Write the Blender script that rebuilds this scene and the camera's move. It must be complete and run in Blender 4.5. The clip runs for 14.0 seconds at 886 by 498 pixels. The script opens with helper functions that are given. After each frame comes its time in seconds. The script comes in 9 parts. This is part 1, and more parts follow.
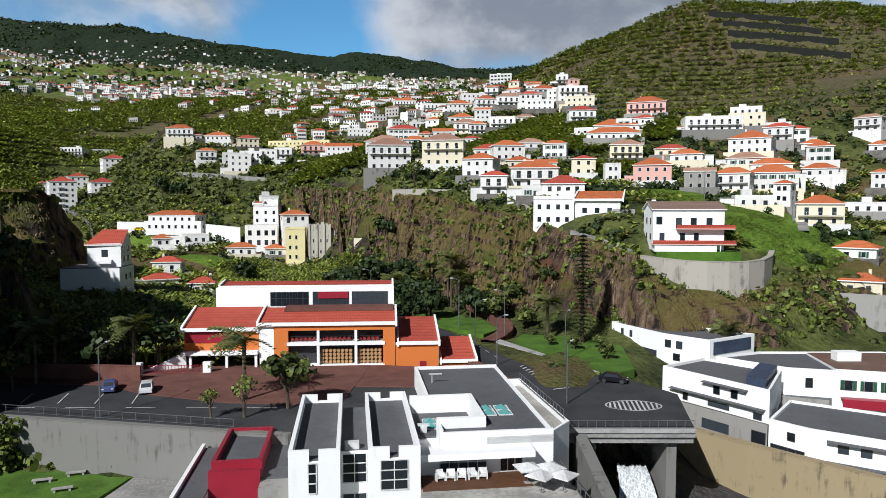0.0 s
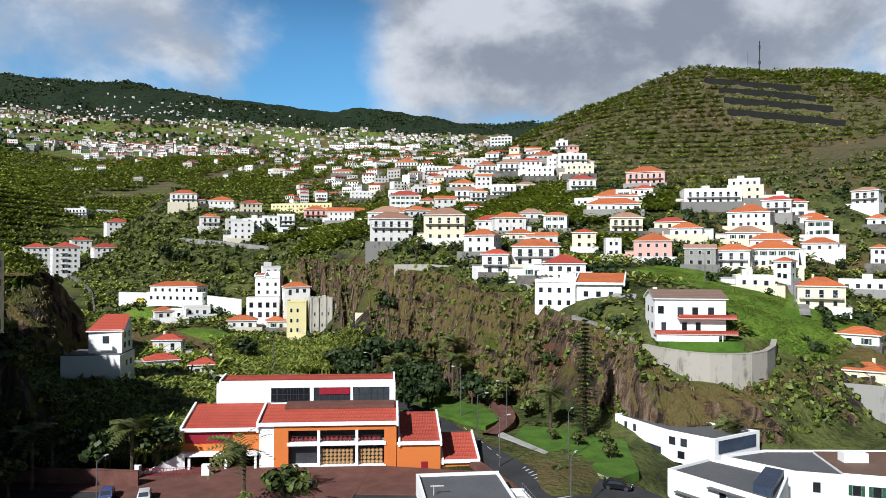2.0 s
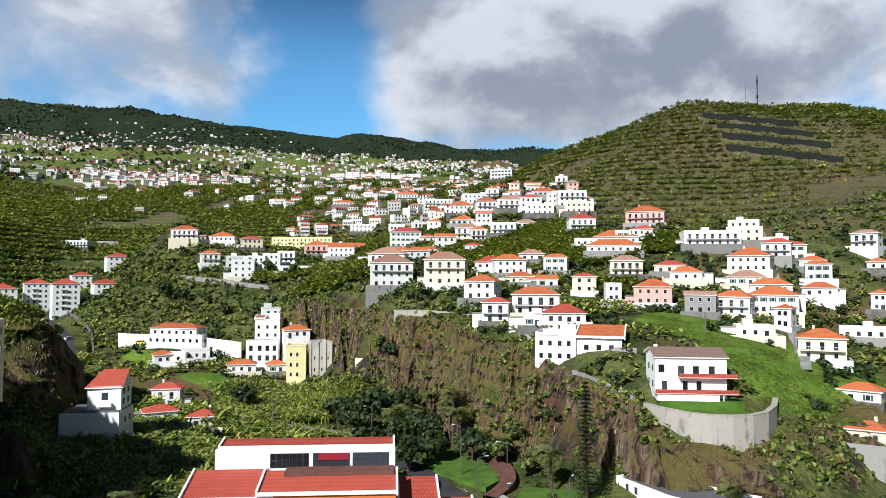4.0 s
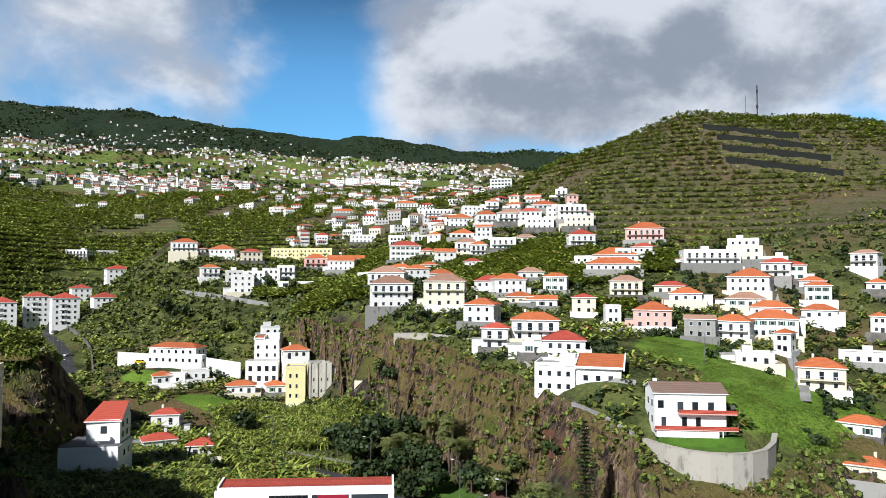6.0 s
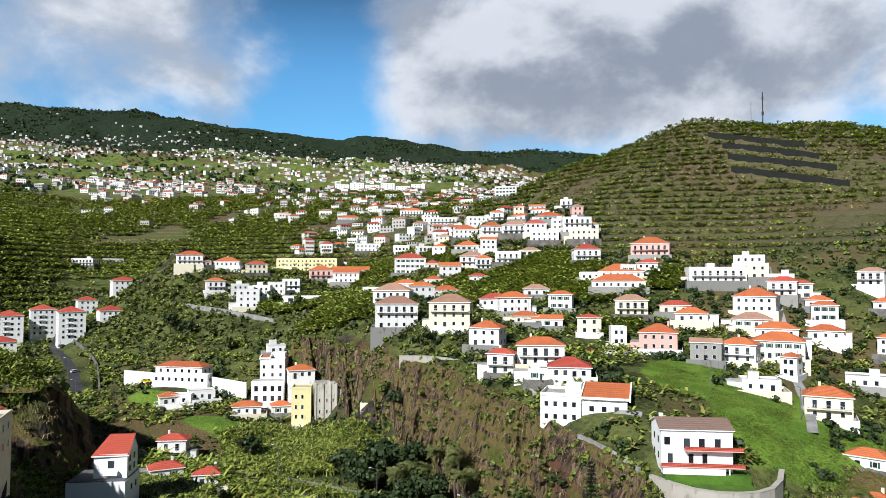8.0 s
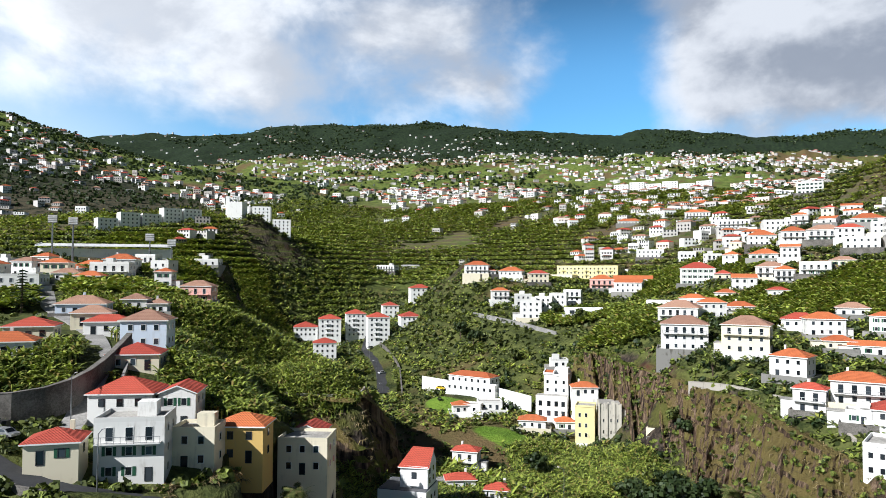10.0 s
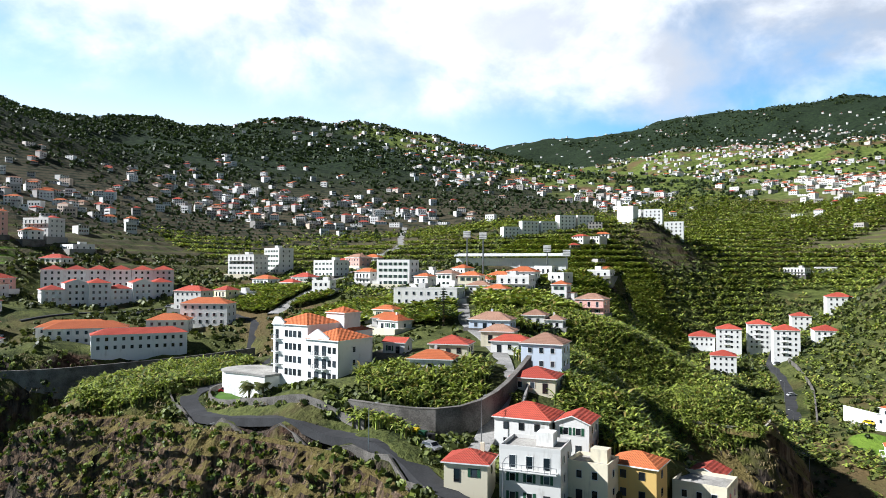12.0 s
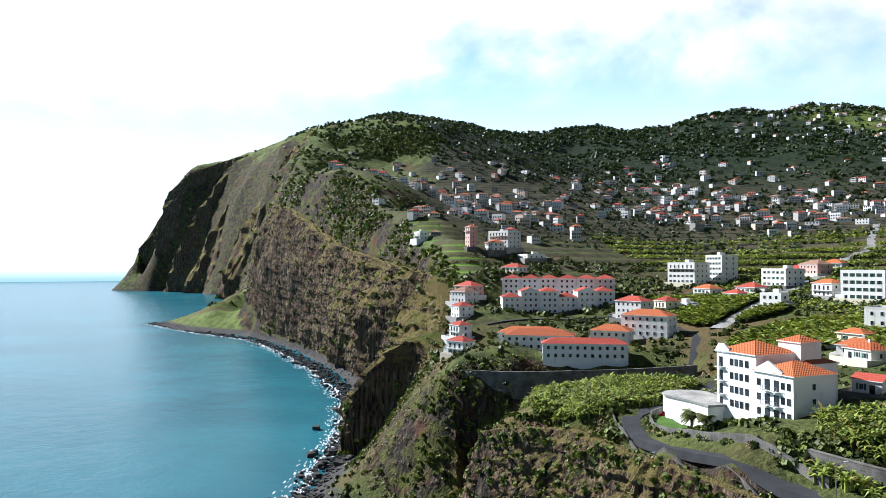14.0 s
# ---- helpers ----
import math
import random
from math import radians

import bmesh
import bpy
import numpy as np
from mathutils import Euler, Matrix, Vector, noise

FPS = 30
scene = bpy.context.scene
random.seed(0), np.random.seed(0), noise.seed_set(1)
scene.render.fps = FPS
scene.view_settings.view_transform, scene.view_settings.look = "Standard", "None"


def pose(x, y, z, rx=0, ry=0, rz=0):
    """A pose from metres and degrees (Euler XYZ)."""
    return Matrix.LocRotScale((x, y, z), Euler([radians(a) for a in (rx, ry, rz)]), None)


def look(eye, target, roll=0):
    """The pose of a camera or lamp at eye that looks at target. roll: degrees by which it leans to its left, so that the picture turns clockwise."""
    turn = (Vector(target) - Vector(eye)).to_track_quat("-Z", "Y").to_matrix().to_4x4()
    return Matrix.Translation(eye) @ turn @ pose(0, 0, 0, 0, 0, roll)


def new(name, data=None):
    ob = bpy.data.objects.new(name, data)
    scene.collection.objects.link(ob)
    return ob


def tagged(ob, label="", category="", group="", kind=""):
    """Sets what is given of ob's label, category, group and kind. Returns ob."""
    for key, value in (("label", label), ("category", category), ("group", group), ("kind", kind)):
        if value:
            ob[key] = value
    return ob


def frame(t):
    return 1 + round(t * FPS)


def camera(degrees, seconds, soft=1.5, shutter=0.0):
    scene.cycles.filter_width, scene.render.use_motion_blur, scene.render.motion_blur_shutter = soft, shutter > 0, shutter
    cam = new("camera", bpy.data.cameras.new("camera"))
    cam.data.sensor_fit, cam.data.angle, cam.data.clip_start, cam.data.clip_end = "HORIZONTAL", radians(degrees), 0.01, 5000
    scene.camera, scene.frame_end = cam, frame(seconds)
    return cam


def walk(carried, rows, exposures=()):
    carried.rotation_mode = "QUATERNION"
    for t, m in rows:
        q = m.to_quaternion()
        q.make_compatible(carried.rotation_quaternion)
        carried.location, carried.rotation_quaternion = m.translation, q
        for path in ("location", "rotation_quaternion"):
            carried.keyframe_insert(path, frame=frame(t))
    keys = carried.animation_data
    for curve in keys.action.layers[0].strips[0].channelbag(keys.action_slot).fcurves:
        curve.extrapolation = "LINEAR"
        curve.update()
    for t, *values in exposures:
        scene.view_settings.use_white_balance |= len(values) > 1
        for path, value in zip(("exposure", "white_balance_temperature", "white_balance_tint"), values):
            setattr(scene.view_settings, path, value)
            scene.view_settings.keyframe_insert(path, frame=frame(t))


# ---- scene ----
cam = camera(64.4, 14.0, soft=0.7)
# seconds: place, then tilt from the plumb line, lean and turn
PATH = [
    (0, pose(0, 0, 42) @ pose(0, 0, 0, 0, 0, 0.09) @ pose(0, 0, 0, 86.27) @ pose(0, 0, 0, 0, 0, 0.03)),
    (0.5, pose(-0.06, -0.05, 44.09) @ pose(0, 0, 0, 0, 0, 0.11) @ pose(0, 0, 0, 86.55) @ pose(0, 0, 0, 0, 0, 0.04)),
    (1, pose(-0.12, -0.14, 45.95) @ pose(0, 0, 0, 0, 0, 0.13) @ pose(0, 0, 0, 87.82) @ pose(0, 0, 0, 0, 0, 0.05)),
    (1.5, pose(-0.16, -0.17, 47.88) @ pose(0, 0, 0, 0, 0, 0.15) @ pose(0, 0, 0, 89.15) @ pose(0, 0, 0, 0, 0, 0.09)),
    (2, pose(-0.2, -0.25, 49.82) @ pose(0, 0, 0, 0, 0, 0.17) @ pose(0, 0, 0, 90.46) @ pose(0, 0, 0, 0, 0, 0.14)),
    (2.5, pose(-0.24, -0.45, 51.67) @ pose(0, 0, 0, 0, 0, 0.17) @ pose(0, 0, 0, 91.82) @ pose(0, 0, 0, 0, 0, 0.15)),
    (3, pose(-0.26, -0.62, 53.53) @ pose(0, 0, 0, 0, 0, 0.18) @ pose(0, 0, 0, 92.31) @ pose(0, 0, 0, 0, 0, 0.16)),
    (4.2, pose(-0.22, -0.8, 57.70) @ pose(0, 0, 0, 0, 0, 0.19) @ pose(0, 0, 0, 92.40) @ pose(0, 0, 0, 0, 0, 0.22)),
    (5.5, pose(-0.17, -0.97, 62.28) @ pose(0, 0, 0, 0, 0, 0.19) @ pose(0, 0, 0, 92.48) @ pose(0, 0, 0, 0, 0, 0.27)),
    (6, pose(-0.13, -1.05, 64.16) @ pose(0, 0, 0, 0, 0, 0.19) @ pose(0, 0, 0, 92.50) @ pose(0, 0, 0, 0, 0, 0.28)),
    (6.5, pose(-0.11, -1.12, 66.03) @ pose(0, 0, 0, 0, 0, 0.2) @ pose(0, 0, 0, 92.50) @ pose(0, 0, 0, 0, 0, 0.3)),
    (7, pose(-0.1, -1.2, 67.91) @ pose(0, 0, 0, 0, 0, 0.2) @ pose(0, 0, 0, 92.51) @ pose(0, 0, 0, 0, 0, 0.3)),
    (7.7, pose(-0.3, -1.33, 70.94) @ pose(0, 0, 0, 0, 0, 0.25) @ pose(0, 0, 0, 92.41) @ pose(0, 0, 0, 0, 0, 0.25)),
    (8.25, pose(-0.65, -1.45, 73.20) @ pose(0, 0, 0, 0, 0, 1.5) @ pose(0, 0, 0, 92.35) @ pose(0, 0, 0, 0, 0, 0.18)),
    (8.75, pose(-1.1, -1.5, 75.20) @ pose(0, 0, 0, 0, 0, 5.2) @ pose(0, 0, 0, 92.30) @ pose(0, 0, 0, 0, 0, 0.17)),
    (9.1, pose(-1.4, -1.5, 76.48) @ pose(0, 0, 0, 0, 0, 9.2) @ pose(0, 0, 0, 92.27) @ pose(0, 0, 0, 0, 0, 0.16)),
    (9.5, pose(-1.6, -1.4, 77.9) @ pose(0, 0, 0, 0, 0, 15.16) @ pose(0, 0, 0, 92.16) @ pose(0, 0, 0, 0, 0, 0.2)),
    (10, pose(-1.6, -1.12, 79.64) @ pose(0, 0, 0, 0, 0, 22.95) @ pose(0, 0, 0, 92.03) @ pose(0, 0, 0, 0, 0, 0.27)),
    (10.5, pose(-1.62, -0.74, 81.5) @ pose(0, 0, 0, 0, 0, 30.76) @ pose(0, 0, 0, 91.86) @ pose(0, 0, 0, 0, 0, 0.38)),
    (11, pose(-1.78, -0.28, 83.19) @ pose(0, 0, 0, 0, 0, 38.53) @ pose(0, 0, 0, 91.77) @ pose(0, 0, 0, 0, 0, 0.42)),
    (11.5, pose(-2.03, 0.24, 84.82) @ pose(0, 0, 0, 0, 0, 46.36) @ pose(0, 0, 0, 91.69) @ pose(0, 0, 0, 0, 0, 0.36)),
    (12, pose(-2.46, 0.72, 86.54) @ pose(0, 0, 0, 0, 0, 54.13) @ pose(0, 0, 0, 91.53) @ pose(0, 0, 0, 0, 0, 0.2)),
    (12.5, pose(-3.07, 1.2, 88.23) @ pose(0, 0, 0, 0, 0, 62.12) @ pose(0, 0, 0, 91.39) @ pose(0, 0, 0, 0, 0, 0.1)),
    (13, pose(-3.85, 1.62, 89.77) @ pose(0, 0, 0, 0, 0, 70.5) @ pose(0, 0, 0, 91.34) @ pose(0, 0, 0, 0, 0, 0.09)),
    (13.5, pose(-4.9, 2.0, 91.1) @ pose(0, 0, 0, 0, 0, 79.78) @ pose(0, 0, 0, 91.31) @ pose(0, 0, 0, 0, 0, 0.06)),
    (14, pose(-6.2, 2.4, 92.0) @ pose(0, 0, 0, 0, 0, 88.87) @ pose(0, 0, 0, 91.37) @ pose(0, 0, 0, 0, 0, 0)),
]
walk(cam, PATH, exposures=[(0, -0.30, 6050, 10), (2, -0.10, 6050, 10), (6.5, 0.05, 6050, 10), (9.5, 0.15, 6050, 10), (11, 0.36, 6150, 10), (12.5, 0.52, 5900, 10), (13.5, 0.58, 5800, 10), (14, 0.52, 5800, 10)])

# ---- sky, clouds and sun ----
SUN_AZ, SUN_EL = radians(211), radians(37)   # clockwise from north (y)
world = bpy.data.worlds.new("sky")
scene.world = world
world.use_nodes = True


class Nodes:
    """Small helper for wiring node trees."""

    def __init__(self, tree):
        self.tree = tree
        tree.nodes.clear()

    def add(self, kind, inputs=None, **props):
        n = self.tree.nodes.new(kind)
        for k, v in props.items():
            setattr(n, k, v)
        for k, v in (inputs or {}).items():
            self.put(n.inputs[k], v)
        return n

    def put(self, socket, v):
        if hasattr(v, "is_output"):
            self.tree.links.new(v, socket)
        else:
            socket.default_value = v

    def math(self, op, a, b=0.0, c=0.0, clamp=False):
        n = self.add("ShaderNodeMath", operation=op, use_clamp=clamp)
        for s, v in zip(n.inputs, (a, b, c)):
            self.put(s, v)
        return n.outputs[0]

    def ramp(self, fac, stops, mode="LINEAR"):
        n = self.add("ShaderNodeValToRGB", {"Fac": fac})
        n.color_ramp.interpolation = mode
        e = n.color_ramp.elements
        while len(e) < len(stops):
            e.new(0.5)
        for el, (p, c) in zip(e, stops):
            el.position = p
            el.color = (*c, 1) if isinstance(c, tuple) else (c, c, c, 1)
        return n.outputs[0]

    def mix(self, fac, a, b, blend="MIX"):
        n = self.add("ShaderNodeMix", data_type="RGBA", blend_type=blend)
        self.put(n.inputs[0], fac)
        self.put(n.inputs[6], a if hasattr(a, "is_output") or len(a) == 4 else (*a, 1))
        self.put(n.inputs[7], b if hasattr(b, "is_output") or len(b) == 4 else (*b, 1))
        return n.outputs[2]

    def noise(self, vec, scale, detail=4, rough=0.55, dist=0.0, colour=False):
        n = self.add("ShaderNodeTexNoise", {"Vector": vec, "Scale": scale, "Detail": detail, "Roughness": rough, "Distortion": dist})
        return n.outputs[1 if colour else 0]

    def smooth(self, v, lo, hi, a=0.0, b=1.0):
        n = self.add("ShaderNodeMapRange", {"Value": v, "From Min": lo, "From Max": hi, "To Min": a, "To Max": b}, interpolation_type="SMOOTHSTEP")
        return n.outputs[0]


def build_sky():
    g = Nodes(world.node_tree)
    sky = g.add("ShaderNodeTexSky", sky_type="NISHITA", sun_disc=False, sun_elevation=SUN_EL, sun_rotation=SUN_AZ, altitude=60.0,
                air_density=1.0, dust_density=0.6, ozone_density=2.0)
    vec = g.add("ShaderNodeTexCoord").outputs["Generated"]
    xyz = g.add("ShaderNodeSeparateXYZ", {"Vector": vec})
    x, y, z = xyz.outputs
    # cloud banks over the mountains: noise in directions, squeezed flat, with open blue overhead
    sq = g.add("ShaderNodeVectorMath", {0: vec, 1: (1.0, 1.0, 1.45)}, operation="MULTIPLY").outputs[0]
    big = g.noise(g.add("ShaderNodeVectorMath", {0: sq, 1: (3.1, 0.4, 0.0)}, operation="ADD").outputs[0], 2.1, 4, 0.5, 0.2)
    puff = g.noise(sq, 4.6, 9, 0.56, 0.15)
    d = g.math("ADD", g.math("MULTIPLY", big, 0.55), g.math("MULTIPLY", puff, 0.45))
    # a blue opening north-north-west, and clear strips low above the ridges
    gap = g.add("ShaderNodeVectorMath", {0: g.add("ShaderNodeVectorMath", {0: vec, 1: (1.0, 1.0, 0.42)}, operation="MULTIPLY").outputs[0], 1: (-0.17, 0.965, 0.09)}, operation="DISTANCE").outputs["Value"]
    d = g.math("SUBTRACT", d, g.smooth(gap, 0.0, 0.16, 0.24, 0.0))
    d = g.math("ADD", d, g.smooth(z, 0.13, 0.27, -0.10, 0.085))
    d = g.math("SUBTRACT", d, g.smooth(z, 0.34, 0.48, 0.0, 0.45))
    d = g.math("SUBTRACT", d, g.smooth(g.math("ADD", g.math("MULTIPLY", x, -0.6), g.math("MULTIPLY", y, 0.75)), -0.75, -0.15, 0.4, 0.0))
    cover = g.smooth(d, 0.385, 0.575)
    up = g.add("ShaderNodeVectorMath", {0: sq, 1: (-0.035, -0.03, 0.075)}, operation="ADD").outputs[0]
    above = g.math("ADD", g.math("MULTIPLY", g.noise(up, 4.6, 9, 0.56, 0.15), 0.6), g.math("MULTIPLY", big, 0.4))
    side = g.smooth(g.math("SUBTRACT", g.math("ADD", g.math("MULTIPLY", puff, 0.6), g.math("MULTIPLY", big, 0.4)), above), -0.07, 0.09)
    west = g.smooth(g.math("ADD", g.math("MULTIPLY", x, -0.75), g.math("MULTIPLY", y, -0.66)), -0.62, 0.62)
    grey = g.mix(west, (6.6, 7.3, 8.6), (17.0, 17.4, 18.0))
    white = g.mix(west, (17.0, 17.3, 17.8), (24.0, 24.0, 23.6))
    thick = g.smooth(d, 0.44, 0.68, 0.25, 0.0)
    cloud = g.mix(g.math("ADD", g.math("MULTIPLY", side, 0.85), thick, clamp=True), grey, white)
    # bright haze low over the sea
    low = g.smooth(z, 0.02, 0.40, 1.0, 0.0)
    blue = g.mix(1.0, sky.outputs[0], (1.7, 2.9, 3.3, 1), "MULTIPLY")
    blue = g.mix(g.smooth(z, 0.26, 0.50), blue, g.mix(1.0, sky.outputs[0], (0.16, 0.20, 0.26, 1), "MULTIPLY"))
    blue = g.mix(g.math("MULTIPLY", low, g.smooth(west, 0.35, 0.95)), blue, (21.0, 22.0, 22.6))
    col = g.mix(cover, blue, cloud)
    # clear sky on the sunny side and to the east, over the open sea
    col = g.mix(g.smooth(y, -0.86, -0.60, 1.0, 0.0), col, sky.outputs[0])
    col = g.mix(g.smooth(x, 0.58, 0.80), col, sky.outputs[0])
    bg = g.add("ShaderNodeBackground", {"Color": col, "Strength": 0.045})
    g.add("ShaderNodeOutputWorld", {"Surface": bg.outputs[0]})


build_sky()
sun = new("sun", bpy.data.lights.new("sun", "SUN"))
sun.data.energy, sun.data.angle, sun.data.color = 6.4, radians(0.55), (1.0, 0.97, 0.93)
sun.matrix_world = look((0, 0, 400), (-400 * math.sin(SUN_AZ) / math.tan(SUN_EL), -400 * math.cos(SUN_AZ) / math.tan(SUN_EL), 0))

# ---- relief: lines of the map as x, y, height ----
COAST = [(900, -200, 0), (400, -100, 0), (150, -60, 0), (0, -40, 0), (-120, -38, 0), (-200, -45, 0), (-280, -47, 0), (-359, -41, 0), (-430, -44, 0),
         (-500, -52, 0), (-622, -92, 0), (-760, -150, 0), (-887, -215, 0), (-1000, -330, 1), (-1133, -436, 1), (-1230, -370, 0), (-1500, -400, 0), (-1850, -520, 0),
         (-2244, -640, 0), (-2700, -1050, 0), (-2935, -1283, 0), (-3300, -1300, 0), (-4300, -1200, 0)]
SEABED = [(900, -320, -9), (400, -200, -9), (0, -110, -9), (-200, -100, -9), (-359, -85, -9), (-500, -95, -9), (-640, -140, -9), (-900, -280, -9),
          (-1133, -500, -9), (-1300, -470, -9), (-2244, -720, -9), (-2800, -1250, -9), (-3000, -1400, -9), (-4300, -1400, -9), (-2500, -2500, -9), (0, -2500, -9), (2500, -2500, -9)]
WEST_CLIFF_FOOT = [(-285, -34, 6), (-360, -20, 9), (-430, -15, 10), (-500, -26, 10), (-620, -66, 10), (-760, -124, 12), (-880, -186, 14), (-960, -235, 20),
                   (-1010, -245, 62), (-1080, -252, 66), (-1180, -258, 70), (-1270, -290, 70), (-1120, -360, 14), (-1050, -310, 24)]
SPUR = [(-281, 8, 49), (-276, 9, 40), (-268, 10.5, 28), (-258, 12, 14), (-250, 12, 5)]
WEST_CLIFF_EDGE = [(-307, 5, 50), (-350, 8, 57), (-320, 20, 52), (-436, 13, 84), (-547, -18, 92), (-640, -55, 102), (-708, -85, 112), (-800, -125, 138), (-900, -172, 165), (-1000, -214, 180), (-1102, -230, 194), (-1158, -232, 226), (-1200, -225, 264), (-1242, -215, 308), (-1280, -202, 335), (-1325, -167, 349)]
WEST_SLOPES = [(-1000, -170, 188), (-1050, -160, 218), (-1150, -150, 285), (-1250, -160, 326), (-1120, -60, 262), (-950, -110, 175), (-464, 40, 90), (-560, 40, 105), (-700, 0, 128), (-850, -30, 170), (-950, 20, 200), (-1050, 40, 245), (-1200, 0, 335), (-1500, -40, 392), (-1697, 126, 405),
               (-1500, 300, 330), (-1150, 250, 235), (-900, 230, 165), (-700, 220, 118), (-560, 200, 96), (-640, 400, 120), (-800, 520, 165), (-950, 560, 200)]
WEST_RIDGE = [(-1798, -170, 448), (-1854, -86, 474), (-1906, -27, 482), (-1956, 19, 469), (-2005, 68, 470), (-2001, 148, 457), (-1993, 228, 465), (-1980, 323, 478), (-1969, 385, 476), (-1949, 476, 481), (-1874, 564, 441), (-1752, 613, 433), (-1687, 646, 442), (-1635, 719, 445), (-1595, 806, 435), (-1562, 867, 451), (-1507, 960, 438), (-1473, 1002, 436), (-1419, 1044, 410), (-1362, 1085, 386), (-1205, 1054, 335), (-1046, 1006, 286), (-852, 916, 238), (-1300, 620, 300), (-1000, 700, 235), (-640, 640, 150), (-1400, 1400, 300)]
HEADLAND = [(-2712, -1134, 65), (-2713, -1107, 155), (-2694, -1004, 273), (-2644, -966, 369), (-2626, -897, 423), (-2639, -755, 481), (-2636, -608, 521), (-2599, -496, 557), (-2475, -393, 578), (-1600, -240, 380), (-2000, -300, 450), (-2300, -480, 490), (-2420, -640, 330), (-1900, -430, 330), (-3300, -700, 420), (-3400, -1150, 220), (-3500, 200, 400), (-2600, 400, 420), (-4300, -900, 300)]
PROMONTORY = [(-214, 22, 38), (-200, 18, 47), (-190, 27, 50), (-180, 38, 51.5), (-166, 41, 52.5), (-147, 47, 53), (-131, 54, 53.2), (-117, 59.5, 53), (-106, 61, 52), (-95, 61, 51), (-84, 61, 48.5), (-73, 70, 47.5), (-71, 86, 46.5), (-72, 103, 44), (-74, 112, 43)]
PROMONTORY_FOOT = [(-218, 15, 12), (-200, 11, 14), (-186, 22, 14), (-176, 33, 14), (-165, 35.5, 14), (-145, 41.5, 15), (-128.5, 48, 16), (-115, 53, 16), (-105, 54.5, 16), (-95, 54, 16), (-81, 55, 16), (-65, 66, 16), (-64, 86, 16), (-66, 103, 17), (-68.5, 113, 17.5)]
COVE = [(-246, 19, 4), (-256, 20, 5), (-263, 22, 7), (-264, 34, 12), (-261, 58, 19), (-254, 84, 30), (-248, 34, 12), (-246, 54, 20), (-243, 74, 34), (-226, 10, 6), (-266, -10, 7), (-246, -4, 3)]
COVE_RIM = [(-300, 6, 49), (-281, 11, 50), (-272, 32, 50.5), (-270, 56, 51.5), (-267, 80, 53), (-258, 98, 55), (-240, 104, 57)]
BANANA_HILL = [(-228, 36, 51.5), (-229, 58, 54), (-224, 80, 56.5), (-206, 26, 49), (-212, 45, 53.5), (-196, 38, 52.5), (-205, 60, 56), (-190, 56, 55.5), (-183, 68, 55.5), (-200, 85, 58)]
TERRACE = [(-172, 61, 54.6), (-180, 66, 54.6), (-162, 62, 55), (-168, 50, 53.6), (-148, 54, 55), (-122, 66, 54.5), (-97, 66, 50), (-94, 72, 49.2), (-87, 77, 48.2), (-80, 84, 47.8), (-76, 92, 46.5), (-88, 70, 48.6), (-81, 76, 47.8), (-145, 72, 61), (-130, 62, 57), (-113, 77, 54), (-117, 94, 62), (-104, 86, 53.5), (-160, 90, 62)]
WEST_TOWN = [(-95, 100, 53), (-100, 120, 58), (-126, 140, 60), (-134, 160, 51), (-132, 178, 50), (-150, 176, 66), (-200, 130, 70), (-290, 56, 54), (-312, 62, 56), (-370, 70, 66),
             (-400, 45, 68), (-300, 110, 64), (-324, 250, 88), (-250, 200, 78), (-400, 160, 80), (-430, 250, 90), (-220, 260, 86), (-325, 288, 88), (-296, 262, 83), (-262, 236, 80), (-369, 473, 128), (-470, 420, 118), (-535, 468, 130)]
VALLEY_WEST = [(-77, 122, 41), (-96, 127, 44), (-114, 142, 46), (-120, 157, 46.5), (-111, 165, 45.5), (-98, 170, 45), (-106, 186, 45.5), (-126, 202, 46), (-143, 214, 46), (-165, 230, 48), (-200, 255, 54), (-245, 290, 57), (-285, 340, 61), (-305, 400, 64), (-314, 450, 70), (-328, 520, 86), (-345, 560, 98)]
VALLEY_WEST_FOOT = [(-72, 123, 18.5), (-83, 136, 24), (-101, 146, 32), (-106, 153, 32), (-102, 158, 29), (-91, 163, 21.5), (-96, 187, 21), (-116, 207, 24), (-150, 232, 32), (-190, 268, 36), (-232, 318, 37), (-264, 370, 39), (-272, 440, 44), (-287, 500, 62)]
VALLEY_FLOOR = [(-50, 110, 16.5), (-66, 160, 19), (-96, 200, 21), (-135, 270, 25), (-215, 380, 33), (-260, 450, 45), (-290, 540, 70), (-330, 680, 100), (-360, 900, 168)]
VALLEY_EAST = [(-20, 182, 14.6), (-10, 172, 14.8), (-1, 178, 15.4), (-32, 180, 14.6), (7, 166, 15.4), (-46, 192, 14.9), (-60, 242, 20), (-35, 215, 18), (-62, 190, 18.5), (-45, 150, 16), (-74, 156, 24), (-80, 150, 20.5), (-80, 235, 24), (-115, 262, 30), (-150, 330, 34)]
CLIFF_FOOT = [(-205, 372, 36), (-165, 335, 35), (-118, 300, 34), (-92, 282, 33), (-68, 272, 30), (-52, 270, 26), (-34, 245, 24), (-11, 212, 20), (13.5, 173.5, 18), (32, 147, 16.5), (43, 134, 15.5),
              (67, 132.5, 15.5), (89, 145, 16), (114, 163, 18), (145, 165, 22)]
CLIFF_EDGE = [(-175, 395, 58), (-130, 360, 55), (-95, 330, 52), (-68, 297, 49), (-25, 244, 45.8), (0, 220, 43.5), (21, 182, 38), (38, 152, 32), (46, 139, 24.6), (64, 139, 24.6), (84, 152, 27.5), (108, 172, 31)]
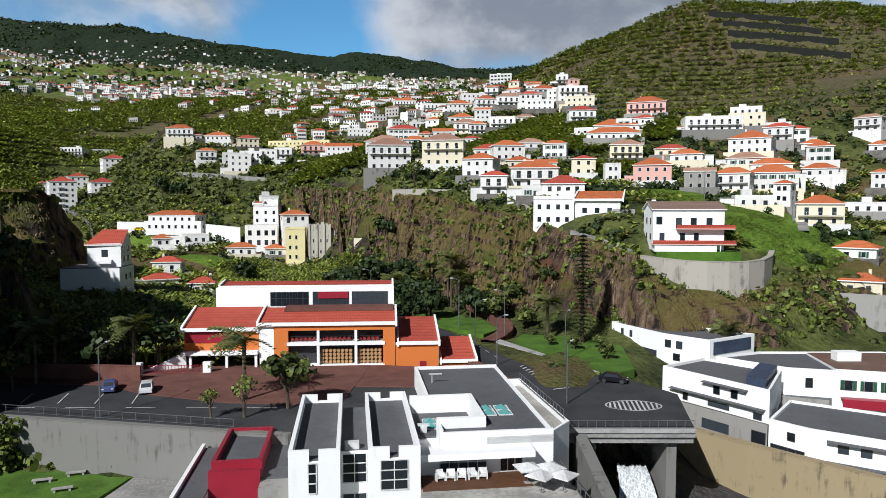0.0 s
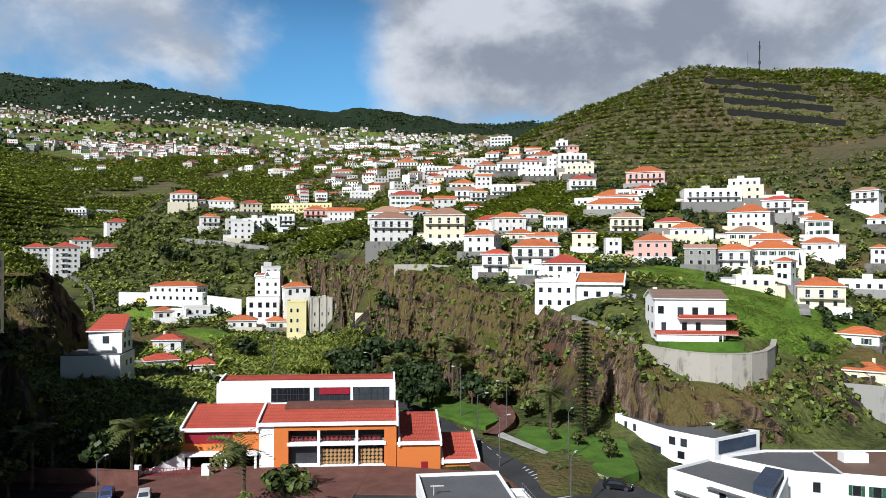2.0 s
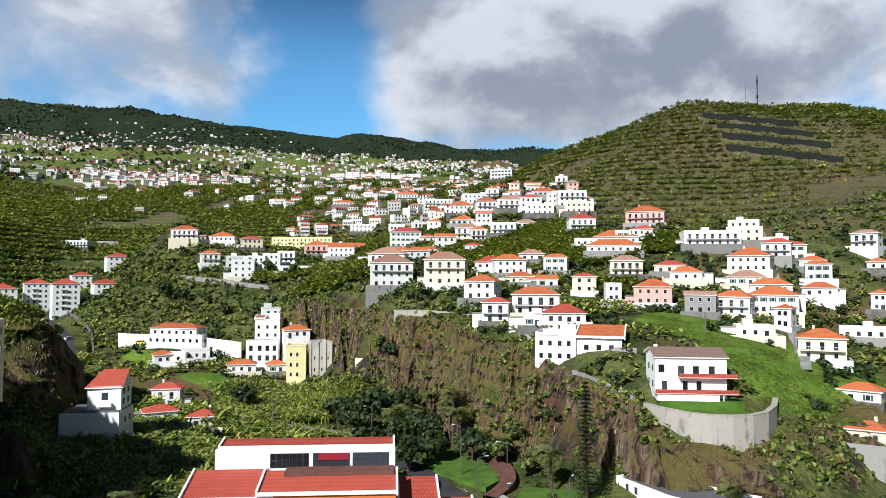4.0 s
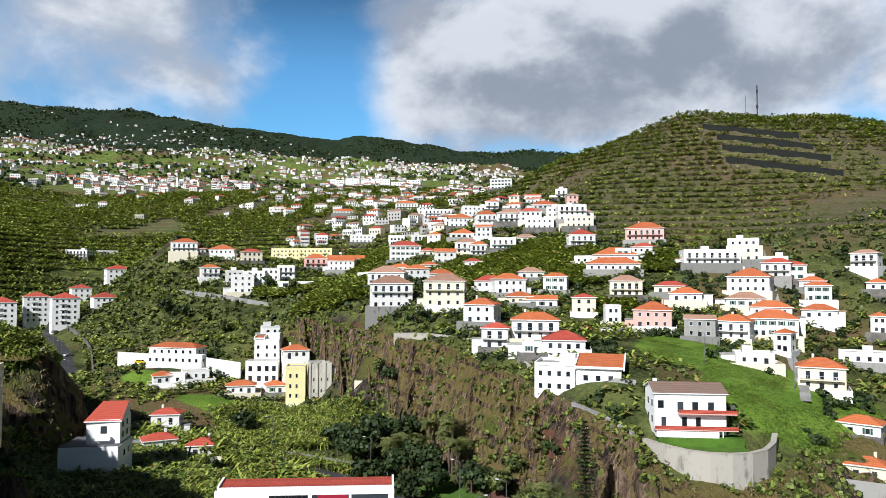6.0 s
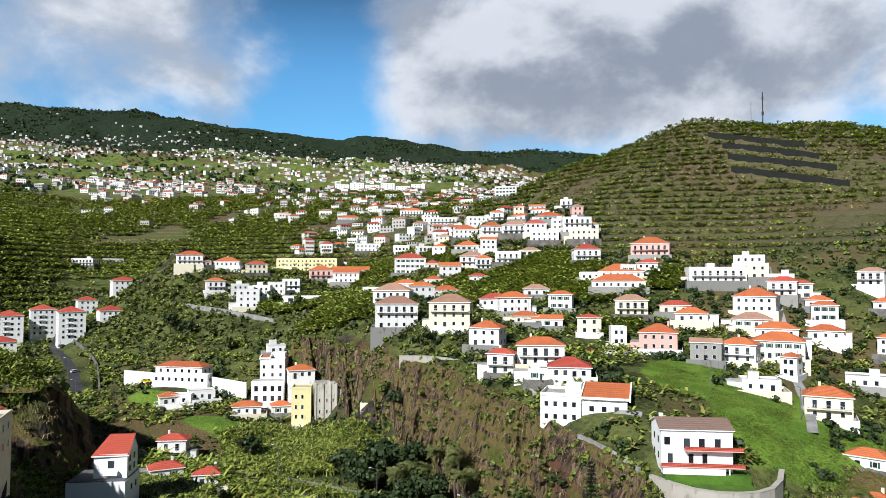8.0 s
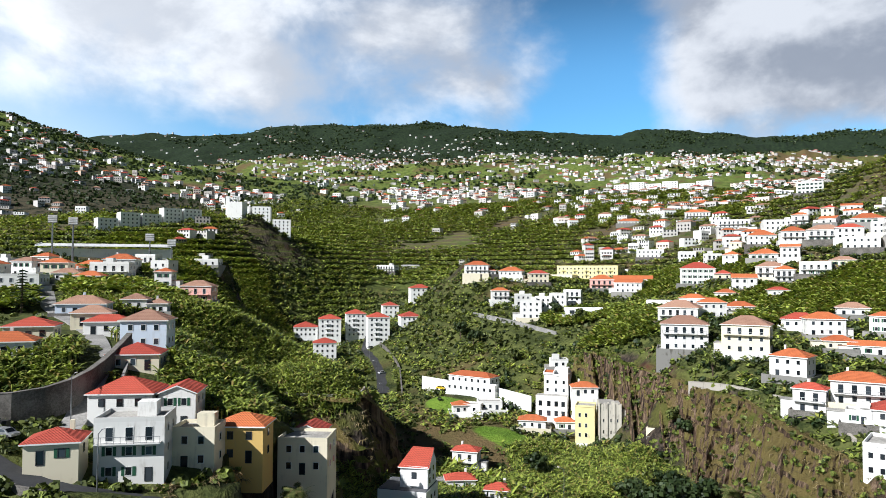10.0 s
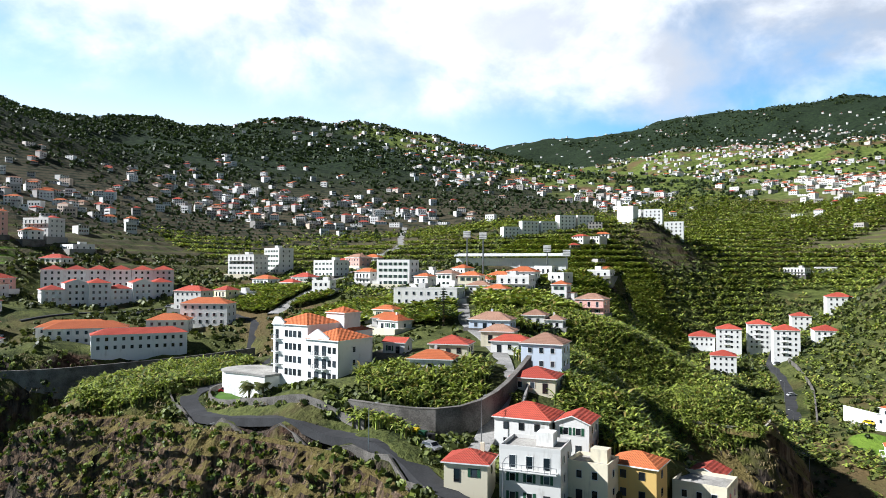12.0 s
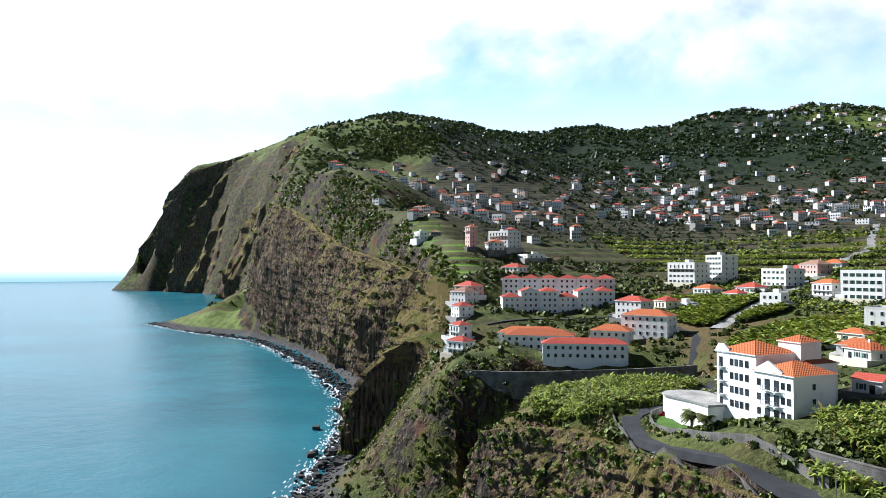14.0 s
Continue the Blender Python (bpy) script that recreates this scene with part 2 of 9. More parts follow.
EAST_TOWN = [(25, 185, 38.5), (56, 152, 33.5), (35, 205, 45), (52, 243, 48), (30, 262, 52), (102, 262, 60), (115, 240, 47), (100, 190, 36), (140, 230, 40), (180, 260, 58), (57, 289, 62),
             (0, 330, 64), (-60, 400, 62), (-34, 311, 62.5), (-105, 502, 71), (-40, 480, 84), (33, 448, 112), (65, 380, 90), (100, 330, 84), (160, 290, 76), (200, 320, 96), (250, 300, 90), (300, 200, 60)]
HILL = [(85, 614, 162), (101, 591, 167), (122, 577, 172), (144, 572, 179), (167, 571, 190), (189, 569, 200), (207, 568, 201), (233, 563, 197), (254, 560, 194), (274, 555, 195), (303, 558, 196), (324, 563, 194), (351, 564, 190), (178, 430, 117), (240, 440, 132), (330, 470, 150), (400, 560, 172), (145, 355, 88), (420, 700, 150), (300, 760, 130), (150, 700, 130), (60, 560, 126), (450, 420, 120)]
TOWN_QUAY = [(24, 96, 14.6), (0, 150, 15.2), (-45, 102, 14.8), (-20, 90, 14.6), (-62, 92, 14.8), (-45, 90, 14.8), (-32, 90, 14.8), (-30, 110, 14.3), (-10, 112, 14.0), (10, 118, 14.7), (25, 108, 14.7), (8, 96, 14.4), (14, 134, 15.0),
             (-45, 85, 7.4), (-62, 85, 7.4), (-54, 85, 7.4), (-33, 85, 7.4), (-24, 85, 7.4), (-54, 90, 14.7), (-39, 90, 14.7), (-45, 80, 7.6), (-62, 78, 7.8), (-33, 79, 7.6), (-45, 72, 8.5), (-25, 66, 8.5), (0, 70, 8.5), (10, 80, 9), (13, 60, 8), (0, 40, 8), (-60, 40, 9), (60, 0, 6), (36, 100, 3), (45, 114, 6),
             (60, 106, 5), (50, 75, 2), (72, 100, 6), (120, 60, 10), (200, 100, 25), (36, 84, 1.5), (34, 60, 1), (46, 88, 1.5), (58, 80, 1.5), (34, 112, 12.5), (33, 122, 14.8), (38, 122, 13), (92, 104, 12), (60, 126, 14.5), (80, 128, 15)]
RIVER = [(24, 90, 4), (23.5, 80, 2.5), (23, 68, 2), (22, 52, 1.2), (20, 20, 0.5)]
UPLAND = [(-165, 430, 92), (-150, 640, 108), (-40, 640, 128), (-96, 865, 175), (-300, 800, 140), (100, 850, 160), (-111, 1000, 190), (-122, 1307, 240), (-500, 900, 160), (-600, 1300, 250), (200, 1300, 225),
          (-362, 2000, 385), (-362, 2385, 455), (0, 1900, 330), (400, 1800, 300), (700, 1000, 190), (900, 500, 180), (700, 200, 110), (-900, 1800, 380), (-1500, 2000, 480), (0, 2800, 520), (900, 2800, 470)]
FAR_RIDGE = [(-3079, 2787, 806), (-2864, 3007, 842), (-2644, 3202, 854), (-2272, 3474, 956), (-1990, 3643, 952), (-1663, 3802, 952), (-1354, 3922, 942), (-1033, 4018, 893), (-706, 4088, 878), (-295, 4139, 884), (39, 4149, 833), (373, 4133, 792), (699, 4090, 821), (1500, 4000, 700), (2500, 3000, 600), (-3300, 2000, 640), (-2500, 1600, 470), (2500, 500, 300), (-2200, 2300, 520), (-1500, 3000, 640), (-500, 3300, 600), (2600, -300, 60), (600, 3300, 560)]
RELIEF = [COAST, SPUR, SEABED, WEST_CLIFF_FOOT, WEST_CLIFF_EDGE, WEST_SLOPES, WEST_RIDGE, HEADLAND, PROMONTORY, PROMONTORY_FOOT, COVE, COVE_RIM, BANANA_HILL, TERRACE,
          WEST_TOWN, VALLEY_WEST, VALLEY_WEST_FOOT, VALLEY_FLOOR, VALLEY_EAST, CLIFF_FOOT, CLIFF_EDGE, EAST_TOWN, HILL, TOWN_QUAY, RIVER, UPLAND, FAR_RIDGE]
JOINED = (COAST, SPUR, WEST_CLIFF_FOOT, WEST_CLIFF_EDGE, PROMONTORY, PROMONTORY_FOOT, CLIFF_FOOT, CLIFF_EDGE, VALLEY_WEST, VALLEY_WEST_FOOT, VALLEY_FLOOR, COVE_RIM, RIVER)


def relief_points():
    pts = []
    for line in RELIEF:
        pts += line
        if any(line is j for j in JOINED):
            for a, b in zip(line, line[1:]):
                n = int(math.dist(a[:2], b[:2]) // 22) if math.dist(a[:2], b[:2]) < 160 else 3
                pts += [tuple(a[k] + (b[k] - a[k]) * i / (n + 1) for k in range(3)) for i in range(1, n + 1)]
    seen, out = set(), []
    for p in pts:
        key = (round(p[0] / 3), round(p[1] / 3))
        if key not in seen:
            seen.add(key)
            out.append(p)
    return np.array(out, float)


TERRACE_STEP = 4.6
SPOTS = relief_points()
_gap = np.hypot(SPOTS[:, None, 0] - SPOTS[None, :, 0], SPOTS[:, None, 1] - SPOTS[None, :, 1])
_n = len(SPOTS)
_lhs = np.zeros((_n + 1, _n + 1))
_lhs[:_n, :_n] = -_gap
_lhs[:_n, _n] = _lhs[_n, :_n] = 1
WEIGHTS = np.linalg.solve(_lhs, np.append(SPOTS[:, 2], 0))
_rng = np.random.default_rng(7)
WAVES = [(_rng.uniform(0, 6.28), _rng.uniform(0, 6.28), 0.62 ** k, 900 / 1.9 ** k) for k in range(8) for _ in range(3)]


def rough(x, y, first=0, last=8):
    """Rolling unevenness, from waves 900 m long down to 10 m."""
    z = np.zeros_like(x)
    for i, (turn, phase, amp, length) in enumerate(WAVES):
        if first <= i // 3 < last:
            z += amp * np.sin((x * math.cos(turn) + y * math.sin(turn)) * 6.2832 / length + phase + 1.7 * np.sin((x * math.sin(turn) - y * math.cos(turn)) * 4.1 / length))
    return z


def ground(x, y):
    """Height of the land at x, y (arrays or numbers)."""
    x, y = np.atleast_1d(np.asarray(x, float)), np.atleast_1d(np.asarray(y, float))
    z = np.empty_like(x)
    for i in range(0, x.size, 20000):
        s = slice(i, i + 20000)
        d = np.hypot(x.flat[s][:, None] - SPOTS[None, :, 0], y.flat[s][:, None] - SPOTS[None, :, 1])
        z.flat[s] = -d @ WEIGHTS[:-1] + WEIGHTS[-1]
    far = np.clip((np.hypot(x, y) - 700) / 1800, 0, 1)
    z += np.clip(z / 30, 0, 1) * far * 7 * rough(x, y, 0, 6)
    # farmed slopes step up in terraces
    farm = np.clip((z - 70) / 20, 0, 1) * np.clip((np.hypot(x, y) - 300) / 60, 0, 1) * np.clip((1400 - np.hypot(x, y)) / 500, 0, 1)
    f = np.mod(z / TERRACE_STEP, 1)
    z += farm * TERRACE_STEP * 0.75 * (np.clip((f - 0.62) / 0.38, 0, 1) - f)
    return z


def height(x, y):
    return float(ground(x, y)[0])

# ---- materials ----
def material(name, build):
    m = bpy.data.materials.new(name)
    m.use_nodes = True
    g = Nodes(m.node_tree)
    surface, bump = build(g)
    if bump is not None:
        g.put(surface.inputs["Normal"], bump)
    g.add("ShaderNodeOutputMaterial", {"Surface": surface.outputs[0]})
    return m


def relief_map(g, h, strength, distance):
    return g.add("ShaderNodeBump", {"Height": h, "Strength": strength, "Distance": distance}).outputs[0]


def where(g):
    return g.add("ShaderNodeNewGeometry").outputs["Position"]


def land_look(g):
    p = where(g)
    nz = g.add("ShaderNodeSeparateXYZ", {"Vector": g.add("ShaderNodeNewGeometry").outputs["Normal"]}).outputs[2]
    pz = g.add("ShaderNodeSeparateXYZ", {"Vector": p}).outputs[2]
    n1, n2, n3 = g.noise(p, 0.012, 5), g.noise(p, 0.09, 5, 0.6), g.noise(p, 0.9, 4, 0.6)
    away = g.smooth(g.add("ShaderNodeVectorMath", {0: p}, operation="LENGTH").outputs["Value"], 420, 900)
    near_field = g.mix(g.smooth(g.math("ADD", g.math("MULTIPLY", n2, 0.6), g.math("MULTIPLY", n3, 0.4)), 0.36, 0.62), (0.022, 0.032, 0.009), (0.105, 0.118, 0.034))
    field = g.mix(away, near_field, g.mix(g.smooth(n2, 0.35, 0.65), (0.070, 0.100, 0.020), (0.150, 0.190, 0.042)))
    dry = g.mix(n3, (0.170, 0.112, 0.052), (0.078, 0.066, 0.028))
    brown = g.add("ShaderNodeAttribute", attribute_name="brown").outputs["Fac"]
    field = g.mix(brown, field, g.mix(g.smooth(g.math("ADD", g.math("MULTIPLY", n2, 0.5), g.math("MULTIPLY", n3, 0.5)), 0.38, 0.62), (0.058, 0.062, 0.017), (0.160, 0.165, 0.044)))
    col = g.mix(g.smooth(g.math("ADD", n1, g.math("MULTIPLY", brown, 0.06)), 0.52, 0.66), field, dry)
    # cloud shade on the western and far slopes, put into the colour
    shaded_scrub = g.mix(g.smooth(n2, 0.35, 0.65), (0.009, 0.017, 0.009), (0.024, 0.040, 0.017))
    cloud_shade = g.add("ShaderNodeAttribute", attribute_name="cloud_shade").outputs["Fac"]
    col = g.mix(g.smooth(g.math("ADD", cloud_shade, g.math("MULTIPLY", g.math("SUBTRACT", n1, 0.5), 1.2)), 0.25, 0.6), col, shaded_scrub)
    lush = g.add("ShaderNodeAttribute", attribute_name="meadow").outputs["Fac"]
    grass = g.mix(g.smooth(n2, 0.35, 0.65), (0.085, 0.160, 0.016), (0.150, 0.235, 0.030))
    col = g.mix(g.smooth(g.math("ADD", lush, g.math("MULTIPLY", g.math("SUBTRACT", n2, 0.5), 0.8)), 0.15, 0.4), col, grass)
    # stone-faced banks between the terraces
    bank = g.math("FRACT", g.math("DIVIDE", pz, TERRACE_STEP))
    farm = g.math("MULTIPLY", g.smooth(pz, 76, 92), g.smooth(g.add("ShaderNodeVectorMath", {0: p}, operation="LENGTH").outputs["Value"], 900, 1400, 1.0, 0.0))
    bank = g.math("MULTIPLY", g.math("MULTIPLY", g.smooth(bank, 0.22, 0.36), g.smooth(n2, 0.30, 0.52)), g.math("MULTIPLY", farm, 0.85))
    col = g.mix(bank, col, g.mix(n3, (0.042, 0.036, 0.024), (0.140, 0.112, 0.070)))
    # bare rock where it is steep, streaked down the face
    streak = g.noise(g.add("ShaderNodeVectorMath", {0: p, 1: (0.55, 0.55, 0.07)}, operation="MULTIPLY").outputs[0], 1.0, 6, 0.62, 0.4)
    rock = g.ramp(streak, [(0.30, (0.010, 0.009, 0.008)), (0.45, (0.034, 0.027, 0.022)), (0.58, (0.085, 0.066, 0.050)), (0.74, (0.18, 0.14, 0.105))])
    rust = g.mix(g.smooth(g.noise(p, 0.05, 3), 0.5, 0.7), rock, (0.13, 0.062, 0.036))
    moss = g.mix(g.smooth(n2, 0.46, 0.60), rust, g.mix(n3, (0.055, 0.070, 0.014), (0.150, 0.140, 0.040)))
    steep = g.smooth(g.math("ADD", nz, g.math("MULTIPLY", g.math("SUBTRACT", n2, 0.5), 0.35)), 0.62, 0.78, 1.0, 0.0)
    col = g.mix(steep, col, moss)
    shore = g.smooth(g.math("ADD", pz, g.math("MULTIPLY", n2, -4.0)), 2.0, 5.0, 1.0, 0.0)
    col = g.mix(shore, col, g.mix(n3, (0.035, 0.032, 0.030), (0.10, 0.095, 0.09)))
    h = g.math("ADD", g.math("MULTIPLY", streak, g.math("ADD", 0.25, g.math("MULTIPLY", steep, 2.2))), g.math("MULTIPLY", n3, 0.6))
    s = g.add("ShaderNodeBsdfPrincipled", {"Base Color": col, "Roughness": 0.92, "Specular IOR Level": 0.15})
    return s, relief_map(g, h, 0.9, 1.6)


def sea_look(g):
    p = where(g)
    n = g.noise(p, 0.05, 6, 0.62)
    n2 = g.noise(p, 0.45, 4, 0.6)
    col = g.mix(g.smooth(g.noise(p, 0.006, 4), 0.4, 0.65), (0.020, 0.125, 0.165), (0.030, 0.170, 0.215))
    s = g.add("ShaderNodeBsdfPrincipled", {"Base Color": col, "Roughness": 0.22, "IOR": 1.33, "Specular IOR Level": 0.24})
    return s, relief_map(g, g.math("ADD", n, g.math("MULTIPLY", n2, 0.35)), 0.5, 1.4)


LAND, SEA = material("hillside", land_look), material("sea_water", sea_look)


# ---- meshes ----
def mesh_object(name, verts, faces, mats, parent=None, smooth=False, index=None):
    me = bpy.data.meshes.new(name)
    me.from_pydata([tuple(v) for v in verts], [], [tuple(f) for f in faces])
    for m in mats if isinstance(mats, (list, tuple)) else [mats]:
        me.materials.append(m)
    if index is not None:
        me.polygons.foreach_set("material_index", index)
    if smooth:
        me.polygons.foreach_set("use_smooth", [True] * len(me.polygons))
    ob = new(name, me)
    ob.parent = parent
    return ob


def big_mesh(name, verts, quads, mats, index=None, smooth=False):
    """A mesh from arrays: verts (n, 3), quads or triangles (m, 4 or 3)."""
    me = bpy.data.meshes.new(name)
    k = quads.shape[1]
    me.vertices.add(len(verts))
    me.vertices.foreach_set("co", np.ascontiguousarray(verts, np.float32).ravel())
    me.loops.add(quads.size)
    me.loops.foreach_set("vertex_index", np.ascontiguousarray(quads, np.int32).ravel())
    me.polygons.add(len(quads))
    me.polygons.foreach_set("loop_start", np.arange(0, quads.size, k, dtype=np.int32))
    for m in mats if isinstance(mats, (list, tuple)) else [mats]:
        me.materials.append(m)
    if index is not None:
        me.polygons.foreach_set("material_index", np.ascontiguousarray(index, np.int32))
    me.polygons.foreach_set("use_smooth", np.full(len(quads), smooth))
    me.update()
    me.validate()
    return new(name, me)


# ---- the land and the sea ----
def steps(*stops):
    """Grid lines: (start, spacing) pairs that hold up to the next start; the spacing eases in between."""
    out, v = [], stops[0][0]
    for (a, s0), (b, s1) in zip(stops, stops[1:]):
        while v < b:
            out.append(v)
            v += s0 + (s1 - s0) * min(1, max(0, (v - a) / (b - a)))
    return np.array(out + [stops[-1][0]])


# grassy meadows: centre, half-lengths, turn
MEADOWS = [(86, 176, 36, 24, 50), (70, 204, 30, 17, 75), (76, 170, 20, 12, 30), (-108, 258, 14, 8, -20), (-76, 236, 20, 9, -20), (-560, -10, 60, 30, 0), (-470, 20, 50, 22, 0)]


def build_land():
    gx = steps((-4600, 110), (-3000, 22), (-1350, 9), (-1000, 7), (-450, 2.8), (380, 2.8), (700, 26), (2700, 110))
    gy = steps((-1500, 26), (-800, 15), (-330, 7), (-70, 2.8), (600, 2.8), (1100, 14), (2600, 55), (4600, 80))
    x, y = np.meshgrid(gx, gy)
    z = ground(x, y)
    # gullies and ledges on the steep faces
    zx, zy = np.gradient(z, gx, axis=1), np.gradient(z, gy, axis=0)
    slope = np.clip((np.hypot(zx, zy) - 0.75) / 0.8, 0, 1)
    far = np.clip((np.hypot(x, y) - 350) / 700, 0, 1)
    near = np.clip(3.2 - np.hypot(x, y) / 1200, 0.0, 1)
    rip = rough(x * 3.2, y * 3.2, 4, 8) * 3.0 * (1 - far) + far * rough(x * 1.2, y * 1.2, 3, 7) * 13
    z = z + slope * rip * near + np.clip(z / 20, 0, 1) * (0.35 * rough(x * 4, y * 4, 4, 8))
    square = (x > -78) & (x < 14) & (y > 88) & (y < 117)
    z = np.where(square, np.minimum(z, 14.45), z)
    n, m = x.shape
    i = (np.arange(n - 1)[:, None] * m + np.arange(m - 1)[None, :]).ravel()
    quads = np.stack([i, i + 1, i + m + 1, i + m], 1)
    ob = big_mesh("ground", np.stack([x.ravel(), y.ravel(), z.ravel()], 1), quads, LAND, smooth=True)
    lush = np.zeros(x.size)
    for cx, cy, rx, ry, turn in MEADOWS:
        c, s_ = math.cos(radians(turn)), math.sin(radians(turn))
        u, v = (x.ravel() - cx) * c + (y.ravel() - cy) * s_, (y.ravel() - cy) * c - (x.ravel() - cx) * s_
        lush = np.maximum(lush, np.clip(1.6 - 1.6 * np.hypot(u / rx, v / ry), 0, 1))
    fx, fy = x.ravel(), y.ravel()
    # mask of the painted cloud shade: west of the town and far off
    cloud_shade = np.maximum(np.clip((-540 - fx) / 140, 0, 1) * np.clip((fy + 40) / 90, 0, 1) * np.clip((900 - fy) / 200, 0, 1), np.clip((np.hypot(fx, fy) - 2700) / 600, 0, 1))
    ob.data.attributes.new("cloud_shade", "FLOAT", "POINT").data.foreach_set("value", cloud_shade.astype(np.float32))
    brown = np.clip((fx - 60) / 60, 0, 1) * np.clip((fy - 330) / 60, 0, 1)
    ob.data.attributes.new("brown", "FLOAT", "POINT").data.foreach_set("value", brown.astype(np.float32))
    ob.data.attributes.new("meadow", "FLOAT", "POINT").data.foreach_set("value", lush.astype(np.float32))
    tagged(ob, "green terraced hillside with brown basalt cliffs", "ground", kind="structure")


build_land()
water = mesh_object("water", [(-4900, -4900, 0), (4900, -4900, 0), (4900, 400, 0), (-4900, 400, 0)], [(0, 1, 2, 3)], SEA)
tagged(water, "calm turquoise sea below the cliffs", "sea", kind="structure")


def far_sea():
    """The last strip of sea below the horizon, beyond the sheet of water; it glows, with haze painted in."""
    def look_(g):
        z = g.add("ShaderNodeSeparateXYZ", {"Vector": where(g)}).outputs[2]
        # haze painted as a glowing gradient, paler upwards
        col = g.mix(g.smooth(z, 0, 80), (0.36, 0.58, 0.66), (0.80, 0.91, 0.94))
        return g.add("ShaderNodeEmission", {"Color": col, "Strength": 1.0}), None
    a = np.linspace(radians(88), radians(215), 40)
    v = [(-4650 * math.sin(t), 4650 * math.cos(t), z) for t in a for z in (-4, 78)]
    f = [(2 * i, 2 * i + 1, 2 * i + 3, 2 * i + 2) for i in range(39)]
    tagged(mesh_object("backdrop", v, f, material("painted_sea_haze", look_)), "glowing strip with hazy sea painted on, at the horizon", "horizon", kind="structure")


far_sea()


# ---- building materials ----
def paint(name, colour, stain=(0.30, 0.27, 0.22), amount=0.35, rough_=0.75, vary=0.10):
    """Painted plaster: drips and dirt patches, and a slightly different tone from house to house."""
    def look_(g):
        p = where(g)
        rnd = g.add("ShaderNodeObjectInfo").outputs["Random"]
        tone = g.math("ADD", 1.0 - vary, g.math("MULTIPLY", rnd, vary))
        base = g.mix(1.0, (*colour, 1), g.add("ShaderNodeCombineXYZ", {"X": tone, "Y": tone, "Z": g.math("MULTIPLY", tone, 0.99)}).outputs[0], "MULTIPLY")
        drip = g.noise(g.add("ShaderNodeVectorMath", {0: p, 1: (1.6, 1.6, 0.18)}, operation="MULTIPLY").outputs[0], 0.9, 5, 0.6)
        patch = g.noise(p, 0.35, 4, 0.6)
        dirt = g.math("MULTIPLY", g.smooth(g.math("MULTIPLY", drip, patch), 0.27, 0.46), amount)
        col = g.mix(dirt, base, (*stain, 1))
        s = g.add("ShaderNodeBsdfPrincipled", {"Base Color": col, "Roughness": rough_, "Specular IOR Level": 0.25})
        return s, relief_map(g, g.noise(p, 6.0, 3), 0.15, 0.03)
    return material(name, look_)


def tiles(name, dark, light, pitch=0.45):
    """Clay roof tiles: rows of rolls, weathered in patches."""
    def look_(g):
        p = where(g)
        ob = g.add("ShaderNodeTexCoord").outputs["Object"]
        rnd = g.add("ShaderNodeObjectInfo").outputs["Random"]
        n1, n2 = g.noise(p, 0.5, 4, 0.6), g.noise(p, 5.0, 3, 0.6)
        col = g.mix(g.smooth(g.math("ADD", g.math("MULTIPLY", n1, 0.6), g.math("MULTIPLY", rnd, 0.4)), 0.25, 0.75), (*dark, 1), (*light, 1))
        col = g.mix(g.math("MULTIPLY", g.smooth(n2, 0.5, 0.75), 0.45), col, (0.16, 0.07, 0.045))
        xyz = g.add("ShaderNodeSeparateXYZ", {"Vector": ob}).outputs
        row = g.math("SINE", g.math("MULTIPLY", xyz[2], 6.2832 / (pitch * 0.6)))
        roll = g.math("SINE", g.math("MULTIPLY", g.math("ADD", xyz[0], xyz[1]), 6.2832 / pitch))
        col = g.mix(g.math("MULTIPLY", g.smooth(row, 0.4, 1.0), 0.30), col, (0.10, 0.035, 0.02))
        s = g.add("ShaderNodeBsdfPrincipled", {"Base Color": col, "Roughness": 0.8, "Specular IOR Level": 0.2})
        return s, relief_map(g, g.math("ADD", row, roll), 0.6, 0.06)
    return material(name, look_)


def plain(name, colour, rough_=0.6, metal=0.0, grain=0.25, scale=2.0, bump=0.2, second=None):
    def look_(g):
        p = where(g)
        n = g.math("ADD", g.math("MULTIPLY", g.noise(p, scale * 0.22, 4, 0.6), 0.6), g.math("MULTIPLY", g.noise(p, scale * 3, 4, 0.6), 0.4))
        other = second or tuple(c * (1 - grain * 1.6) for c in colour)
        col = g.mix(g.smooth(n, 0.35, 0.65), (*other, 1), (*colour, 1))
        s = g.add("ShaderNodeBsdfPrincipled", {"Base Color": col, "Roughness": rough_, "Metallic": metal, "Specular IOR Level": 0.3})
        return s, relief_map(g, n, bump, 0.05)
    return material(name, look_)


def glass_look(g):
    rnd = g.add("ShaderNodeObjectInfo").outputs["Random"]
    col = g.mix(g.smooth(rnd, 0.3, 1.0), (0.010, 0.013, 0.016), (0.045, 0.055, 0.065))
    s = g.add("ShaderNodeBsdfPrincipled", {"Base Color": col, "Roughness": 0.08, "IOR": 1.5})
    return s, None


WHITE = paint("white_plaster", (0.82, 0.82, 0.80))
HOUSE_WHITE = paint("house_whitewash", (0.80, 0.79, 0.76), amount=0.5, vary=0.26)
CLEAN_WHITE = paint("fresh_white_plaster", (0.86, 0.86, 0.85), amount=0.10, vary=0.02)
CREAM = paint("cream_plaster", (0.72, 0.66, 0.50), amount=0.45)
YELLOW = paint("yellow_plaster", (0.74, 0.66, 0.34), amount=0.45)
OCHRE = paint("ochre_plaster", (0.62, 0.42, 0.14), amount=0.3)
PINK = paint("pink_plaster", (0.72, 0.42, 0.36), amount=0.3)
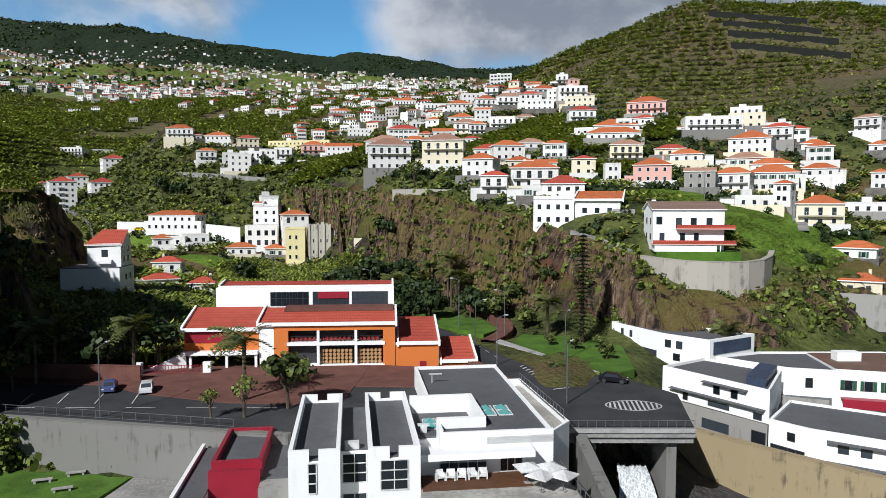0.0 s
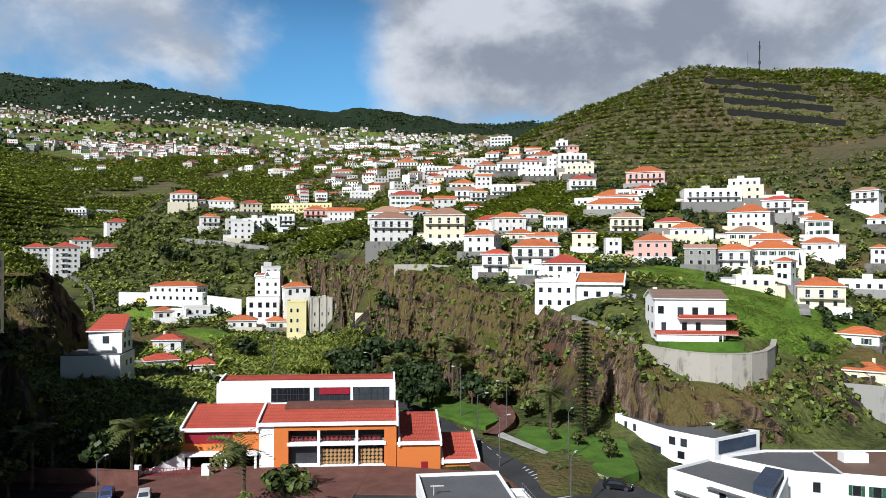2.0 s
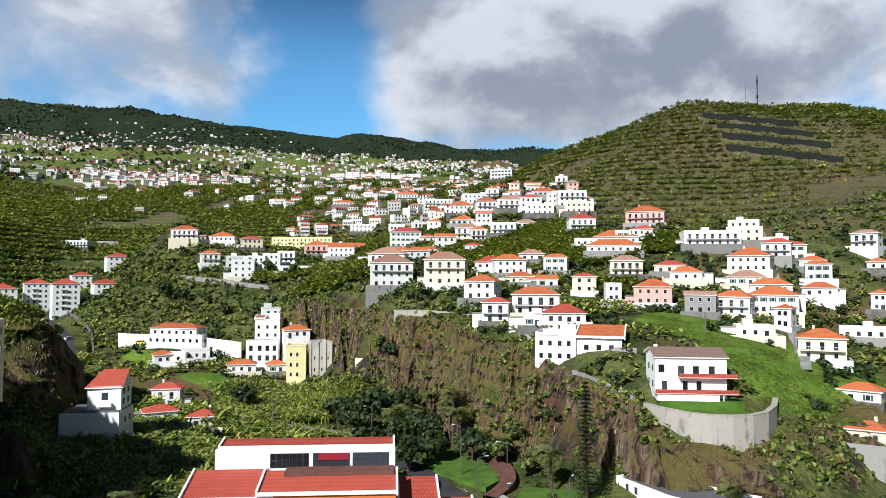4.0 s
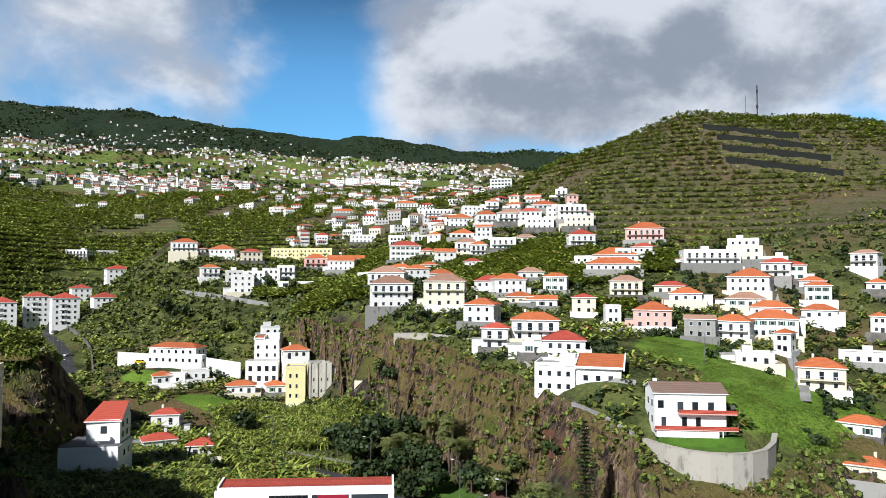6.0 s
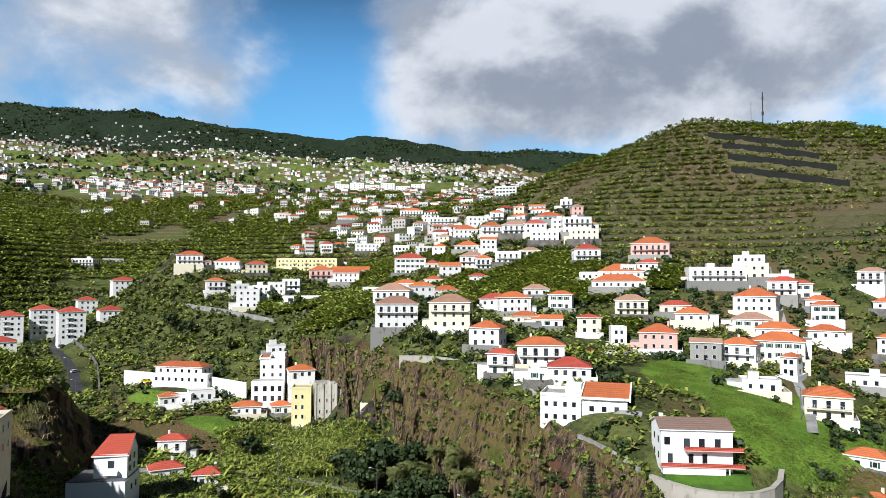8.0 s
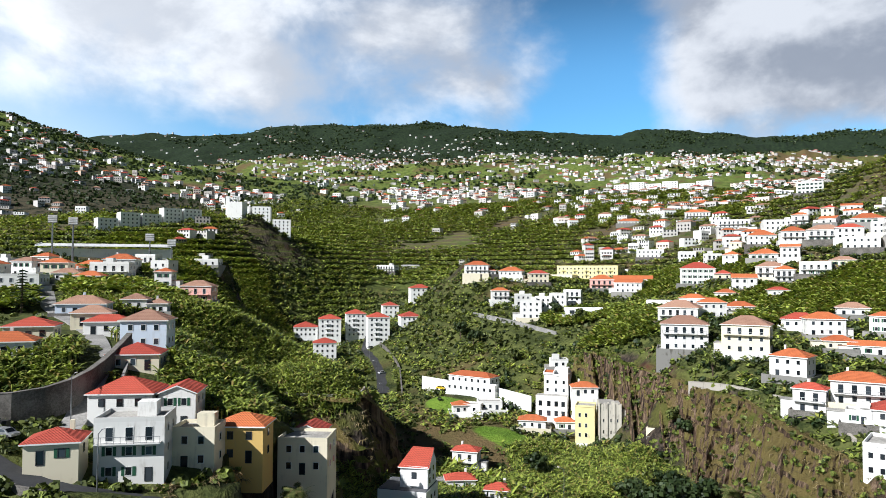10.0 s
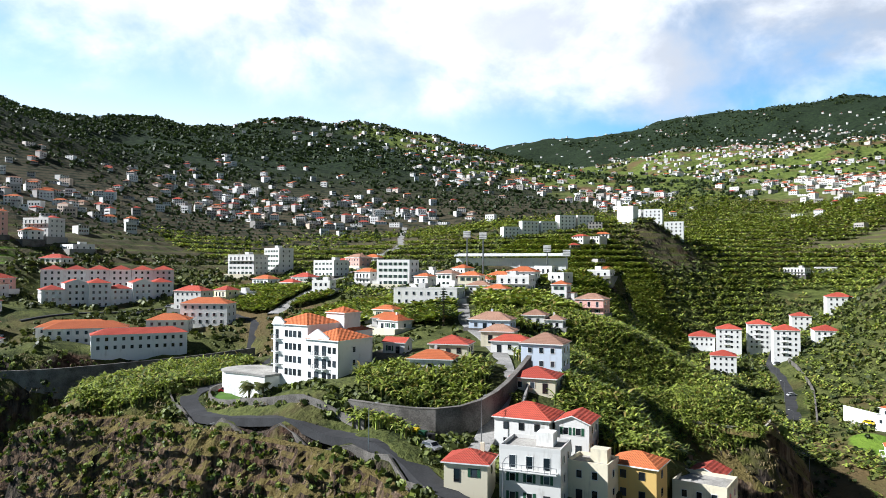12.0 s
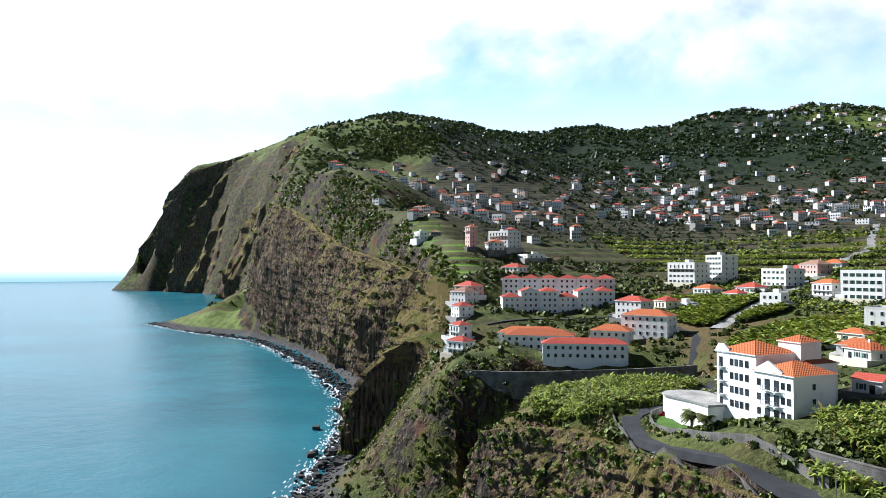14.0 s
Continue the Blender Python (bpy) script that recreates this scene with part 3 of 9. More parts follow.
GREY_WALL = paint("grey_stone_wall", (0.30, 0.29, 0.27), (0.10, 0.09, 0.08), amount=0.6)
PALE_BLUE = paint("pale_blue_plaster", (0.60, 0.68, 0.78), amount=0.2)
ORANGE = paint("orange_render", (0.60, 0.175, 0.04), (0.40, 0.13, 0.04), amount=0.25, vary=0.0)
OLD_WALL = paint("weathered_lime_plaster", (0.52, 0.49, 0.42), (0.10, 0.09, 0.08), amount=0.95)
CONCRETE = plain("grey_concrete", (0.34, 0.33, 0.31), 0.9, grain=0.3, scale=0.8, bump=0.4)
BOARD_CONCRETE = paint("stained_concrete_wall", (0.21, 0.205, 0.19), (0.08, 0.075, 0.06), amount=0.9)
PALE_CONCRETE = paint("pale_stained_concrete", (0.40, 0.37, 0.32), (0.12, 0.105, 0.085), amount=0.85)
TAN_CONCRETE = paint("tan_stained_concrete", (0.34, 0.27, 0.16), (0.09, 0.075, 0.05), amount=0.95)
STONE = plain("dark_stone_masonry", (0.20, 0.185, 0.165), 0.95, grain=0.4, scale=1.2, bump=0.9)
TILE_ORANGE = tiles("orange_clay_tiles", (0.43, 0.115, 0.045), (0.58, 0.17, 0.062))
TILE_RED = tiles("red_clay_tiles", (0.38, 0.065, 0.045), (0.52, 0.095, 0.06))
TILE_OLD = tiles("weathered_clay_tiles", (0.30, 0.17, 0.12), (0.44, 0.26, 0.18))
TILE_BROWN = tiles("brown_roof_tiles", (0.17, 0.115, 0.09), (0.24, 0.165, 0.13))
ROOF_GREY = plain("grey_roof_felt", (0.115, 0.118, 0.125), 0.85, grain=0.15, scale=0.6)
ROOF_PALE = plain("pale_concrete_roof", (0.46, 0.44, 0.40), 0.9, grain=0.3, scale=0.7)
GLASS = material("dark_window_glass", glass_look)
FRAME_WHITE = plain("white_window_frame", (0.75, 0.75, 0.73), 0.5)
FRAME_DARK = plain("dark_window_frame", (0.05, 0.05, 0.055), 0.5)
SHUTTER = plain("green_shutter", (0.03, 0.11, 0.06), 0.5)
WOOD = plain("brown_door_wood", (0.13, 0.06, 0.03), 0.6)
RAIL = plain("grey_metal_rail", (0.30, 0.31, 0.32), 0.4, metal=0.7)
RED_PANEL = plain("dark_red_cladding", (0.30, 0.018, 0.035), 0.45, grain=0.12)
ASPHALT = plain("asphalt", (0.050, 0.051, 0.054), 0.9, grain=0.25, scale=1.0)
PAVING = plain("red_brown_paving", (0.17, 0.075, 0.058), 0.9, grain=0.25, scale=1.5)
LINE = plain("white_road_paint", (0.62, 0.62, 0.60), 0.7)
GRASS = plain("mown_grass", (0.085, 0.175, 0.018), 0.95, grain=0.3, scale=1.2, bump=0.8)
KERB = plain("pale_kerb_stone", (0.42, 0.41, 0.39), 0.85)


# ---- building parts ----
def box_data(x0, y0, z0, x1, y1, z1):
    v = [(x0, y0, z0), (x1, y0, z0), (x1, y1, z0), (x0, y1, z0), (x0, y0, z1), (x1, y0, z1), (x1, y1, z1), (x0, y1, z1)]
    f = [(0, 3, 2, 1), (4, 5, 6, 7), (0, 1, 5, 4), (1, 2, 6, 5), (2, 3, 7, 6), (3, 0, 4, 7)]
    return v, f


def boxes(name, items, mats, parent=None, index=None):
    """One mesh out of several boxes: (x0, y0, z0, x1, y1, z1)."""
    v, f, k = [], [], []
    for i, b in enumerate(items):
        bv, bf = box_data(*b)
        f += [tuple(a + len(v) for a in face) for face in bf]
        v += bv
        k += [index[i] if index else 0] * 6
    return mesh_object(name, v, f, mats, parent, index=k)


def prism(name, outline, z0, z1, mats, parent=None, top=None):
    """An upright block over an outline (anticlockwise from above); the roof face may take a second material."""
    n = len(outline)
    v = [(x, y, z0) for x, y in outline] + [(x, y, z1) for x, y in outline]
    f = [tuple(range(n, 2 * n)), tuple(range(n - 1, -1, -1))] + [(i, (i + 1) % n, n + (i + 1) % n, n + i) for i in range(n)]
    return mesh_object(name, v, f, mats, parent, index=[top or 0] + [0] * (n + 1))


WINDOW_MESHES = {}


def window_mesh(w, h, frame_m, kind="plain"):
    """A window built flat against y = 0, facing -y: reveal, frame, sill, panes set back, maybe shutters."""
    key = (round(w, 2), round(h, 2), frame_m.name, kind)
    if key in WINDOW_MESHES:
        return WINDOW_MESHES[key]
    t, items, idx = 0.09, [], []
    a, b = -w / 2, w / 2
    if kind == "wide":
        n = max(3, int(w / 0.9))
        items += [(a + w * i / n - 0.035, -0.055, t, a + w * i / n + 0.035, -0.03, h - t) for i in range(1, n)]
        idx += [0] * (n - 1)
    items.append((a + t, -0.028, t, b - t, 0.0, h - t))
    idx.append(1)
    if kind == "shutters":
        items += [(a - w * 0.46, -0.06, 0, a - 0.03, 0.0, h), (b + 0.03, -0.06, 0, b + w * 0.46, 0.0, h)]
        idx += [2, 2]
    v, f, k = [], [], []
    for i, q in enumerate(items):
        bv, bf = box_data(*q)
        f += [tuple(c + len(v) for c in face) for face in bf]
        v += bv
        k += [idx[i]] * 6
    # the frame: one ring, a little deeper at the sill
    n = len(v)
    ring = [(a, 0), (b, 0), (b, h), (a, h)]
    inner = [(a + t, t), (b - t, t), (b - t, h - t), (a + t, h - t)]
    for y in (-0.07, 0.0):
        v += [(x, y, z) for x, z in ring] + [(x, y, z) for x, z in inner]
    for i in range(4):
        j = (i + 1) % 4
        f += [(n + i, n + j, n + 4 + j, n + 4 + i), (n + 4 + i, n + 4 + j, n + 12 + j, n + 12 + i), (n + i, n + 8 + i, n + 8 + j, n + j)]
        k += [0, 0, 0]
    ob = mesh_object("window", v, f, [frame_m, GLASS, SHUTTER], None, index=k)
    me = ob.data
    bpy.data.objects.remove(ob)
    WINDOW_MESHES[key] = me
    return me


def place_on(me, name, parent, x, y, z, turn):
    ob = new(name, me)
    ob.parent = parent
    ob.matrix_basis = pose(x, y, z, 0, 0, turn)
    return ob


def face_windows(parent, side, w, d, z, count, ww, wh, frame_m, kind="plain", skip=(), name="window", inset=0.8, out=0.0):
    """A row of windows along one side: 0 front (-y), 1 right, 2 back, 3 left."""
    run = (w if side % 2 == 0 else d) - 2 * inset
    for i in range(count):
        if i in skip:
            continue
        s = -run / 2 + run * (i + 0.5) / count
        x, y = ((s, -d / 2 - out), (w / 2 + out, s), (-s, d / 2 + out), (-w / 2 - out, -s))[side]
        place_on(window_mesh(ww, wh, frame_m, kind), name, parent, x, y, z, (0, 90, 180, 270)[side])


def hip_roof(name, w, d, z, rise, over, mat, parent, ridge=True, edge=WHITE):
    """A hipped roof with thick eaves."""
    x, y = w / 2 + over, d / 2 + over
    if w >= d:
        r = max(0.05, (w - d) / 2) if ridge else 0.05
        a, b = (-r, 0), (r, 0)
    else:
        r = max(0.05, (d - w) / 2) if ridge else 0.05
        a, b = (0, -r), (0, r)
    e = 0.22
    v = [(-x, -y, z), (x, -y, z), (x, y, z), (-x, y, z), (-x, -y, z + e), (x, -y, z + e), (x, y, z + e), (-x, y, z + e), (*a, z + e + rise), (*b, z + e + rise)]
    f = [(0, 3, 2, 1), (0, 1, 5, 4), (1, 2, 6, 5), (2, 3, 7, 6), (3, 0, 4, 7)]
    f += [(4, 5, 9, 8), (5, 6, 9), (6, 7, 8, 9), (7, 4, 8)] if w >= d else [(4, 5, 8), (5, 6, 9, 8), (6, 7, 9), (7, 4, 8, 9)]
    return mesh_object(name, v, f, [mat, edge], parent, index=[1] * 5 + [0] * 4)


def gable_roof(name, w, d, z, rise, over, mat, parent, edge=WHITE, along="x"):
    """A pitched roof of two thick slopes; the ridge runs along x or y."""
    e = 0.20
    if along == "x":
        x, y = w / 2 + over, d / 2 + over
        prof = [(-y, z), (0, z + rise), (y, z), (y, z + e), (0, z + rise + e), (-y, z + e)]
        v = [(-x, a, b) for a, b in prof] + [(x, a, b) for a, b in prof]
    else:
        x, y = w / 2 + over, d / 2 + over
        prof = [(x, z), (0, z + rise), (-x, z), (-x, z + e), (0, z + rise + e), (x, z + e)]
        v = [(a, -y, b) for a, b in prof] + [(a, y, b) for a, b in prof]
    f = [(5, 4, 3, 2, 1, 0), (6, 7, 8, 9, 10, 11)] + [(i, (i + 1) % 6, 6 + (i + 1) % 6, 6 + i) for i in range(6)]
    k = [1, 1, 1, 1, 1, 0, 0, 1]
    return mesh_object(name, v, f, [mat, edge], parent, index=k)


def wall_block(w, d, z0, z1, mat, parent, gable=0.0, along="x", name="wall"):
    """The walls of a house down into the slope, with gable ends when asked for."""
    x, y = w / 2, d / 2
    if not gable:
        return boxes(name, [(-x, -y, z0, x, y, z1)], mat, parent)
    if along == "x":
        prof = [(-y, z0), (y, z0), (y, z1), (0, z1 + gable), (-y, z1)]
        v = [(-x, a, b) for a, b in prof] + [(x, a, b) for a, b in prof]
    else:
        prof = [(-x, z0), (-x, z1), (0, z1 + gable), (x, z1), (x, z0)]
        v = [(a, -y, b) for a, b in prof] + [(a, y, b) for a, b in prof]
    f = [(4, 3, 2, 1, 0), (5, 6, 7, 8, 9)] + [(i, (i + 1) % 5, 5 + (i + 1) % 5, 5 + i) for i in range(5)]
    return mesh_object(name, v, f, mat, parent)


def railing(name, x0, x1, y, z, parent, mat=RAIL, height_=1.0, step=0.9, thick=0.05):
    items = [(x0, y - thick, z + height_ - 0.06, x1, y + thick, z + height_), (x0, y - thick, z + 0.1, x1, y + thick, z + 0.15)]
    n = max(2, int((x1 - x0) / step))
    items += [(x0 + (x1 - x0) * i / n - 0.03, y - 0.03, z, x0 + (x1 - x0) * i / n + 0.03, y + 0.03, z + height_) for i in range(n + 1)]
    return boxes(name, items, mat, parent)


def thing(name, x, y, z, turn, label, category, group=""):
    e = new(name)
    e.matrix_basis = pose(x, y, z, 0, 0, turn)
    return tagged(e, label, category, group)


FOOTPRINTS = []


def base_level(x, y, turn, w, d):
    FOOTPRINTS.append((x, y, math.hypot(w, d) * 0.5 + 0.6))
    c, s = math.cos(radians(turn)), math.sin(radians(turn))
    q = np.array([(a * c - b * s + x, a * s + b * c + y) for a in (-w / 2, w / 2) for b in (-d / 2, d / 2)])
    g = ground(q[:, 0], q[:, 1])
    return float(g.min()), float(g.mean())


WALLS = {"h": HOUSE_WHITE, "g": HOUSE_WHITE, "f": HOUSE_WHITE, "r": HOUSE_WHITE, "p": CREAM, "k": PINK, "y": CREAM, "c": CREAM, "s": GREY_WALL, "o": PALE_BLUE, "d": OCHRE, "m": CLEAN_WHITE}
ROOFS = {"h": TILE_ORANGE, "g": TILE_ORANGE, "r": TILE_RED, "p": TILE_RED, "k": TILE_ORANGE, "y": TILE_ORANGE, "s": TILE_OLD, "o": TILE_OLD, "d": TILE_ORANGE}
COLOUR = {"h": "white plastered", "g": "white plastered", "f": "white flat-roofed", "r": "white plastered", "p": "cream square", "k": "pink plastered", "y": "cream plastered", "c": "cream flat-roofed",
          "s": "grey stone", "o": "pale blue", "d": "ochre plastered", "m": "modern white flat-roofed"}
ROOF_WORD = {"h": "orange tiled hip roof", "g": "orange tiled gable roof", "r": "red tiled roof", "p": "bright red pyramid roof", "k": "orange tiled roof", "y": "orange tiled roof", "s": "weathered tiled gable roof",
             "o": "weathered tiled hip roof", "d": "orange tiled roof"}
rng = random.Random(11)


def house(x, y, turn, w, d, storeys, kind, where_words, group, z=None):
    low, mean = base_level(x, y, turn, w, d)
    mean = mean if z is None else z
    low = max(min(low, mean), mean - 8)
    h = 2.95 * storeys
    roof_words = ROOF_WORD.get(kind, "roof terrace")
    e = thing("house", x, y, mean, turn, f"{COLOUR[kind]} house, {roof_words}, {where_words}", "house", group)
    wall, z0 = WALLS[kind], low - mean - 1.2
    if kind == "h" and rng.random() < 0.2:
        wall = rng.choice([CREAM, CREAM, CREAM, PINK])
        e["label"] = f"{'cream' if wall is CREAM else 'yellow' if wall is YELLOW else 'pink'} house, {roof_words}, {where_words}"
    roof = ROOFS.get(kind, ROOF_PALE)
    if kind == "h":
        roof = rng.choice([TILE_ORANGE, TILE_ORANGE, TILE_RED, TILE_ORANGE, TILE_OLD])
    if kind in "gsr" and kind != "r" or (kind == "r" and rng.random() < 0.4):
        rise, along = min(w, d) * 0.22, "x" if w >= d else "y"
        wall_block(w, d, z0, h, wall, e, rise, along)
        gable_roof("roof", w, d, h - 0.02, rise, 0.35, roof, e, along=along)
    elif kind in "fcm":
        wall_block(w, d, z0, h, wall, e)
        t = 0.22
        boxes("parapet", [(-w / 2, -d / 2, h, w / 2, -d / 2 + t, h + 0.7), (-w / 2, d / 2 - t, h, w / 2, d / 2, h + 0.7),
                          (-w / 2, -d / 2 + t, h, -w / 2 + t, d / 2 - t, h + 0.7), (w / 2 - t, -d / 2 + t, h, w / 2, d / 2 - t, h + 0.7)], wall, e)
        boxes("roof", [(-w / 2 + t, -d / 2 + t, h, w / 2 - t, d / 2 - t, h + 0.12)], ROOF_PALE if kind != "m" else ROOF_GREY, e)
        if kind != "m" and rng.random() < 0.6:
            q = rng.uniform(-w * 0.2, w * 0.2)
            boxes("stair_head", [(q - 1.4, -0.4, h + 0.121, q + 1.4, d * 0.3, h + 2.3)], wall, e)
    else:
        wall_block(w, d, z0, h, wall, e)
        hip_roof("roof", w, d, h, min(w, d) * 0.26, 0.45, roof, e, ridge=kind != "p")
        if rng.random() < 0.4:
            q = rng.uniform(-w * 0.25, w * 0.25)
            boxes("chimney", [(q - 0.3, d * 0.18, h + 0.3, q + 0.3, d * 0.18 + 0.6, h + min(w, d) * 0.26 + 0.9)], wall, e)
    if z is None:
        # a walled terrace in front, and often a low wing with a flat roof
        a, b, c = w / 2 + rng.uniform(0.6, 2.2), d / 2 + 0.5, d / 2 + rng.uniform(1.6, 3.6)
        t, k = 0.2, rng.choice((0.75, 0.9))
        edge = rng.choice([GREY_WALL, STONE, CREAM, BOARD_CONCRETE, HOUSE_WHITE])
        v = []
        for x, y0, y1, zz in ((a, -c, b, z0), (a, -c, b, k), (a - t, -c + t, b - t, k), (a - t, -c + t, b - t, -0.05)):
            v += [(-x, y0, zz), (x, y0, zz), (x, y1, zz), (-x, y1, zz)]
        f = [(4 * j + i, 4 * j + (i + 1) % 4, 4 * j + 4 + (i + 1) % 4, 4 * j + 4 + i) for j in range(3) for i in range(4)]
        mesh_object("terrace", v, f + [(12, 13, 14, 15)], [edge, ROOF_PALE], e, index=[0] * 12 + [1])
        if rng.random() < 0.3:
            q, dd = rng.choice((-1, 1)), d * rng.uniform(0.5, 0.8)
            x0, x1 = sorted((q * w / 2, q * (w / 2 + rng.uniform(2.4, 4.2))))
            wing = boxes("wing", [(x0, -dd / 2, z0, x1, dd / 2, 2.7)], wall, e)
            boxes("flat_roof", [(x0 - (0.2 if q < 0 else 0), -dd / 2 - 0.2, 2.7, x1 + (0.2 if q > 0 else 0), dd / 2 + 0.2, 2.9)], rng.choice([ROOF_PALE, CONCRETE, TILE_OLD]), wing)
    wide = kind == "m"
    fm = FRAME_DARK if wide or rng.random() < 0.25 else FRAME_WHITE
    style = "wide" if wide else "shutters" if rng.random() < 0.22 else "plain"
    nf, ns = max(2, int(w / (4.2 if wide else 2.9))), max(1, int(d / 3.6))
    balcony = storeys >= 2 and w > 7.5 and rng.random() < 0.5 and not wide
    for s in range(storeys):
        z = 0.95 + 2.95 * s
        ww, wh = (2.4, 1.7) if wide else (1.05, 1.35)
        if s == 0:
            dn = rng.randrange(nf)
            face_windows(e, 0, w, d, z, nf, ww, wh, fm, style, skip=(dn,))
            run = w - 1.6
            place_on(window_mesh(1.1, 2.1, FRAME_DARK, "door"), "door", e, -run / 2 + run * (dn + 0.5) / nf, -d / 2, 0.02, 0)
        elif balcony and s == storeys - 1:
            face_windows(e, 0, w, d, 2.95 * s + 0.12, nf, 1.2, 2.1, fm, "door")
        else:
            face_windows(e, 0, w, d, z, nf, ww, wh, fm, style)
        face_windows(e, 1, w, d, z, ns, 1.0, 1.3, fm)
        face_windows(e, 3, w, d, z, ns, 1.0, 1.3, fm)
    if balcony:
        z = 2.95 * (storeys - 1)
        b = boxes("balcony", [(-w * 0.46, -d / 2 - 1.25, z - 0.16, w * 0.46, -d / 2, z)], wall, e)
        railing("railing", -w * 0.46, w * 0.46, -d / 2 - 1.18, z, b, RAIL if rng.random() < 0.5 else FRAME_WHITE)
    return e


# ---- houses of the town, district by district: x, y, turn, width, depth, storeys, kind ----
CLIFF_ROW = [
    (-23.8, 291.6, -6, 15.0, 11.0, 2, 'h'), (0.1, 250.2, -7, 14.4, 10.8, 3, 'h'), (27.0, 212.1, -6, 13.9, 8.5, 2, 'h'), (12.1, 230.2, -21, 10.2, 8.2, 2, 'h'),
    (15.1, 208.9, -14, 7.8, 5.5, 2, 'h'), (25.0, 281.1, 7, 12.4, 8.9, 2, 'h'), (28.3, 269.2, 1, 9.6, 6.9, 1, 'h'), (36.6, 266.8, -7, 11.4, 7.3, 1, 'g'),
    (33.8, 200.5, -9, 11.6, 9.5, 1, 'r'), (24.9, 200.0, -9, 5.7, 5.5, 1, 'f'), (50.6, 257.4, -9, 8.5, 5.5, 2, 'p'),
]
TOWN_MIDDLE = [
    (36.9, 303.8, -2, 10.9, 8.1, 1, 'h'), (44.8, 284.8, -18, 9.4, 5.7, 2, 'h'), (-24.3, 420.6, 11, 14.0, 10.1, 2, 'h'), (-10.2, 396.8, 5, 8.6, 7.0, 1, 'h'),
    (-0.3, 365.0, 3, 11.0, 9.1, 2, 'g'), (17.5, 366.5, -9, 8.7, 7.0, 2, 'h'), (30.6, 368.0, -9, 13.2, 11.0, 2, 'f'), (13.4, 345.1, 6, 8.4, 5.5, 1, 'h'),
    (-20.7, 324.4, -10, 10.7, 7.0, 2, 'h'), (-12.5, 302.2, 13, 10.0, 7.1, 2, 'h'), (-2.3, 317.9, 1, 11.8, 8.0, 1, 'h'), (-37.8, 350.5, 3, 11.6, 8.1, 1, 'f'),
    (-8.2, 353.4, -6, 9.1, 6.8, 1, 'h'), (-26.5, 307.0, 4, 7.5, 6.2, 1, 'h'),
]
TOWN_TOP = [
    (9.3, 438.4, 1, 15.2, 12.6, 2, 'h'), (24.6, 426.5, 4, 13.0, 11.0, 2, 'h'), (39.1, 416.3, -3, 17.3, 11.1, 2, 'h'), (71.5, 400.7, -2, 16.0, 13, 3, 'f'),
    (60.1, 428.9, 1, 16.4, 12.1, 1, 'h'), (49.5, 410.8, -3, 12.8, 8.4, 2, 'h'), (21.3, 465.7, 4, 21.4, 13, 2, 'f'), (49.7, 616.7, -14, 19.1, 11.8, 3, 'f'),
    (66.6, 345.7, -3, 12.7, 10.8, 2, 'h'), (63.6, 314.6, -27, 9.9, 7.9, 1, 'f'), (42.7, 374.7, -12, 10.8, 6.9, 1, 'h'), (10.4, 411.0, -11, 14.2, 11.3, 1, 'h'),
    (-5.2, 478.2, 9, 13.4, 8.2, 1, 'f'), (65.3, 411.8, -9, 11.8, 7.2, 2, 'f'),
]
TOWN_EAST = [
    (69.2, 270.1, -11, 12.0, 8.2, 2, 'h'), (58.1, 244.9, -5, 5.3, 5.5, 2, 'f'), (69.7, 236.1, -19, 12.1, 10.2, 2, 'k'), (85.4, 266.5, -26, 11.1, 6.9, 1, 'h'),
    (81.4, 225.2, -20, 9.3, 5.7, 2, 's'), (92.8, 226.6, -34, 11.0, 7.7, 2, 'h'), (112.5, 243.4, -24, 13.1, 8.4, 2, 'h'), (106.4, 220.8, -42, 5.0, 5.5, 2, 'h'),
    (114.9, 264.6, -32, 14.6, 12.3, 2, 'h'), (87.4, 200.1, -15, 10.2, 7.1, 1, 'f'), (77.9, 307.1, -18, 6.6, 5.5, 2, 'f'), (75.1, 310.3, -12, 19.0, 13, 1, 'h'),
    (88.3, 258.2, -20, 11.1, 8.3, 1, 'h'),
]
TOWN_FAR_EAST = [
    (109.6, 291.8, -10, 22.2, 13, 2, 'f'), (128.6, 302.0, -28, 12.4, 9.7, 2, 'f'), (130.8, 276.6, -36, 10.6, 7.1, 2, 'h'), (136.5, 274.3, -15, 7.1, 5.5, 2, 'h'),
    (134.4, 287.6, -27, 11.0, 6.6, 1, 'f'), (95.7, 335.1, -21, 17.5, 13, 2, 'k'), (88.9, 314.2, -33, 9.5, 7.1, 1, 'h'), (137.8, 260.0, -27, 8.9, 5.5, 2, 'h'),
    (140.0, 268.1, -27, 9.1, 6.6, 1, 'h'), (131.1, 221.3, -28, 13.6, 9.4, 1, 'f'), (99.1, 186.2, -25, 11.1, 8.7, 2, 'y'), (167.1, 278.8, -48, 9.6, 5.9, 2, 'h'),
    (163.0, 265.3, -29, 7.3, 6.1, 1, 'h'), (96.4, 163.7, -41, 8.6, 6.1, 1, 'h'),
]
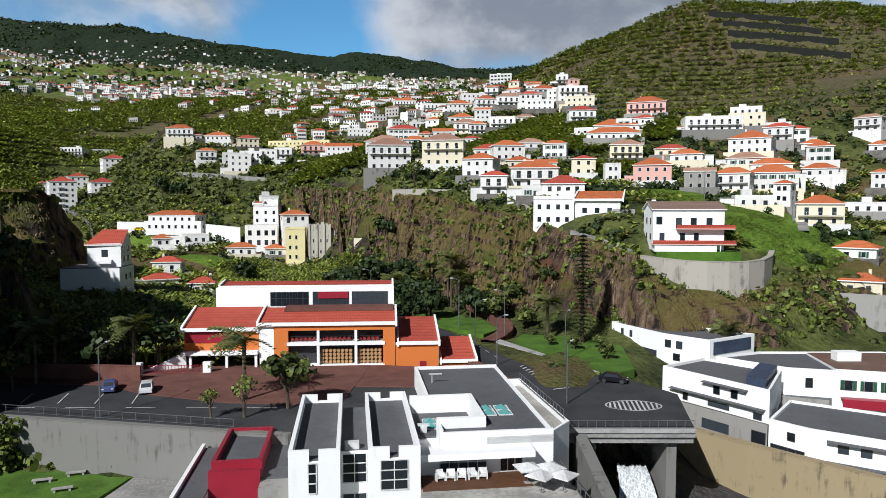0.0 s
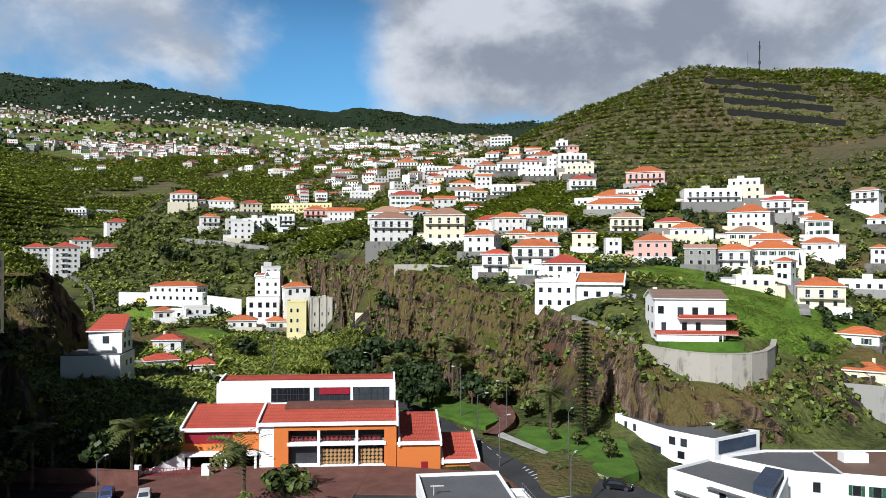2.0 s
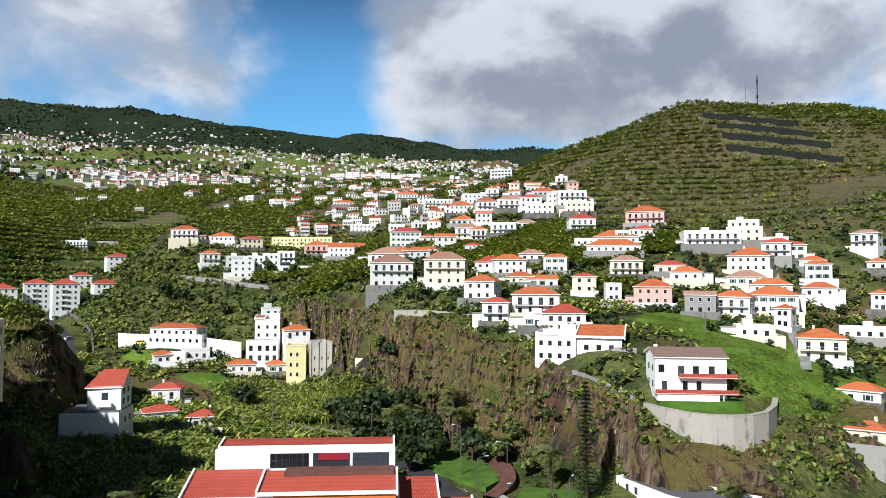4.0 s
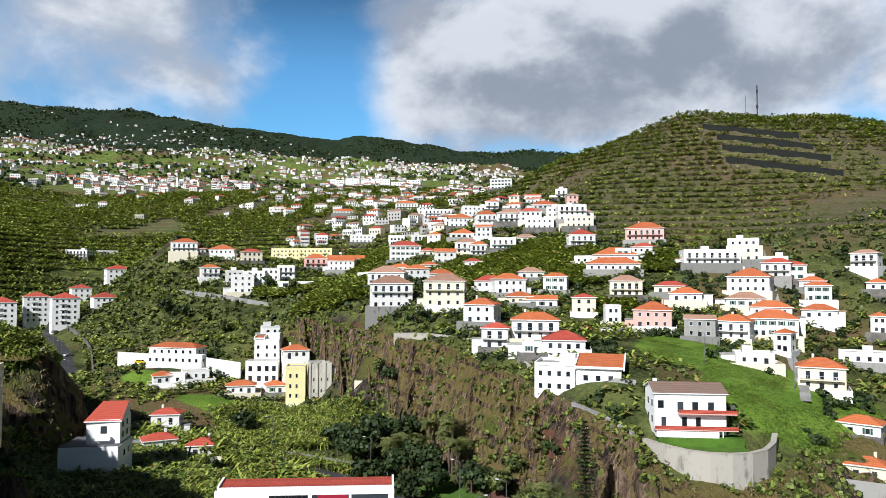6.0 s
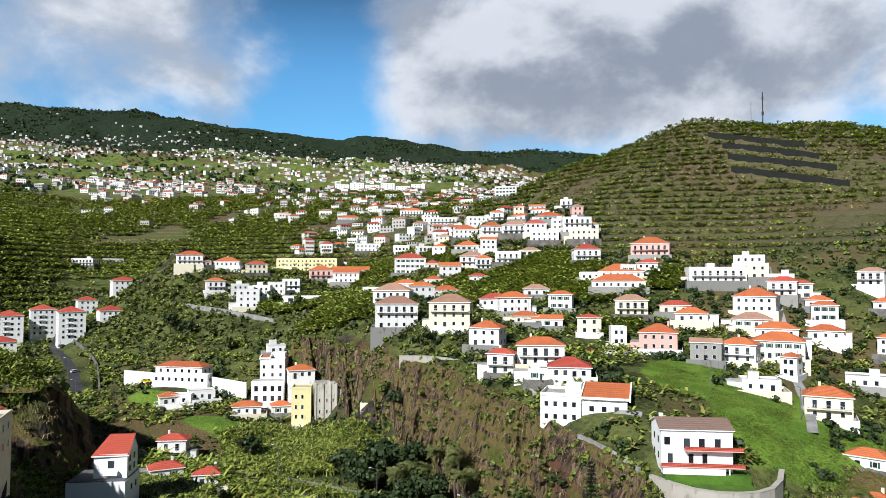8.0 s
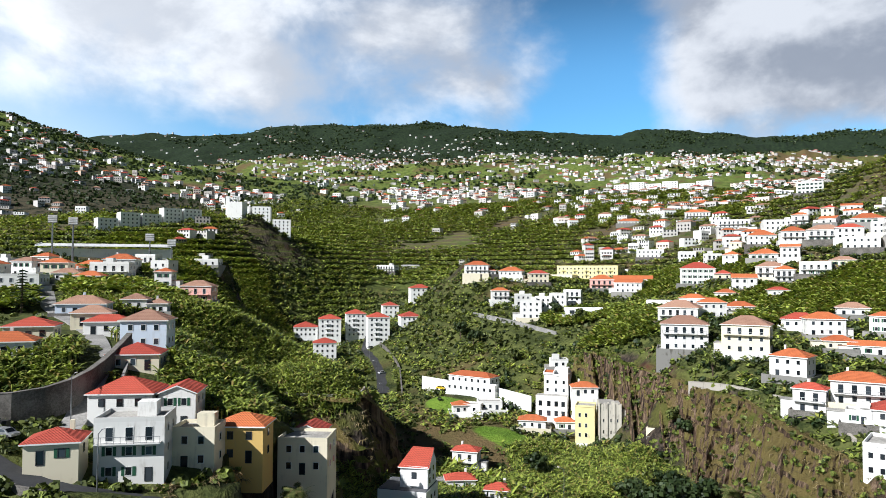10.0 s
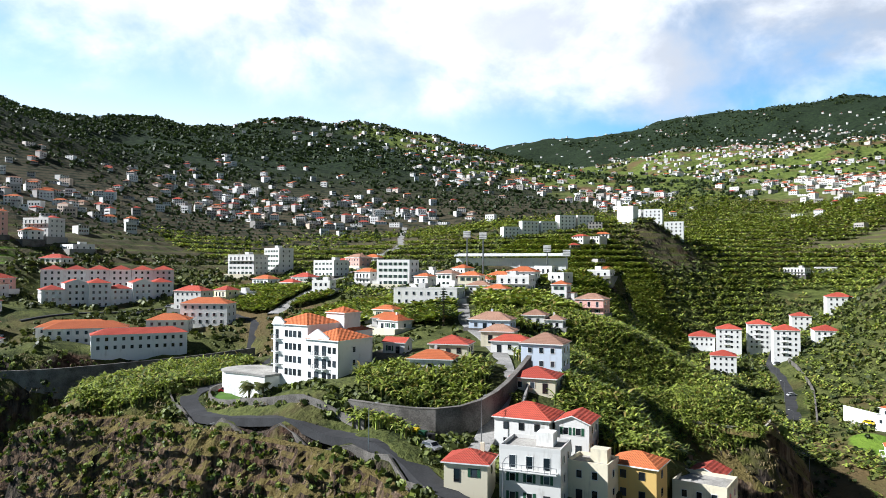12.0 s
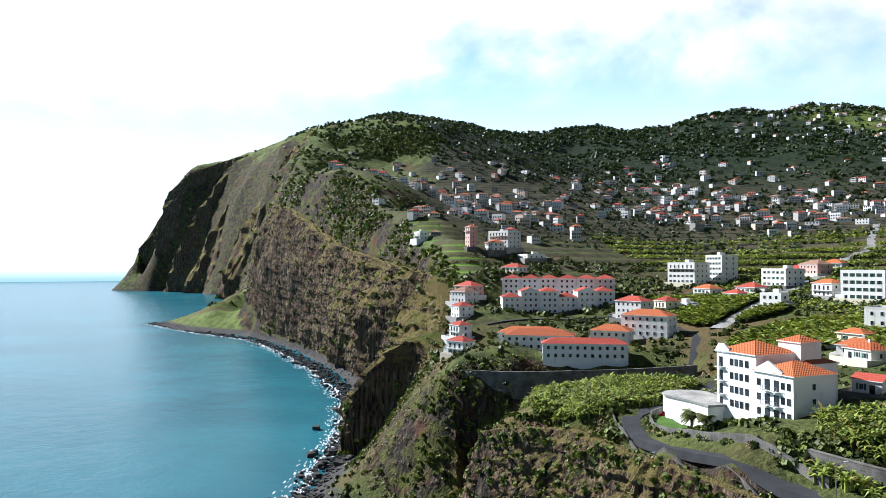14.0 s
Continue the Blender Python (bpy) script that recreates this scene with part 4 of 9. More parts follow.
TERRACE_WEST = [
    (-102.0, 352.7, 16, 11.1, 7.6, 3, 'f'), (-96.8, 359.7, 8, 8.8, 6.0, 3, 'f'), (-91.0, 367.8, 7, 9.0, 6.7, 3, 'f'), (-85.9, 379.7, 4, 9.3, 6.4, 3, 'f'),
    (-73.4, 351.9, 17, 20.7, 12.6, 1, 'm'), (-79.4, 430.7, 9, 14.2, 11.1, 2, 'h'), (-62.0, 421.0, 0, 15.7, 10.3, 2, 'g'), (-129.8, 386.2, 25, 10.0, 6.6, 2, 'h'),
    (-134.4, 423.3, 5, 14.7, 10.4, 1, 'h'), (-113.7, 378.3, 20, 9.3, 5.8, 2, 'f'), (-154.7, 416.3, 12, 15.0, 10.3, 2, 'h'), (-147.5, 416.9, 26, 8.7, 6.2, 1, 'h'),
    (-117.0, 422.0, 23, 12.1, 7.8, 2, 'h'), (-83.3, 520.2, 1, 14.5, 11.1, 1, 'f'),
]
VALLEY = [
    (-56.4, 265.0, 20, 9.5, 6.8, 1, 'h', 34.6), (-24.5, 239.7, -5, 11.3, 7.1, 2, 'c', 23.6), (-73.3, 253.8, 14, 9.8, 6.3, 1, 'h'), (-62.4, 259.3, 20, 7.0, 5.7, 1, 'h'),
    (-98.0, 255.3, 8, 8.4, 5.6, 1, 'f'), (-101.8, 253.7, 28, 6.5, 5.5, 1, 'h'), (-92.6, 261.0, 26, 9.3, 6.4, 1, 'f'), (-81.1, 206.3, 7, 7.9, 5.5, 2, 'r'),
    (-75.6, 186.9, 28, 8.3, 5.5, 1, 'h'), (-63.4, 184.6, 11, 6.8, 5.5, 1, 'r'), (-307.0, 587.1, 6, 17.4, 12.2, 2, 'f'), (-299.0, 619.6, 35, 16.1, 10.3, 1, 'f'),
    (-40.5, 265.4, -9, 8.3, 7.0, 1, 'f', 29.0), (-71.4, 287.0, 22, 7.0, 6.0, 1, 'f'),
]
BRINK = [
    (-94.2, 72.7, 38, 7.2, 6.2, 1, 'p', 52.2), (-87.6, 81.2, 32, 10.0, 8.0, 3, 'f', 48.6), (-101.5, 92.5, 30, 10.5, 9, 2, 'r', 52.9), (-93.8, 97.5, 30, 6.2, 8.0, 2, 'r', 52.7),
    (-112.8, 105.2, 34, 9.6, 7.6, 1, 'p', 60.6), (-120.7, 115.6, 32, 9.4, 8.4, 2, 'o', 63.4), (-140.7, 103.4, 40, 9.4, 7.4, 1, 'p', 65.2), (-133.2, 92.7, 42, 9.8, 6.6, 1, 'h', 63.2),
    (-144.2, 121.6, 38, 8.6, 6.4, 1, 'h', 67.0), (-135.3, 118.2, 36, 9.6, 5.6, 1, 'r', 65.4), (-82.4, 89.1, 24, 6.8, 6.2, 2, 'c', 48.8), (-79.5, 97.0, 22, 7.8, 6.6, 2, 'd', 48.2),
]
BRINK_END = [
    (-75.6, 110.0, 20, 9.0, 8.0, 2, 'c', 43.6), (-79.6, 117.2, 18, 6.0, 6.2, 2, 'r', 43.2), (-165.3, 136.9, 36, 12.4, 8.4, 1, 'o'), (-166.1, 155.4, 34, 7.0, 6.5, 1, 'h'),
    (-160.8, 158.8, 34, 5.5, 5.5, 1, 'h'), (-189.9, 207.8, 24, 11.3, 8.3, 2, 'h'), (-221.5, 153.0, 40, 24.2, 14, 2, 'f'), (-196.1, 119.4, 44, 9.4, 6.6, 1, 'h'),
    (-158.4, 99.0, 36, 6.0, 5.5, 1, 'r'),
]
WEST_CENTRE = [
    (-290.2, 182.0, 31, 17.4, 10.5, 4, 'f'), (-413.8, 153.6, 30, 19.3, 13, 4, 'f'), (-414.5, 173.4, 12, 15.7, 10.5, 5, 'f'), (-368.1, 185.9, 17, 16.5, 12.1, 3, 'f'),
    (-358.3, 165.1, 22, 12.6, 9.0, 1, 'h'), (-309.5, 152.4, 32, 9.8, 5.9, 2, 'f'), (-403.3, 222.8, 9, 15.2, 9.6, 2, 'h'), (-313.3, 178.6, 11, 11.9, 7.4, 2, 'h'),
    (-438.8, 254.6, 36, 12.2, 9.9, 1, 'h'), (-415.4, 218.6, 11, 12.3, 8.9, 1, 'h'), (-374.7, 149.3, 20, 12.5, 8.5, 1, 'h'), (-348.3, 152.6, 20, 9.6, 7.3, 1, 'h'),
    (-213.8, 129.6, 24, 8.3, 5.8, 1, 'h'), (-189.5, 117.5, 12, 8.9, 6.1, 1, 'h'),
]
WEST_ROOFS = [
    (-207.2, 208.5, 26, 6.4, 6, 2, 'h'), (-225.8, 200.4, 30, 14.3, 9, 2, 'f'), (-234.0, 212.4, 30, 12.3, 9, 2, 'h'), (-249.7, 199.6, 32, 12.6, 8, 1, 'h'),
    (-243.0, 190.0, 30, 10, 7, 2, 'h'), (-223.6, 250.9, 24, 10.6, 7.5, 1, 'f'), (-216, 182, 28, 9, 7, 1, 'h'), (-262.0, 222.8, 30, 12.0, 8.1, 1, 'h'),
    (-275.2, 240.8, 30, 12.0, 8.1, 1, 'h'), (-240, 232, 20, 9, 7, 2, 'f'), (-304.6, 339.8, 16, 12.6, 9.8, 1, 'f'), (-316.3, 344.5, 2, 11.7, 8.2, 1, 'h'),
]
CLIFF_SUBURB = [
    (-310.3, 16.0, 46, 9.5, 7.6, 2, 'r'), (-342.0, 17.4, 27, 9.6, 6.9, 2, 'r'), (-369.2, 19.5, 22, 10.1, 8.1, 2, 'r'), (-391.0, 21.8, 38, 11.9, 9.8, 2, 'h'),
    (-398.6, 24.7, 42, 12.9, 9.9, 2, 'h'), (-499.2, 55.4, 39, 19.2, 13, 4, 'f'), (-489.8, 31.4, 21, 7.7, 5.7, 5, 'k'), (-489.0, 47.3, 18, 13.5, 8.6, 2, 'h'),
    (-337.8, 99.3, 36, 14.7, 9.0, 3, 'r'), (-556.3, -4.0, 23, 11.6, 7.3, 2, 'f'), (-447.0, 55.8, 43, 13.9, 9.0, 1, 'h'), (-479.1, 71.1, 17, 16.4, 13, 1, 'f'),
    (-340.2, 115.8, 16, 9.6, 7.8, 2, 'h'), (-342.5, 124.8, 32, 11.1, 9.0, 1, 'f'),
]
TOWN_GAPS = [
    (79.2, 407.2, -11, 13.2, 9.2, 1, 'h'), (-35.6, 640.3, 3, 20.5, 11.0, 2, 'h'), (-6.4, 574.5, 1, 22.9, 11.0, 2, 'f'), (-99.8, 691.5, 8, 22.3, 11.0, 1, 'h'),
    (-23.0, 401.0, 3, 17.6, 11.0, 3, 'h'), (11.8, 376.3, -2, 13.5, 9.4, 2, 'h'), (-64.1, 544.1, 7, 19.6, 11.0, 2, 'f'), (-62.6, 441.5, 8, 23.1, 11.0, 1, 'g'),
    (-18.0, 315.4, 3, 8.8, 6.2, 1, 'h'), (-20.0, 259.1, 4, 15.4, 10.8, 3, 'h'), (18.4, 289.2, -4, 12.7, 8.9, 1, 'h'), (108.9, 234.3, -25, 15.3, 10.7, 2, 'h'),
    (108.3, 253.5, -23, 13.1, 9.2, 1, 'h'),
]
TOWN_ROWS = [
    (124.7, 292.9, -23, 13.9, 9.7, 2, 'c'), (132.7, 249.8, -28, 11.2, 7.9, 1, 'h'), (148.5, 240.9, -32, 5.2, 5.5, 2, 'h'), (71.5, 299.6, -13, 22.0, 11.0, 1, 'h'),
    (89.6, 151.1, -31, 8.4, 5.9, 1, 'h'), (52.9, 394.9, -8, 15.8, 11.0, 2, 'f'), (73.6, 386.7, -11, 15.6, 10.9, 2, 'c'),
]
DISTRICTS = [(CLIFF_ROW, "above the cliff"), (TOWN_MIDDLE, "among banana plots"), (TOWN_TOP, "high up"), (TOWN_EAST, "by a lane"),
             (TOWN_FAR_EAST, "under the hill"), (TERRACE_WEST, "on a terrace"), (VALLEY, "in the valley"), (BRINK, "by the bend"),
             (BRINK_END, "on the brink"), (WEST_CENTRE, "in the west"), (WEST_ROOFS, "in a cluster"), (CLIFF_SUBURB, "near the sea"), (TOWN_GAPS, "between terraces"), (TOWN_ROWS, "above a garden wall")]
for district, words in DISTRICTS:
    for row in district:
        house(*row[:7], words, "houses " + words, *row[7:])


# smaller houses that fill the gaps: centre and half-lengths of each quarter, houses
QUARTERS = [(30, 440, 50, 40, 12, "high above the town"), (-250, 205, 40, 30, 8, "in the western quarter")]
for cx, cy, rx, ry, count, words in QUARTERS:
    made = 0
    for _ in range(count * 30):
        if made == count:
            break
        a, q = rng.uniform(0, 6.2832), math.sqrt(rng.random())
        x, y = cx + rx * q * math.cos(a), cy + ry * q * math.sin(a)
        w, d = rng.uniform(6, 11), rng.uniform(5.5, 8)
        if any((x - fx) ** 2 + (y - fy) ** 2 < (r + 5.2) ** 2 for fx, fy, r in FOOTPRINTS):
            continue
        g4 = ground([x - 4, x + 4, x, x], [y, y, y - 4, y + 4])
        if g4.max() - g4.min() > 5.0 or g4.min() < 20:
            continue
        west = math.degrees(math.atan2(-x, y))
        house(x, y, (west if west < 26 else west * 0.42) + rng.uniform(-20, 14), w, d, rng.choice((1, 2, 2)), rng.choice("hhhhgfrf"), words, "small houses " + words)
        made += 1


# ---- roads, walls and lanes laid on the land ----
def along(pts, step=3.0):
    """Points at even steps along a bent line, with the direction across it."""
    p = np.array(pts, float)
    out = []
    for a, b in zip(p, p[1:]):
        n = max(1, int(np.hypot(*(b - a)[:2]) / step))
        out += [a + (b - a) * i / n for i in range(n)]
    out = np.array(out + [p[-1]])
    if len(out) > 6:
        for _ in range(3):
            out[1:-1] = (out[:-2] + 2 * out[1:-1] + out[2:]) / 4
    t = np.gradient(out[:, :2], axis=0)
    t /= np.hypot(t[:, 0], t[:, 1])[:, None]
    return out, np.stack([-t[:, 1], t[:, 0]], 1)


PATHS = []


def ribbon(name, pts, width, mat, lift, label, category, kind="structure", thick=1.5, parent=None):
    """A paved strip: flat across, following the heights given (or the land), with sides that go into the ground."""
    c, nrm = along(pts)
    PATHS.extend((p[0], p[1], width / 2 + 0.8) for p in c)
    z = c[:, 2] if c.shape[1] > 2 else ground(c[:, 0], c[:, 1])
    if c.shape[1] == 2:
        for _ in range(4):
            z[1:-1] = (z[:-2] + 2 * z[1:-1] + z[2:]) / 4
    l, r = c[:, :2] + nrm * width / 2, c[:, :2] - nrm * width / 2
    n = len(c)
    v = np.concatenate([np.c_[l, z + lift], np.c_[r, z + lift], np.c_[l, z - thick], np.c_[r, z - thick]])
    f = []
    for i in range(n - 1):
        f += [(i, n + i, n + i + 1, i + 1), (2 * n + i, i, i + 1, 2 * n + i + 1), (n + i, 3 * n + i, 3 * n + i + 1, n + i + 1)]
    ob = mesh_object(name, v, f, mat, parent)
    if label:
        tagged(ob, label, category, kind=kind)
    return ob


def wall_line(name, pts, high, thick, mat, label, deep=3.0, cap=True, parent=None):
    """A free-standing or retaining wall along a line: (x, y) on the land or (x, y, foot height)."""
    c, nrm = along(pts, 4.0)
    z = c[:, 2] if c.shape[1] > 2 else ground(c[:, 0], c[:, 1])
    v, f, n = [], [], len(c)
    prof = [(-thick / 2, -deep), (-thick / 2, high), (thick / 2, high), (thick / 2, -deep)]
    if cap:
        prof = [(-thick / 2, -deep), (-thick / 2, high - 0.12), (-thick / 2 - 0.06, high - 0.12), (-thick / 2 - 0.06, high), (thick / 2 + 0.06, high), (thick / 2 + 0.06, high - 0.12), (thick / 2, high - 0.12), (thick / 2, -deep)]
    k = len(prof)
    for i in range(n):
        v += [(c[i, 0] + nrm[i, 0] * a, c[i, 1] + nrm[i, 1] * a, z[i] + b) for a, b in prof]
    for i in range(n - 1):
        f += [(i * k + j, (i + 1) * k + j, (i + 1) * k + j + 1, i * k + j + 1) for j in range(k - 1)]
    f += [tuple(range(k)), tuple(range((n - 1) * k + k - 1, (n - 1) * k - 1, -1))]
    ob = mesh_object(name, v, f, mat, parent)
    if label:
        tagged(ob, label, "wall", kind="structure")
    return ob


PATCHES = []


def flat_patch(name, outline, z, mat, label, category, thick=0.5):
    PATCHES.append(outline)
    ob = prism(name, outline, z - thick, z, mat)
    return tagged(ob, label, category, kind="structure")


flat_patch("road", [(-75, 90.4), (-48, 86.6), (-27, 82.4), (-17, 81.2), (14, 83), (16, 90), (13, 101), (-75, 104)], 15.02, ASPHALT, "wide asphalt street with parking bays", "road", 1.2)
flat_patch("pavement", [(-75, 104.5), (-50, 102.5), (-43, 98), (-30, 93.5), (-14, 92), (-12, 116), (-75, 113)], 15.12, PAVING, "red-brown paved forecourt with pale kerb", "pavement", 1.2)
ribbon("road", [(14, 92, 15.08), (18, 99, 15.06), (12, 113, 15.02), (6, 126, 15.2), (-1, 142, 15.4), (-8, 158, 15.6), (-22, 172, 15.4), (-40, 184, 15.2), (-66, 196, 15.9), (-84, 203, 17.5)], 5.4, ASPHALT, 0.02,
       "asphalt road climbing out of the square", "road")
flat_patch("pavement", [(-13.8, 102.2), (8.5, 101.6), (5, 113), (-12, 116)], 15.09, PAVING, "red-brown paving beside the museum", "pavement", 1.2)
flat_patch("road", [(13.8, 82.4), (30, 82.4), (33, 98), (27.5, 108), (13, 112), (9, 104)], 15.06, ASPHALT, "asphalt junction with a hatched island", "road", 0.9)
flat_patch("lawn", [(26, 108.5), (31, 113), (33.5, 131), (27, 140), (16, 143), (13, 134)], 15.16, GRASS, "sloping green lawn with shrubs", "lawn", 1.5)
flat_patch("lawn", [(-2, 152), (8, 141), (11, 146), (9, 158), (0, 172), (-6, 166)], 15.5, GRASS, "small lawn beside the path", "lawn", 3)
ribbon("pavement", [(26.8, 107.6, 15.05), (12.4, 133, 15.05), (9.5, 139, 15.1)], 1.7, KERB, 0.08, "pale kerbed footway", "pavement")
ribbon("pavement", [(8.5, 136, 15.2), (13, 144, 15.4), (14, 152, 15.8), (11, 164, 16.6), (4, 178, 18)], 3.0, PAVING, 0.12, "red-brown footpath below the cliff", "pavement")
ribbon("pavement", [(11.5, 100, 15.2), (5.5, 116, 15.2), (0, 130, 15.4)], 1.8, PAVING, 0.12, "red-brown footway along the street", "pavement")


def road_marks():
    n = 0
    def strip(x0, y0, x1, y1, w, z=15.075):
        d = Vector((x1 - x0, y1 - y0)).normalized()
        q = Vector((-d.y, d.x)) * w / 2
        ob = mesh_object("road_marking", [(x0 - q.x, y0 - q.y, z), (x1 - q.x, y1 - q.y, z), (x1 + q.x, y1 + q.y, z), (x0 + q.x, y0 + q.y, z)], [(0, 1, 2, 3)], LINE)
        tagged(ob, "white painted road line", "marking", "road lines", "structure")
    c, a, b = Vector((25.3, 92.4)), 3.7, 2.3
    ring = [(c.x + a * math.cos(t), c.y + b * math.sin(t)) for t in np.linspace(0, 6.2832, 25)]
    for p, q in zip(ring, ring[1:]):
        strip(*p, *q, 0.22)
    for i in range(-5, 6):
        x = i * 0.62
        y = b * math.sqrt(max(0, 1 - (x / a) ** 2)) * 0.94
        strip(c.x + x - 0.25, c.y - y, c.x + x + 0.25, c.y + y, 0.26)
    for i in range(12):
        u = i / 11
        x, y = 12.8 + 4.2 * u, 114.5 - 14 * u
        strip(x - 0.9 * u - 0.25, y, x + 1.0 * u + 0.3, y + 1.0, 0.3, 15.085)
    for i in range(5):
        strip(9.4 - 1.3 * i, 120 + 4.6 * i, 8.8 - 1.3 * i, 122.2 + 4.6 * i, 0.16, 15.26 + 0.03 * i)
    for x in (-57, -52, -47, -42):
        strip(x, 93, x - 1.2, 98, 0.16)
    for i in range(9):
        strip(-66 + 8 * i, 91.2, -62 + 8 * i, 91.1, 0.16)


road_marks()

# river channel under the bridge
wall_line("wall_river_west", [(16.5, 90, 1), (16, 76, 1), (15.5, 60, 0.5)], 13.6, 1.2, BOARD_CONCRETE, "stained concrete river wall", 2)
wall_line("wall_river_east", [(28.6, 108, 1), (30.0, 104, 1), (34.4, 104.5, 1), (44.0, 91.5, 1), (49, 86.5, 1), (62, 78, 0)], 8.2, 1.2, TAN_CONCRETE, "stained concrete river wall below white building", 2)


def bridge():
    e = thing("bridge", 22.4, 83.6, 14.2, 0, "concrete road bridge over the river channel", "bridge")
    boxes("deck", [(-7.6, -1.3, -0.1, 7.6, 14, 0.82)], CONCRETE, e)
    boxes("kerb", [(-7.6, -1.5, 0.5, 7.6, -1.0, 1.0)], KERB, e)
    railing("railing", -7.4, 7.4, -1.25, 1.0, e, RAIL, 1.0, 1.0)
    for x in (-4.6, 5.2):
        boxes("pier", [(x - 0.6, 0, -13, x + 0.6, 8, -0.1)], BOARD_CONCRETE, e)
    boxes("beam", [(-7.5, -0.9, -0.9, 7.5, -0.3, -0.1)], CONCRETE, e)


bridge()


def weir():
    """Falling white water below the bridge."""
    def look_(g):
        p = where(g)
        n = g.noise(g.add("ShaderNodeVectorMath", {0: p, 1: (3.0, 3.0, 0.35)}, operation="MULTIPLY").outputs[0], 1.4, 5, 0.65)
        col = g.mix(g.smooth(n, 0.35, 0.62), (0.35, 0.38, 0.38), (0.86, 0.88, 0.88))
        return g.add("ShaderNodeBsdfPrincipled", {"Base Color": col, "Roughness": 0.35}), relief_map(g, n, 0.9, 0.3)
    foam = material("white_water", look_)
    r = random.Random(5)
    v, f, nx, nz = [], [], 22, 14
    for j in range(nz):
        s = j / (nz - 1)
        for i in range(nx):
            u = i / (nx - 1) - 0.5
            v.append((24 + u * (3.6 + 2.0 * s) + r.uniform(-0.08, 0.08), 88.5 - 7.0 * s ** 0.8 + r.uniform(-0.3, 0.3) * s, 8.5 - 7.2 * s ** 1.4 + r.uniform(-0.25, 0.25)))
    for j in range(nz - 1):
        for i in range(nx - 1):
            a = j * nx + i
            f.append((a, a + 1, a + nx + 1, a + nx))
    tagged(mesh_object("waterfall", v, f, foam, smooth=True), "white water falling below the bridge", "waterfall", kind="structure")


weir()

# lower garden and the big retaining wall
wall_line("wall_retaining", [(-66, 89.0, 8.5), (-48, 86.0, 8.5), (-27, 81.8, 8.5), (-18, 80.4, 8.5)], 6.7, 0.9, BOARD_CONCRETE, "tall weathered concrete retaining wall", 2)
flat_patch("lawn", [(-75, 60), (-41, 66), (-38, 83.4), (-48, 85.4), (-75, 88.6)], 8.75, GRASS, "lower lawn in front of the retaining wall", "lawn", 1)
flat_patch("pavement", [(-40.6, 60), (-20, 60), (-20, 80), (-27, 81.2), (-37.6, 83.2)], 8.78, CONCRETE, "pale concrete courtyard", "pavement", 1)
for x, y, a in ((-47.8, 81.7, 20), (-45.0, 84.0, 20), (-44.1, 79.2, 22)):
    e = thing("bench", x, y, 8.75, a, "plain concrete bench on the lawn", "bench", "benches on the lower lawn")
    boxes("seat", [(-1.1, -0.28, 0.36, 1.1, 0.28, 0.48)], KERB, e)
    for s in (-0.8, 0.8):
        boxes("leg", [(s - 0.12, -0.22, -0.02, s + 0.12, 0.22, 0.36)], KERB, e)
e = thing("fence", -46, 87.2, 15.0, -11, "thin metal railing along the street edge", "fence")
railing("rail", -22, 21, 0, 0, e, RAIL, 1.05, 1.8, 0.025)


# ---- the orange museum ----
def shed(name, x0, x1, y0, y1, z0, z1, mat, parent, thick=0.25, trim=CLEAN_WHITE):
    """A sloping roof slab from the low front edge to the high back edge, with a white trim round it."""
    v = [(x0, y0, z0), (x1, y0, z0), (x1, y1, z1), (x0, y1, z1), (x0, y0, z0 - thick), (x1, y0, z0 - thick), (x1, y1, z1 - thick), (x0, y1, z1 - thick)]
    f = [(0, 1, 2, 3), (7, 6, 5, 4), (4, 5, 1, 0), (5, 6, 2, 1), (6, 7, 3, 2), (7, 4, 0, 3)]
    roof = mesh_object(name, v, f, [mat, trim], parent, index=[0, 1, 1, 1, 1, 1])
    t = 0.35
    for a, b in ((x0 - t, x0), (x1, x1 + t)):
        k = [(a, y0 - t, z0 - 0.7), (b, y0 - t, z0 - 0.7), (b, y1, z1 - 0.7), (a, y1, z1 - 0.7), (a, y0 - t, z0 + 0.35), (b, y0 - t, z0 + 0.35), (b, y1, z1 + 0.35), (a, y1, z1 + 0.35)]
        mesh_object("roof_edge", k, [(3, 2, 1, 0), (4, 5, 6, 7), (0, 1, 5, 4), (1, 2, 6, 5), (2, 3, 7, 6), (3, 0, 4, 7)], trim, roof)
    boxes("roof_edge", [(x0, y0 - t, z0 - 0.45, x1, y0, z0 + 0.12)], trim, roof)
    return roof


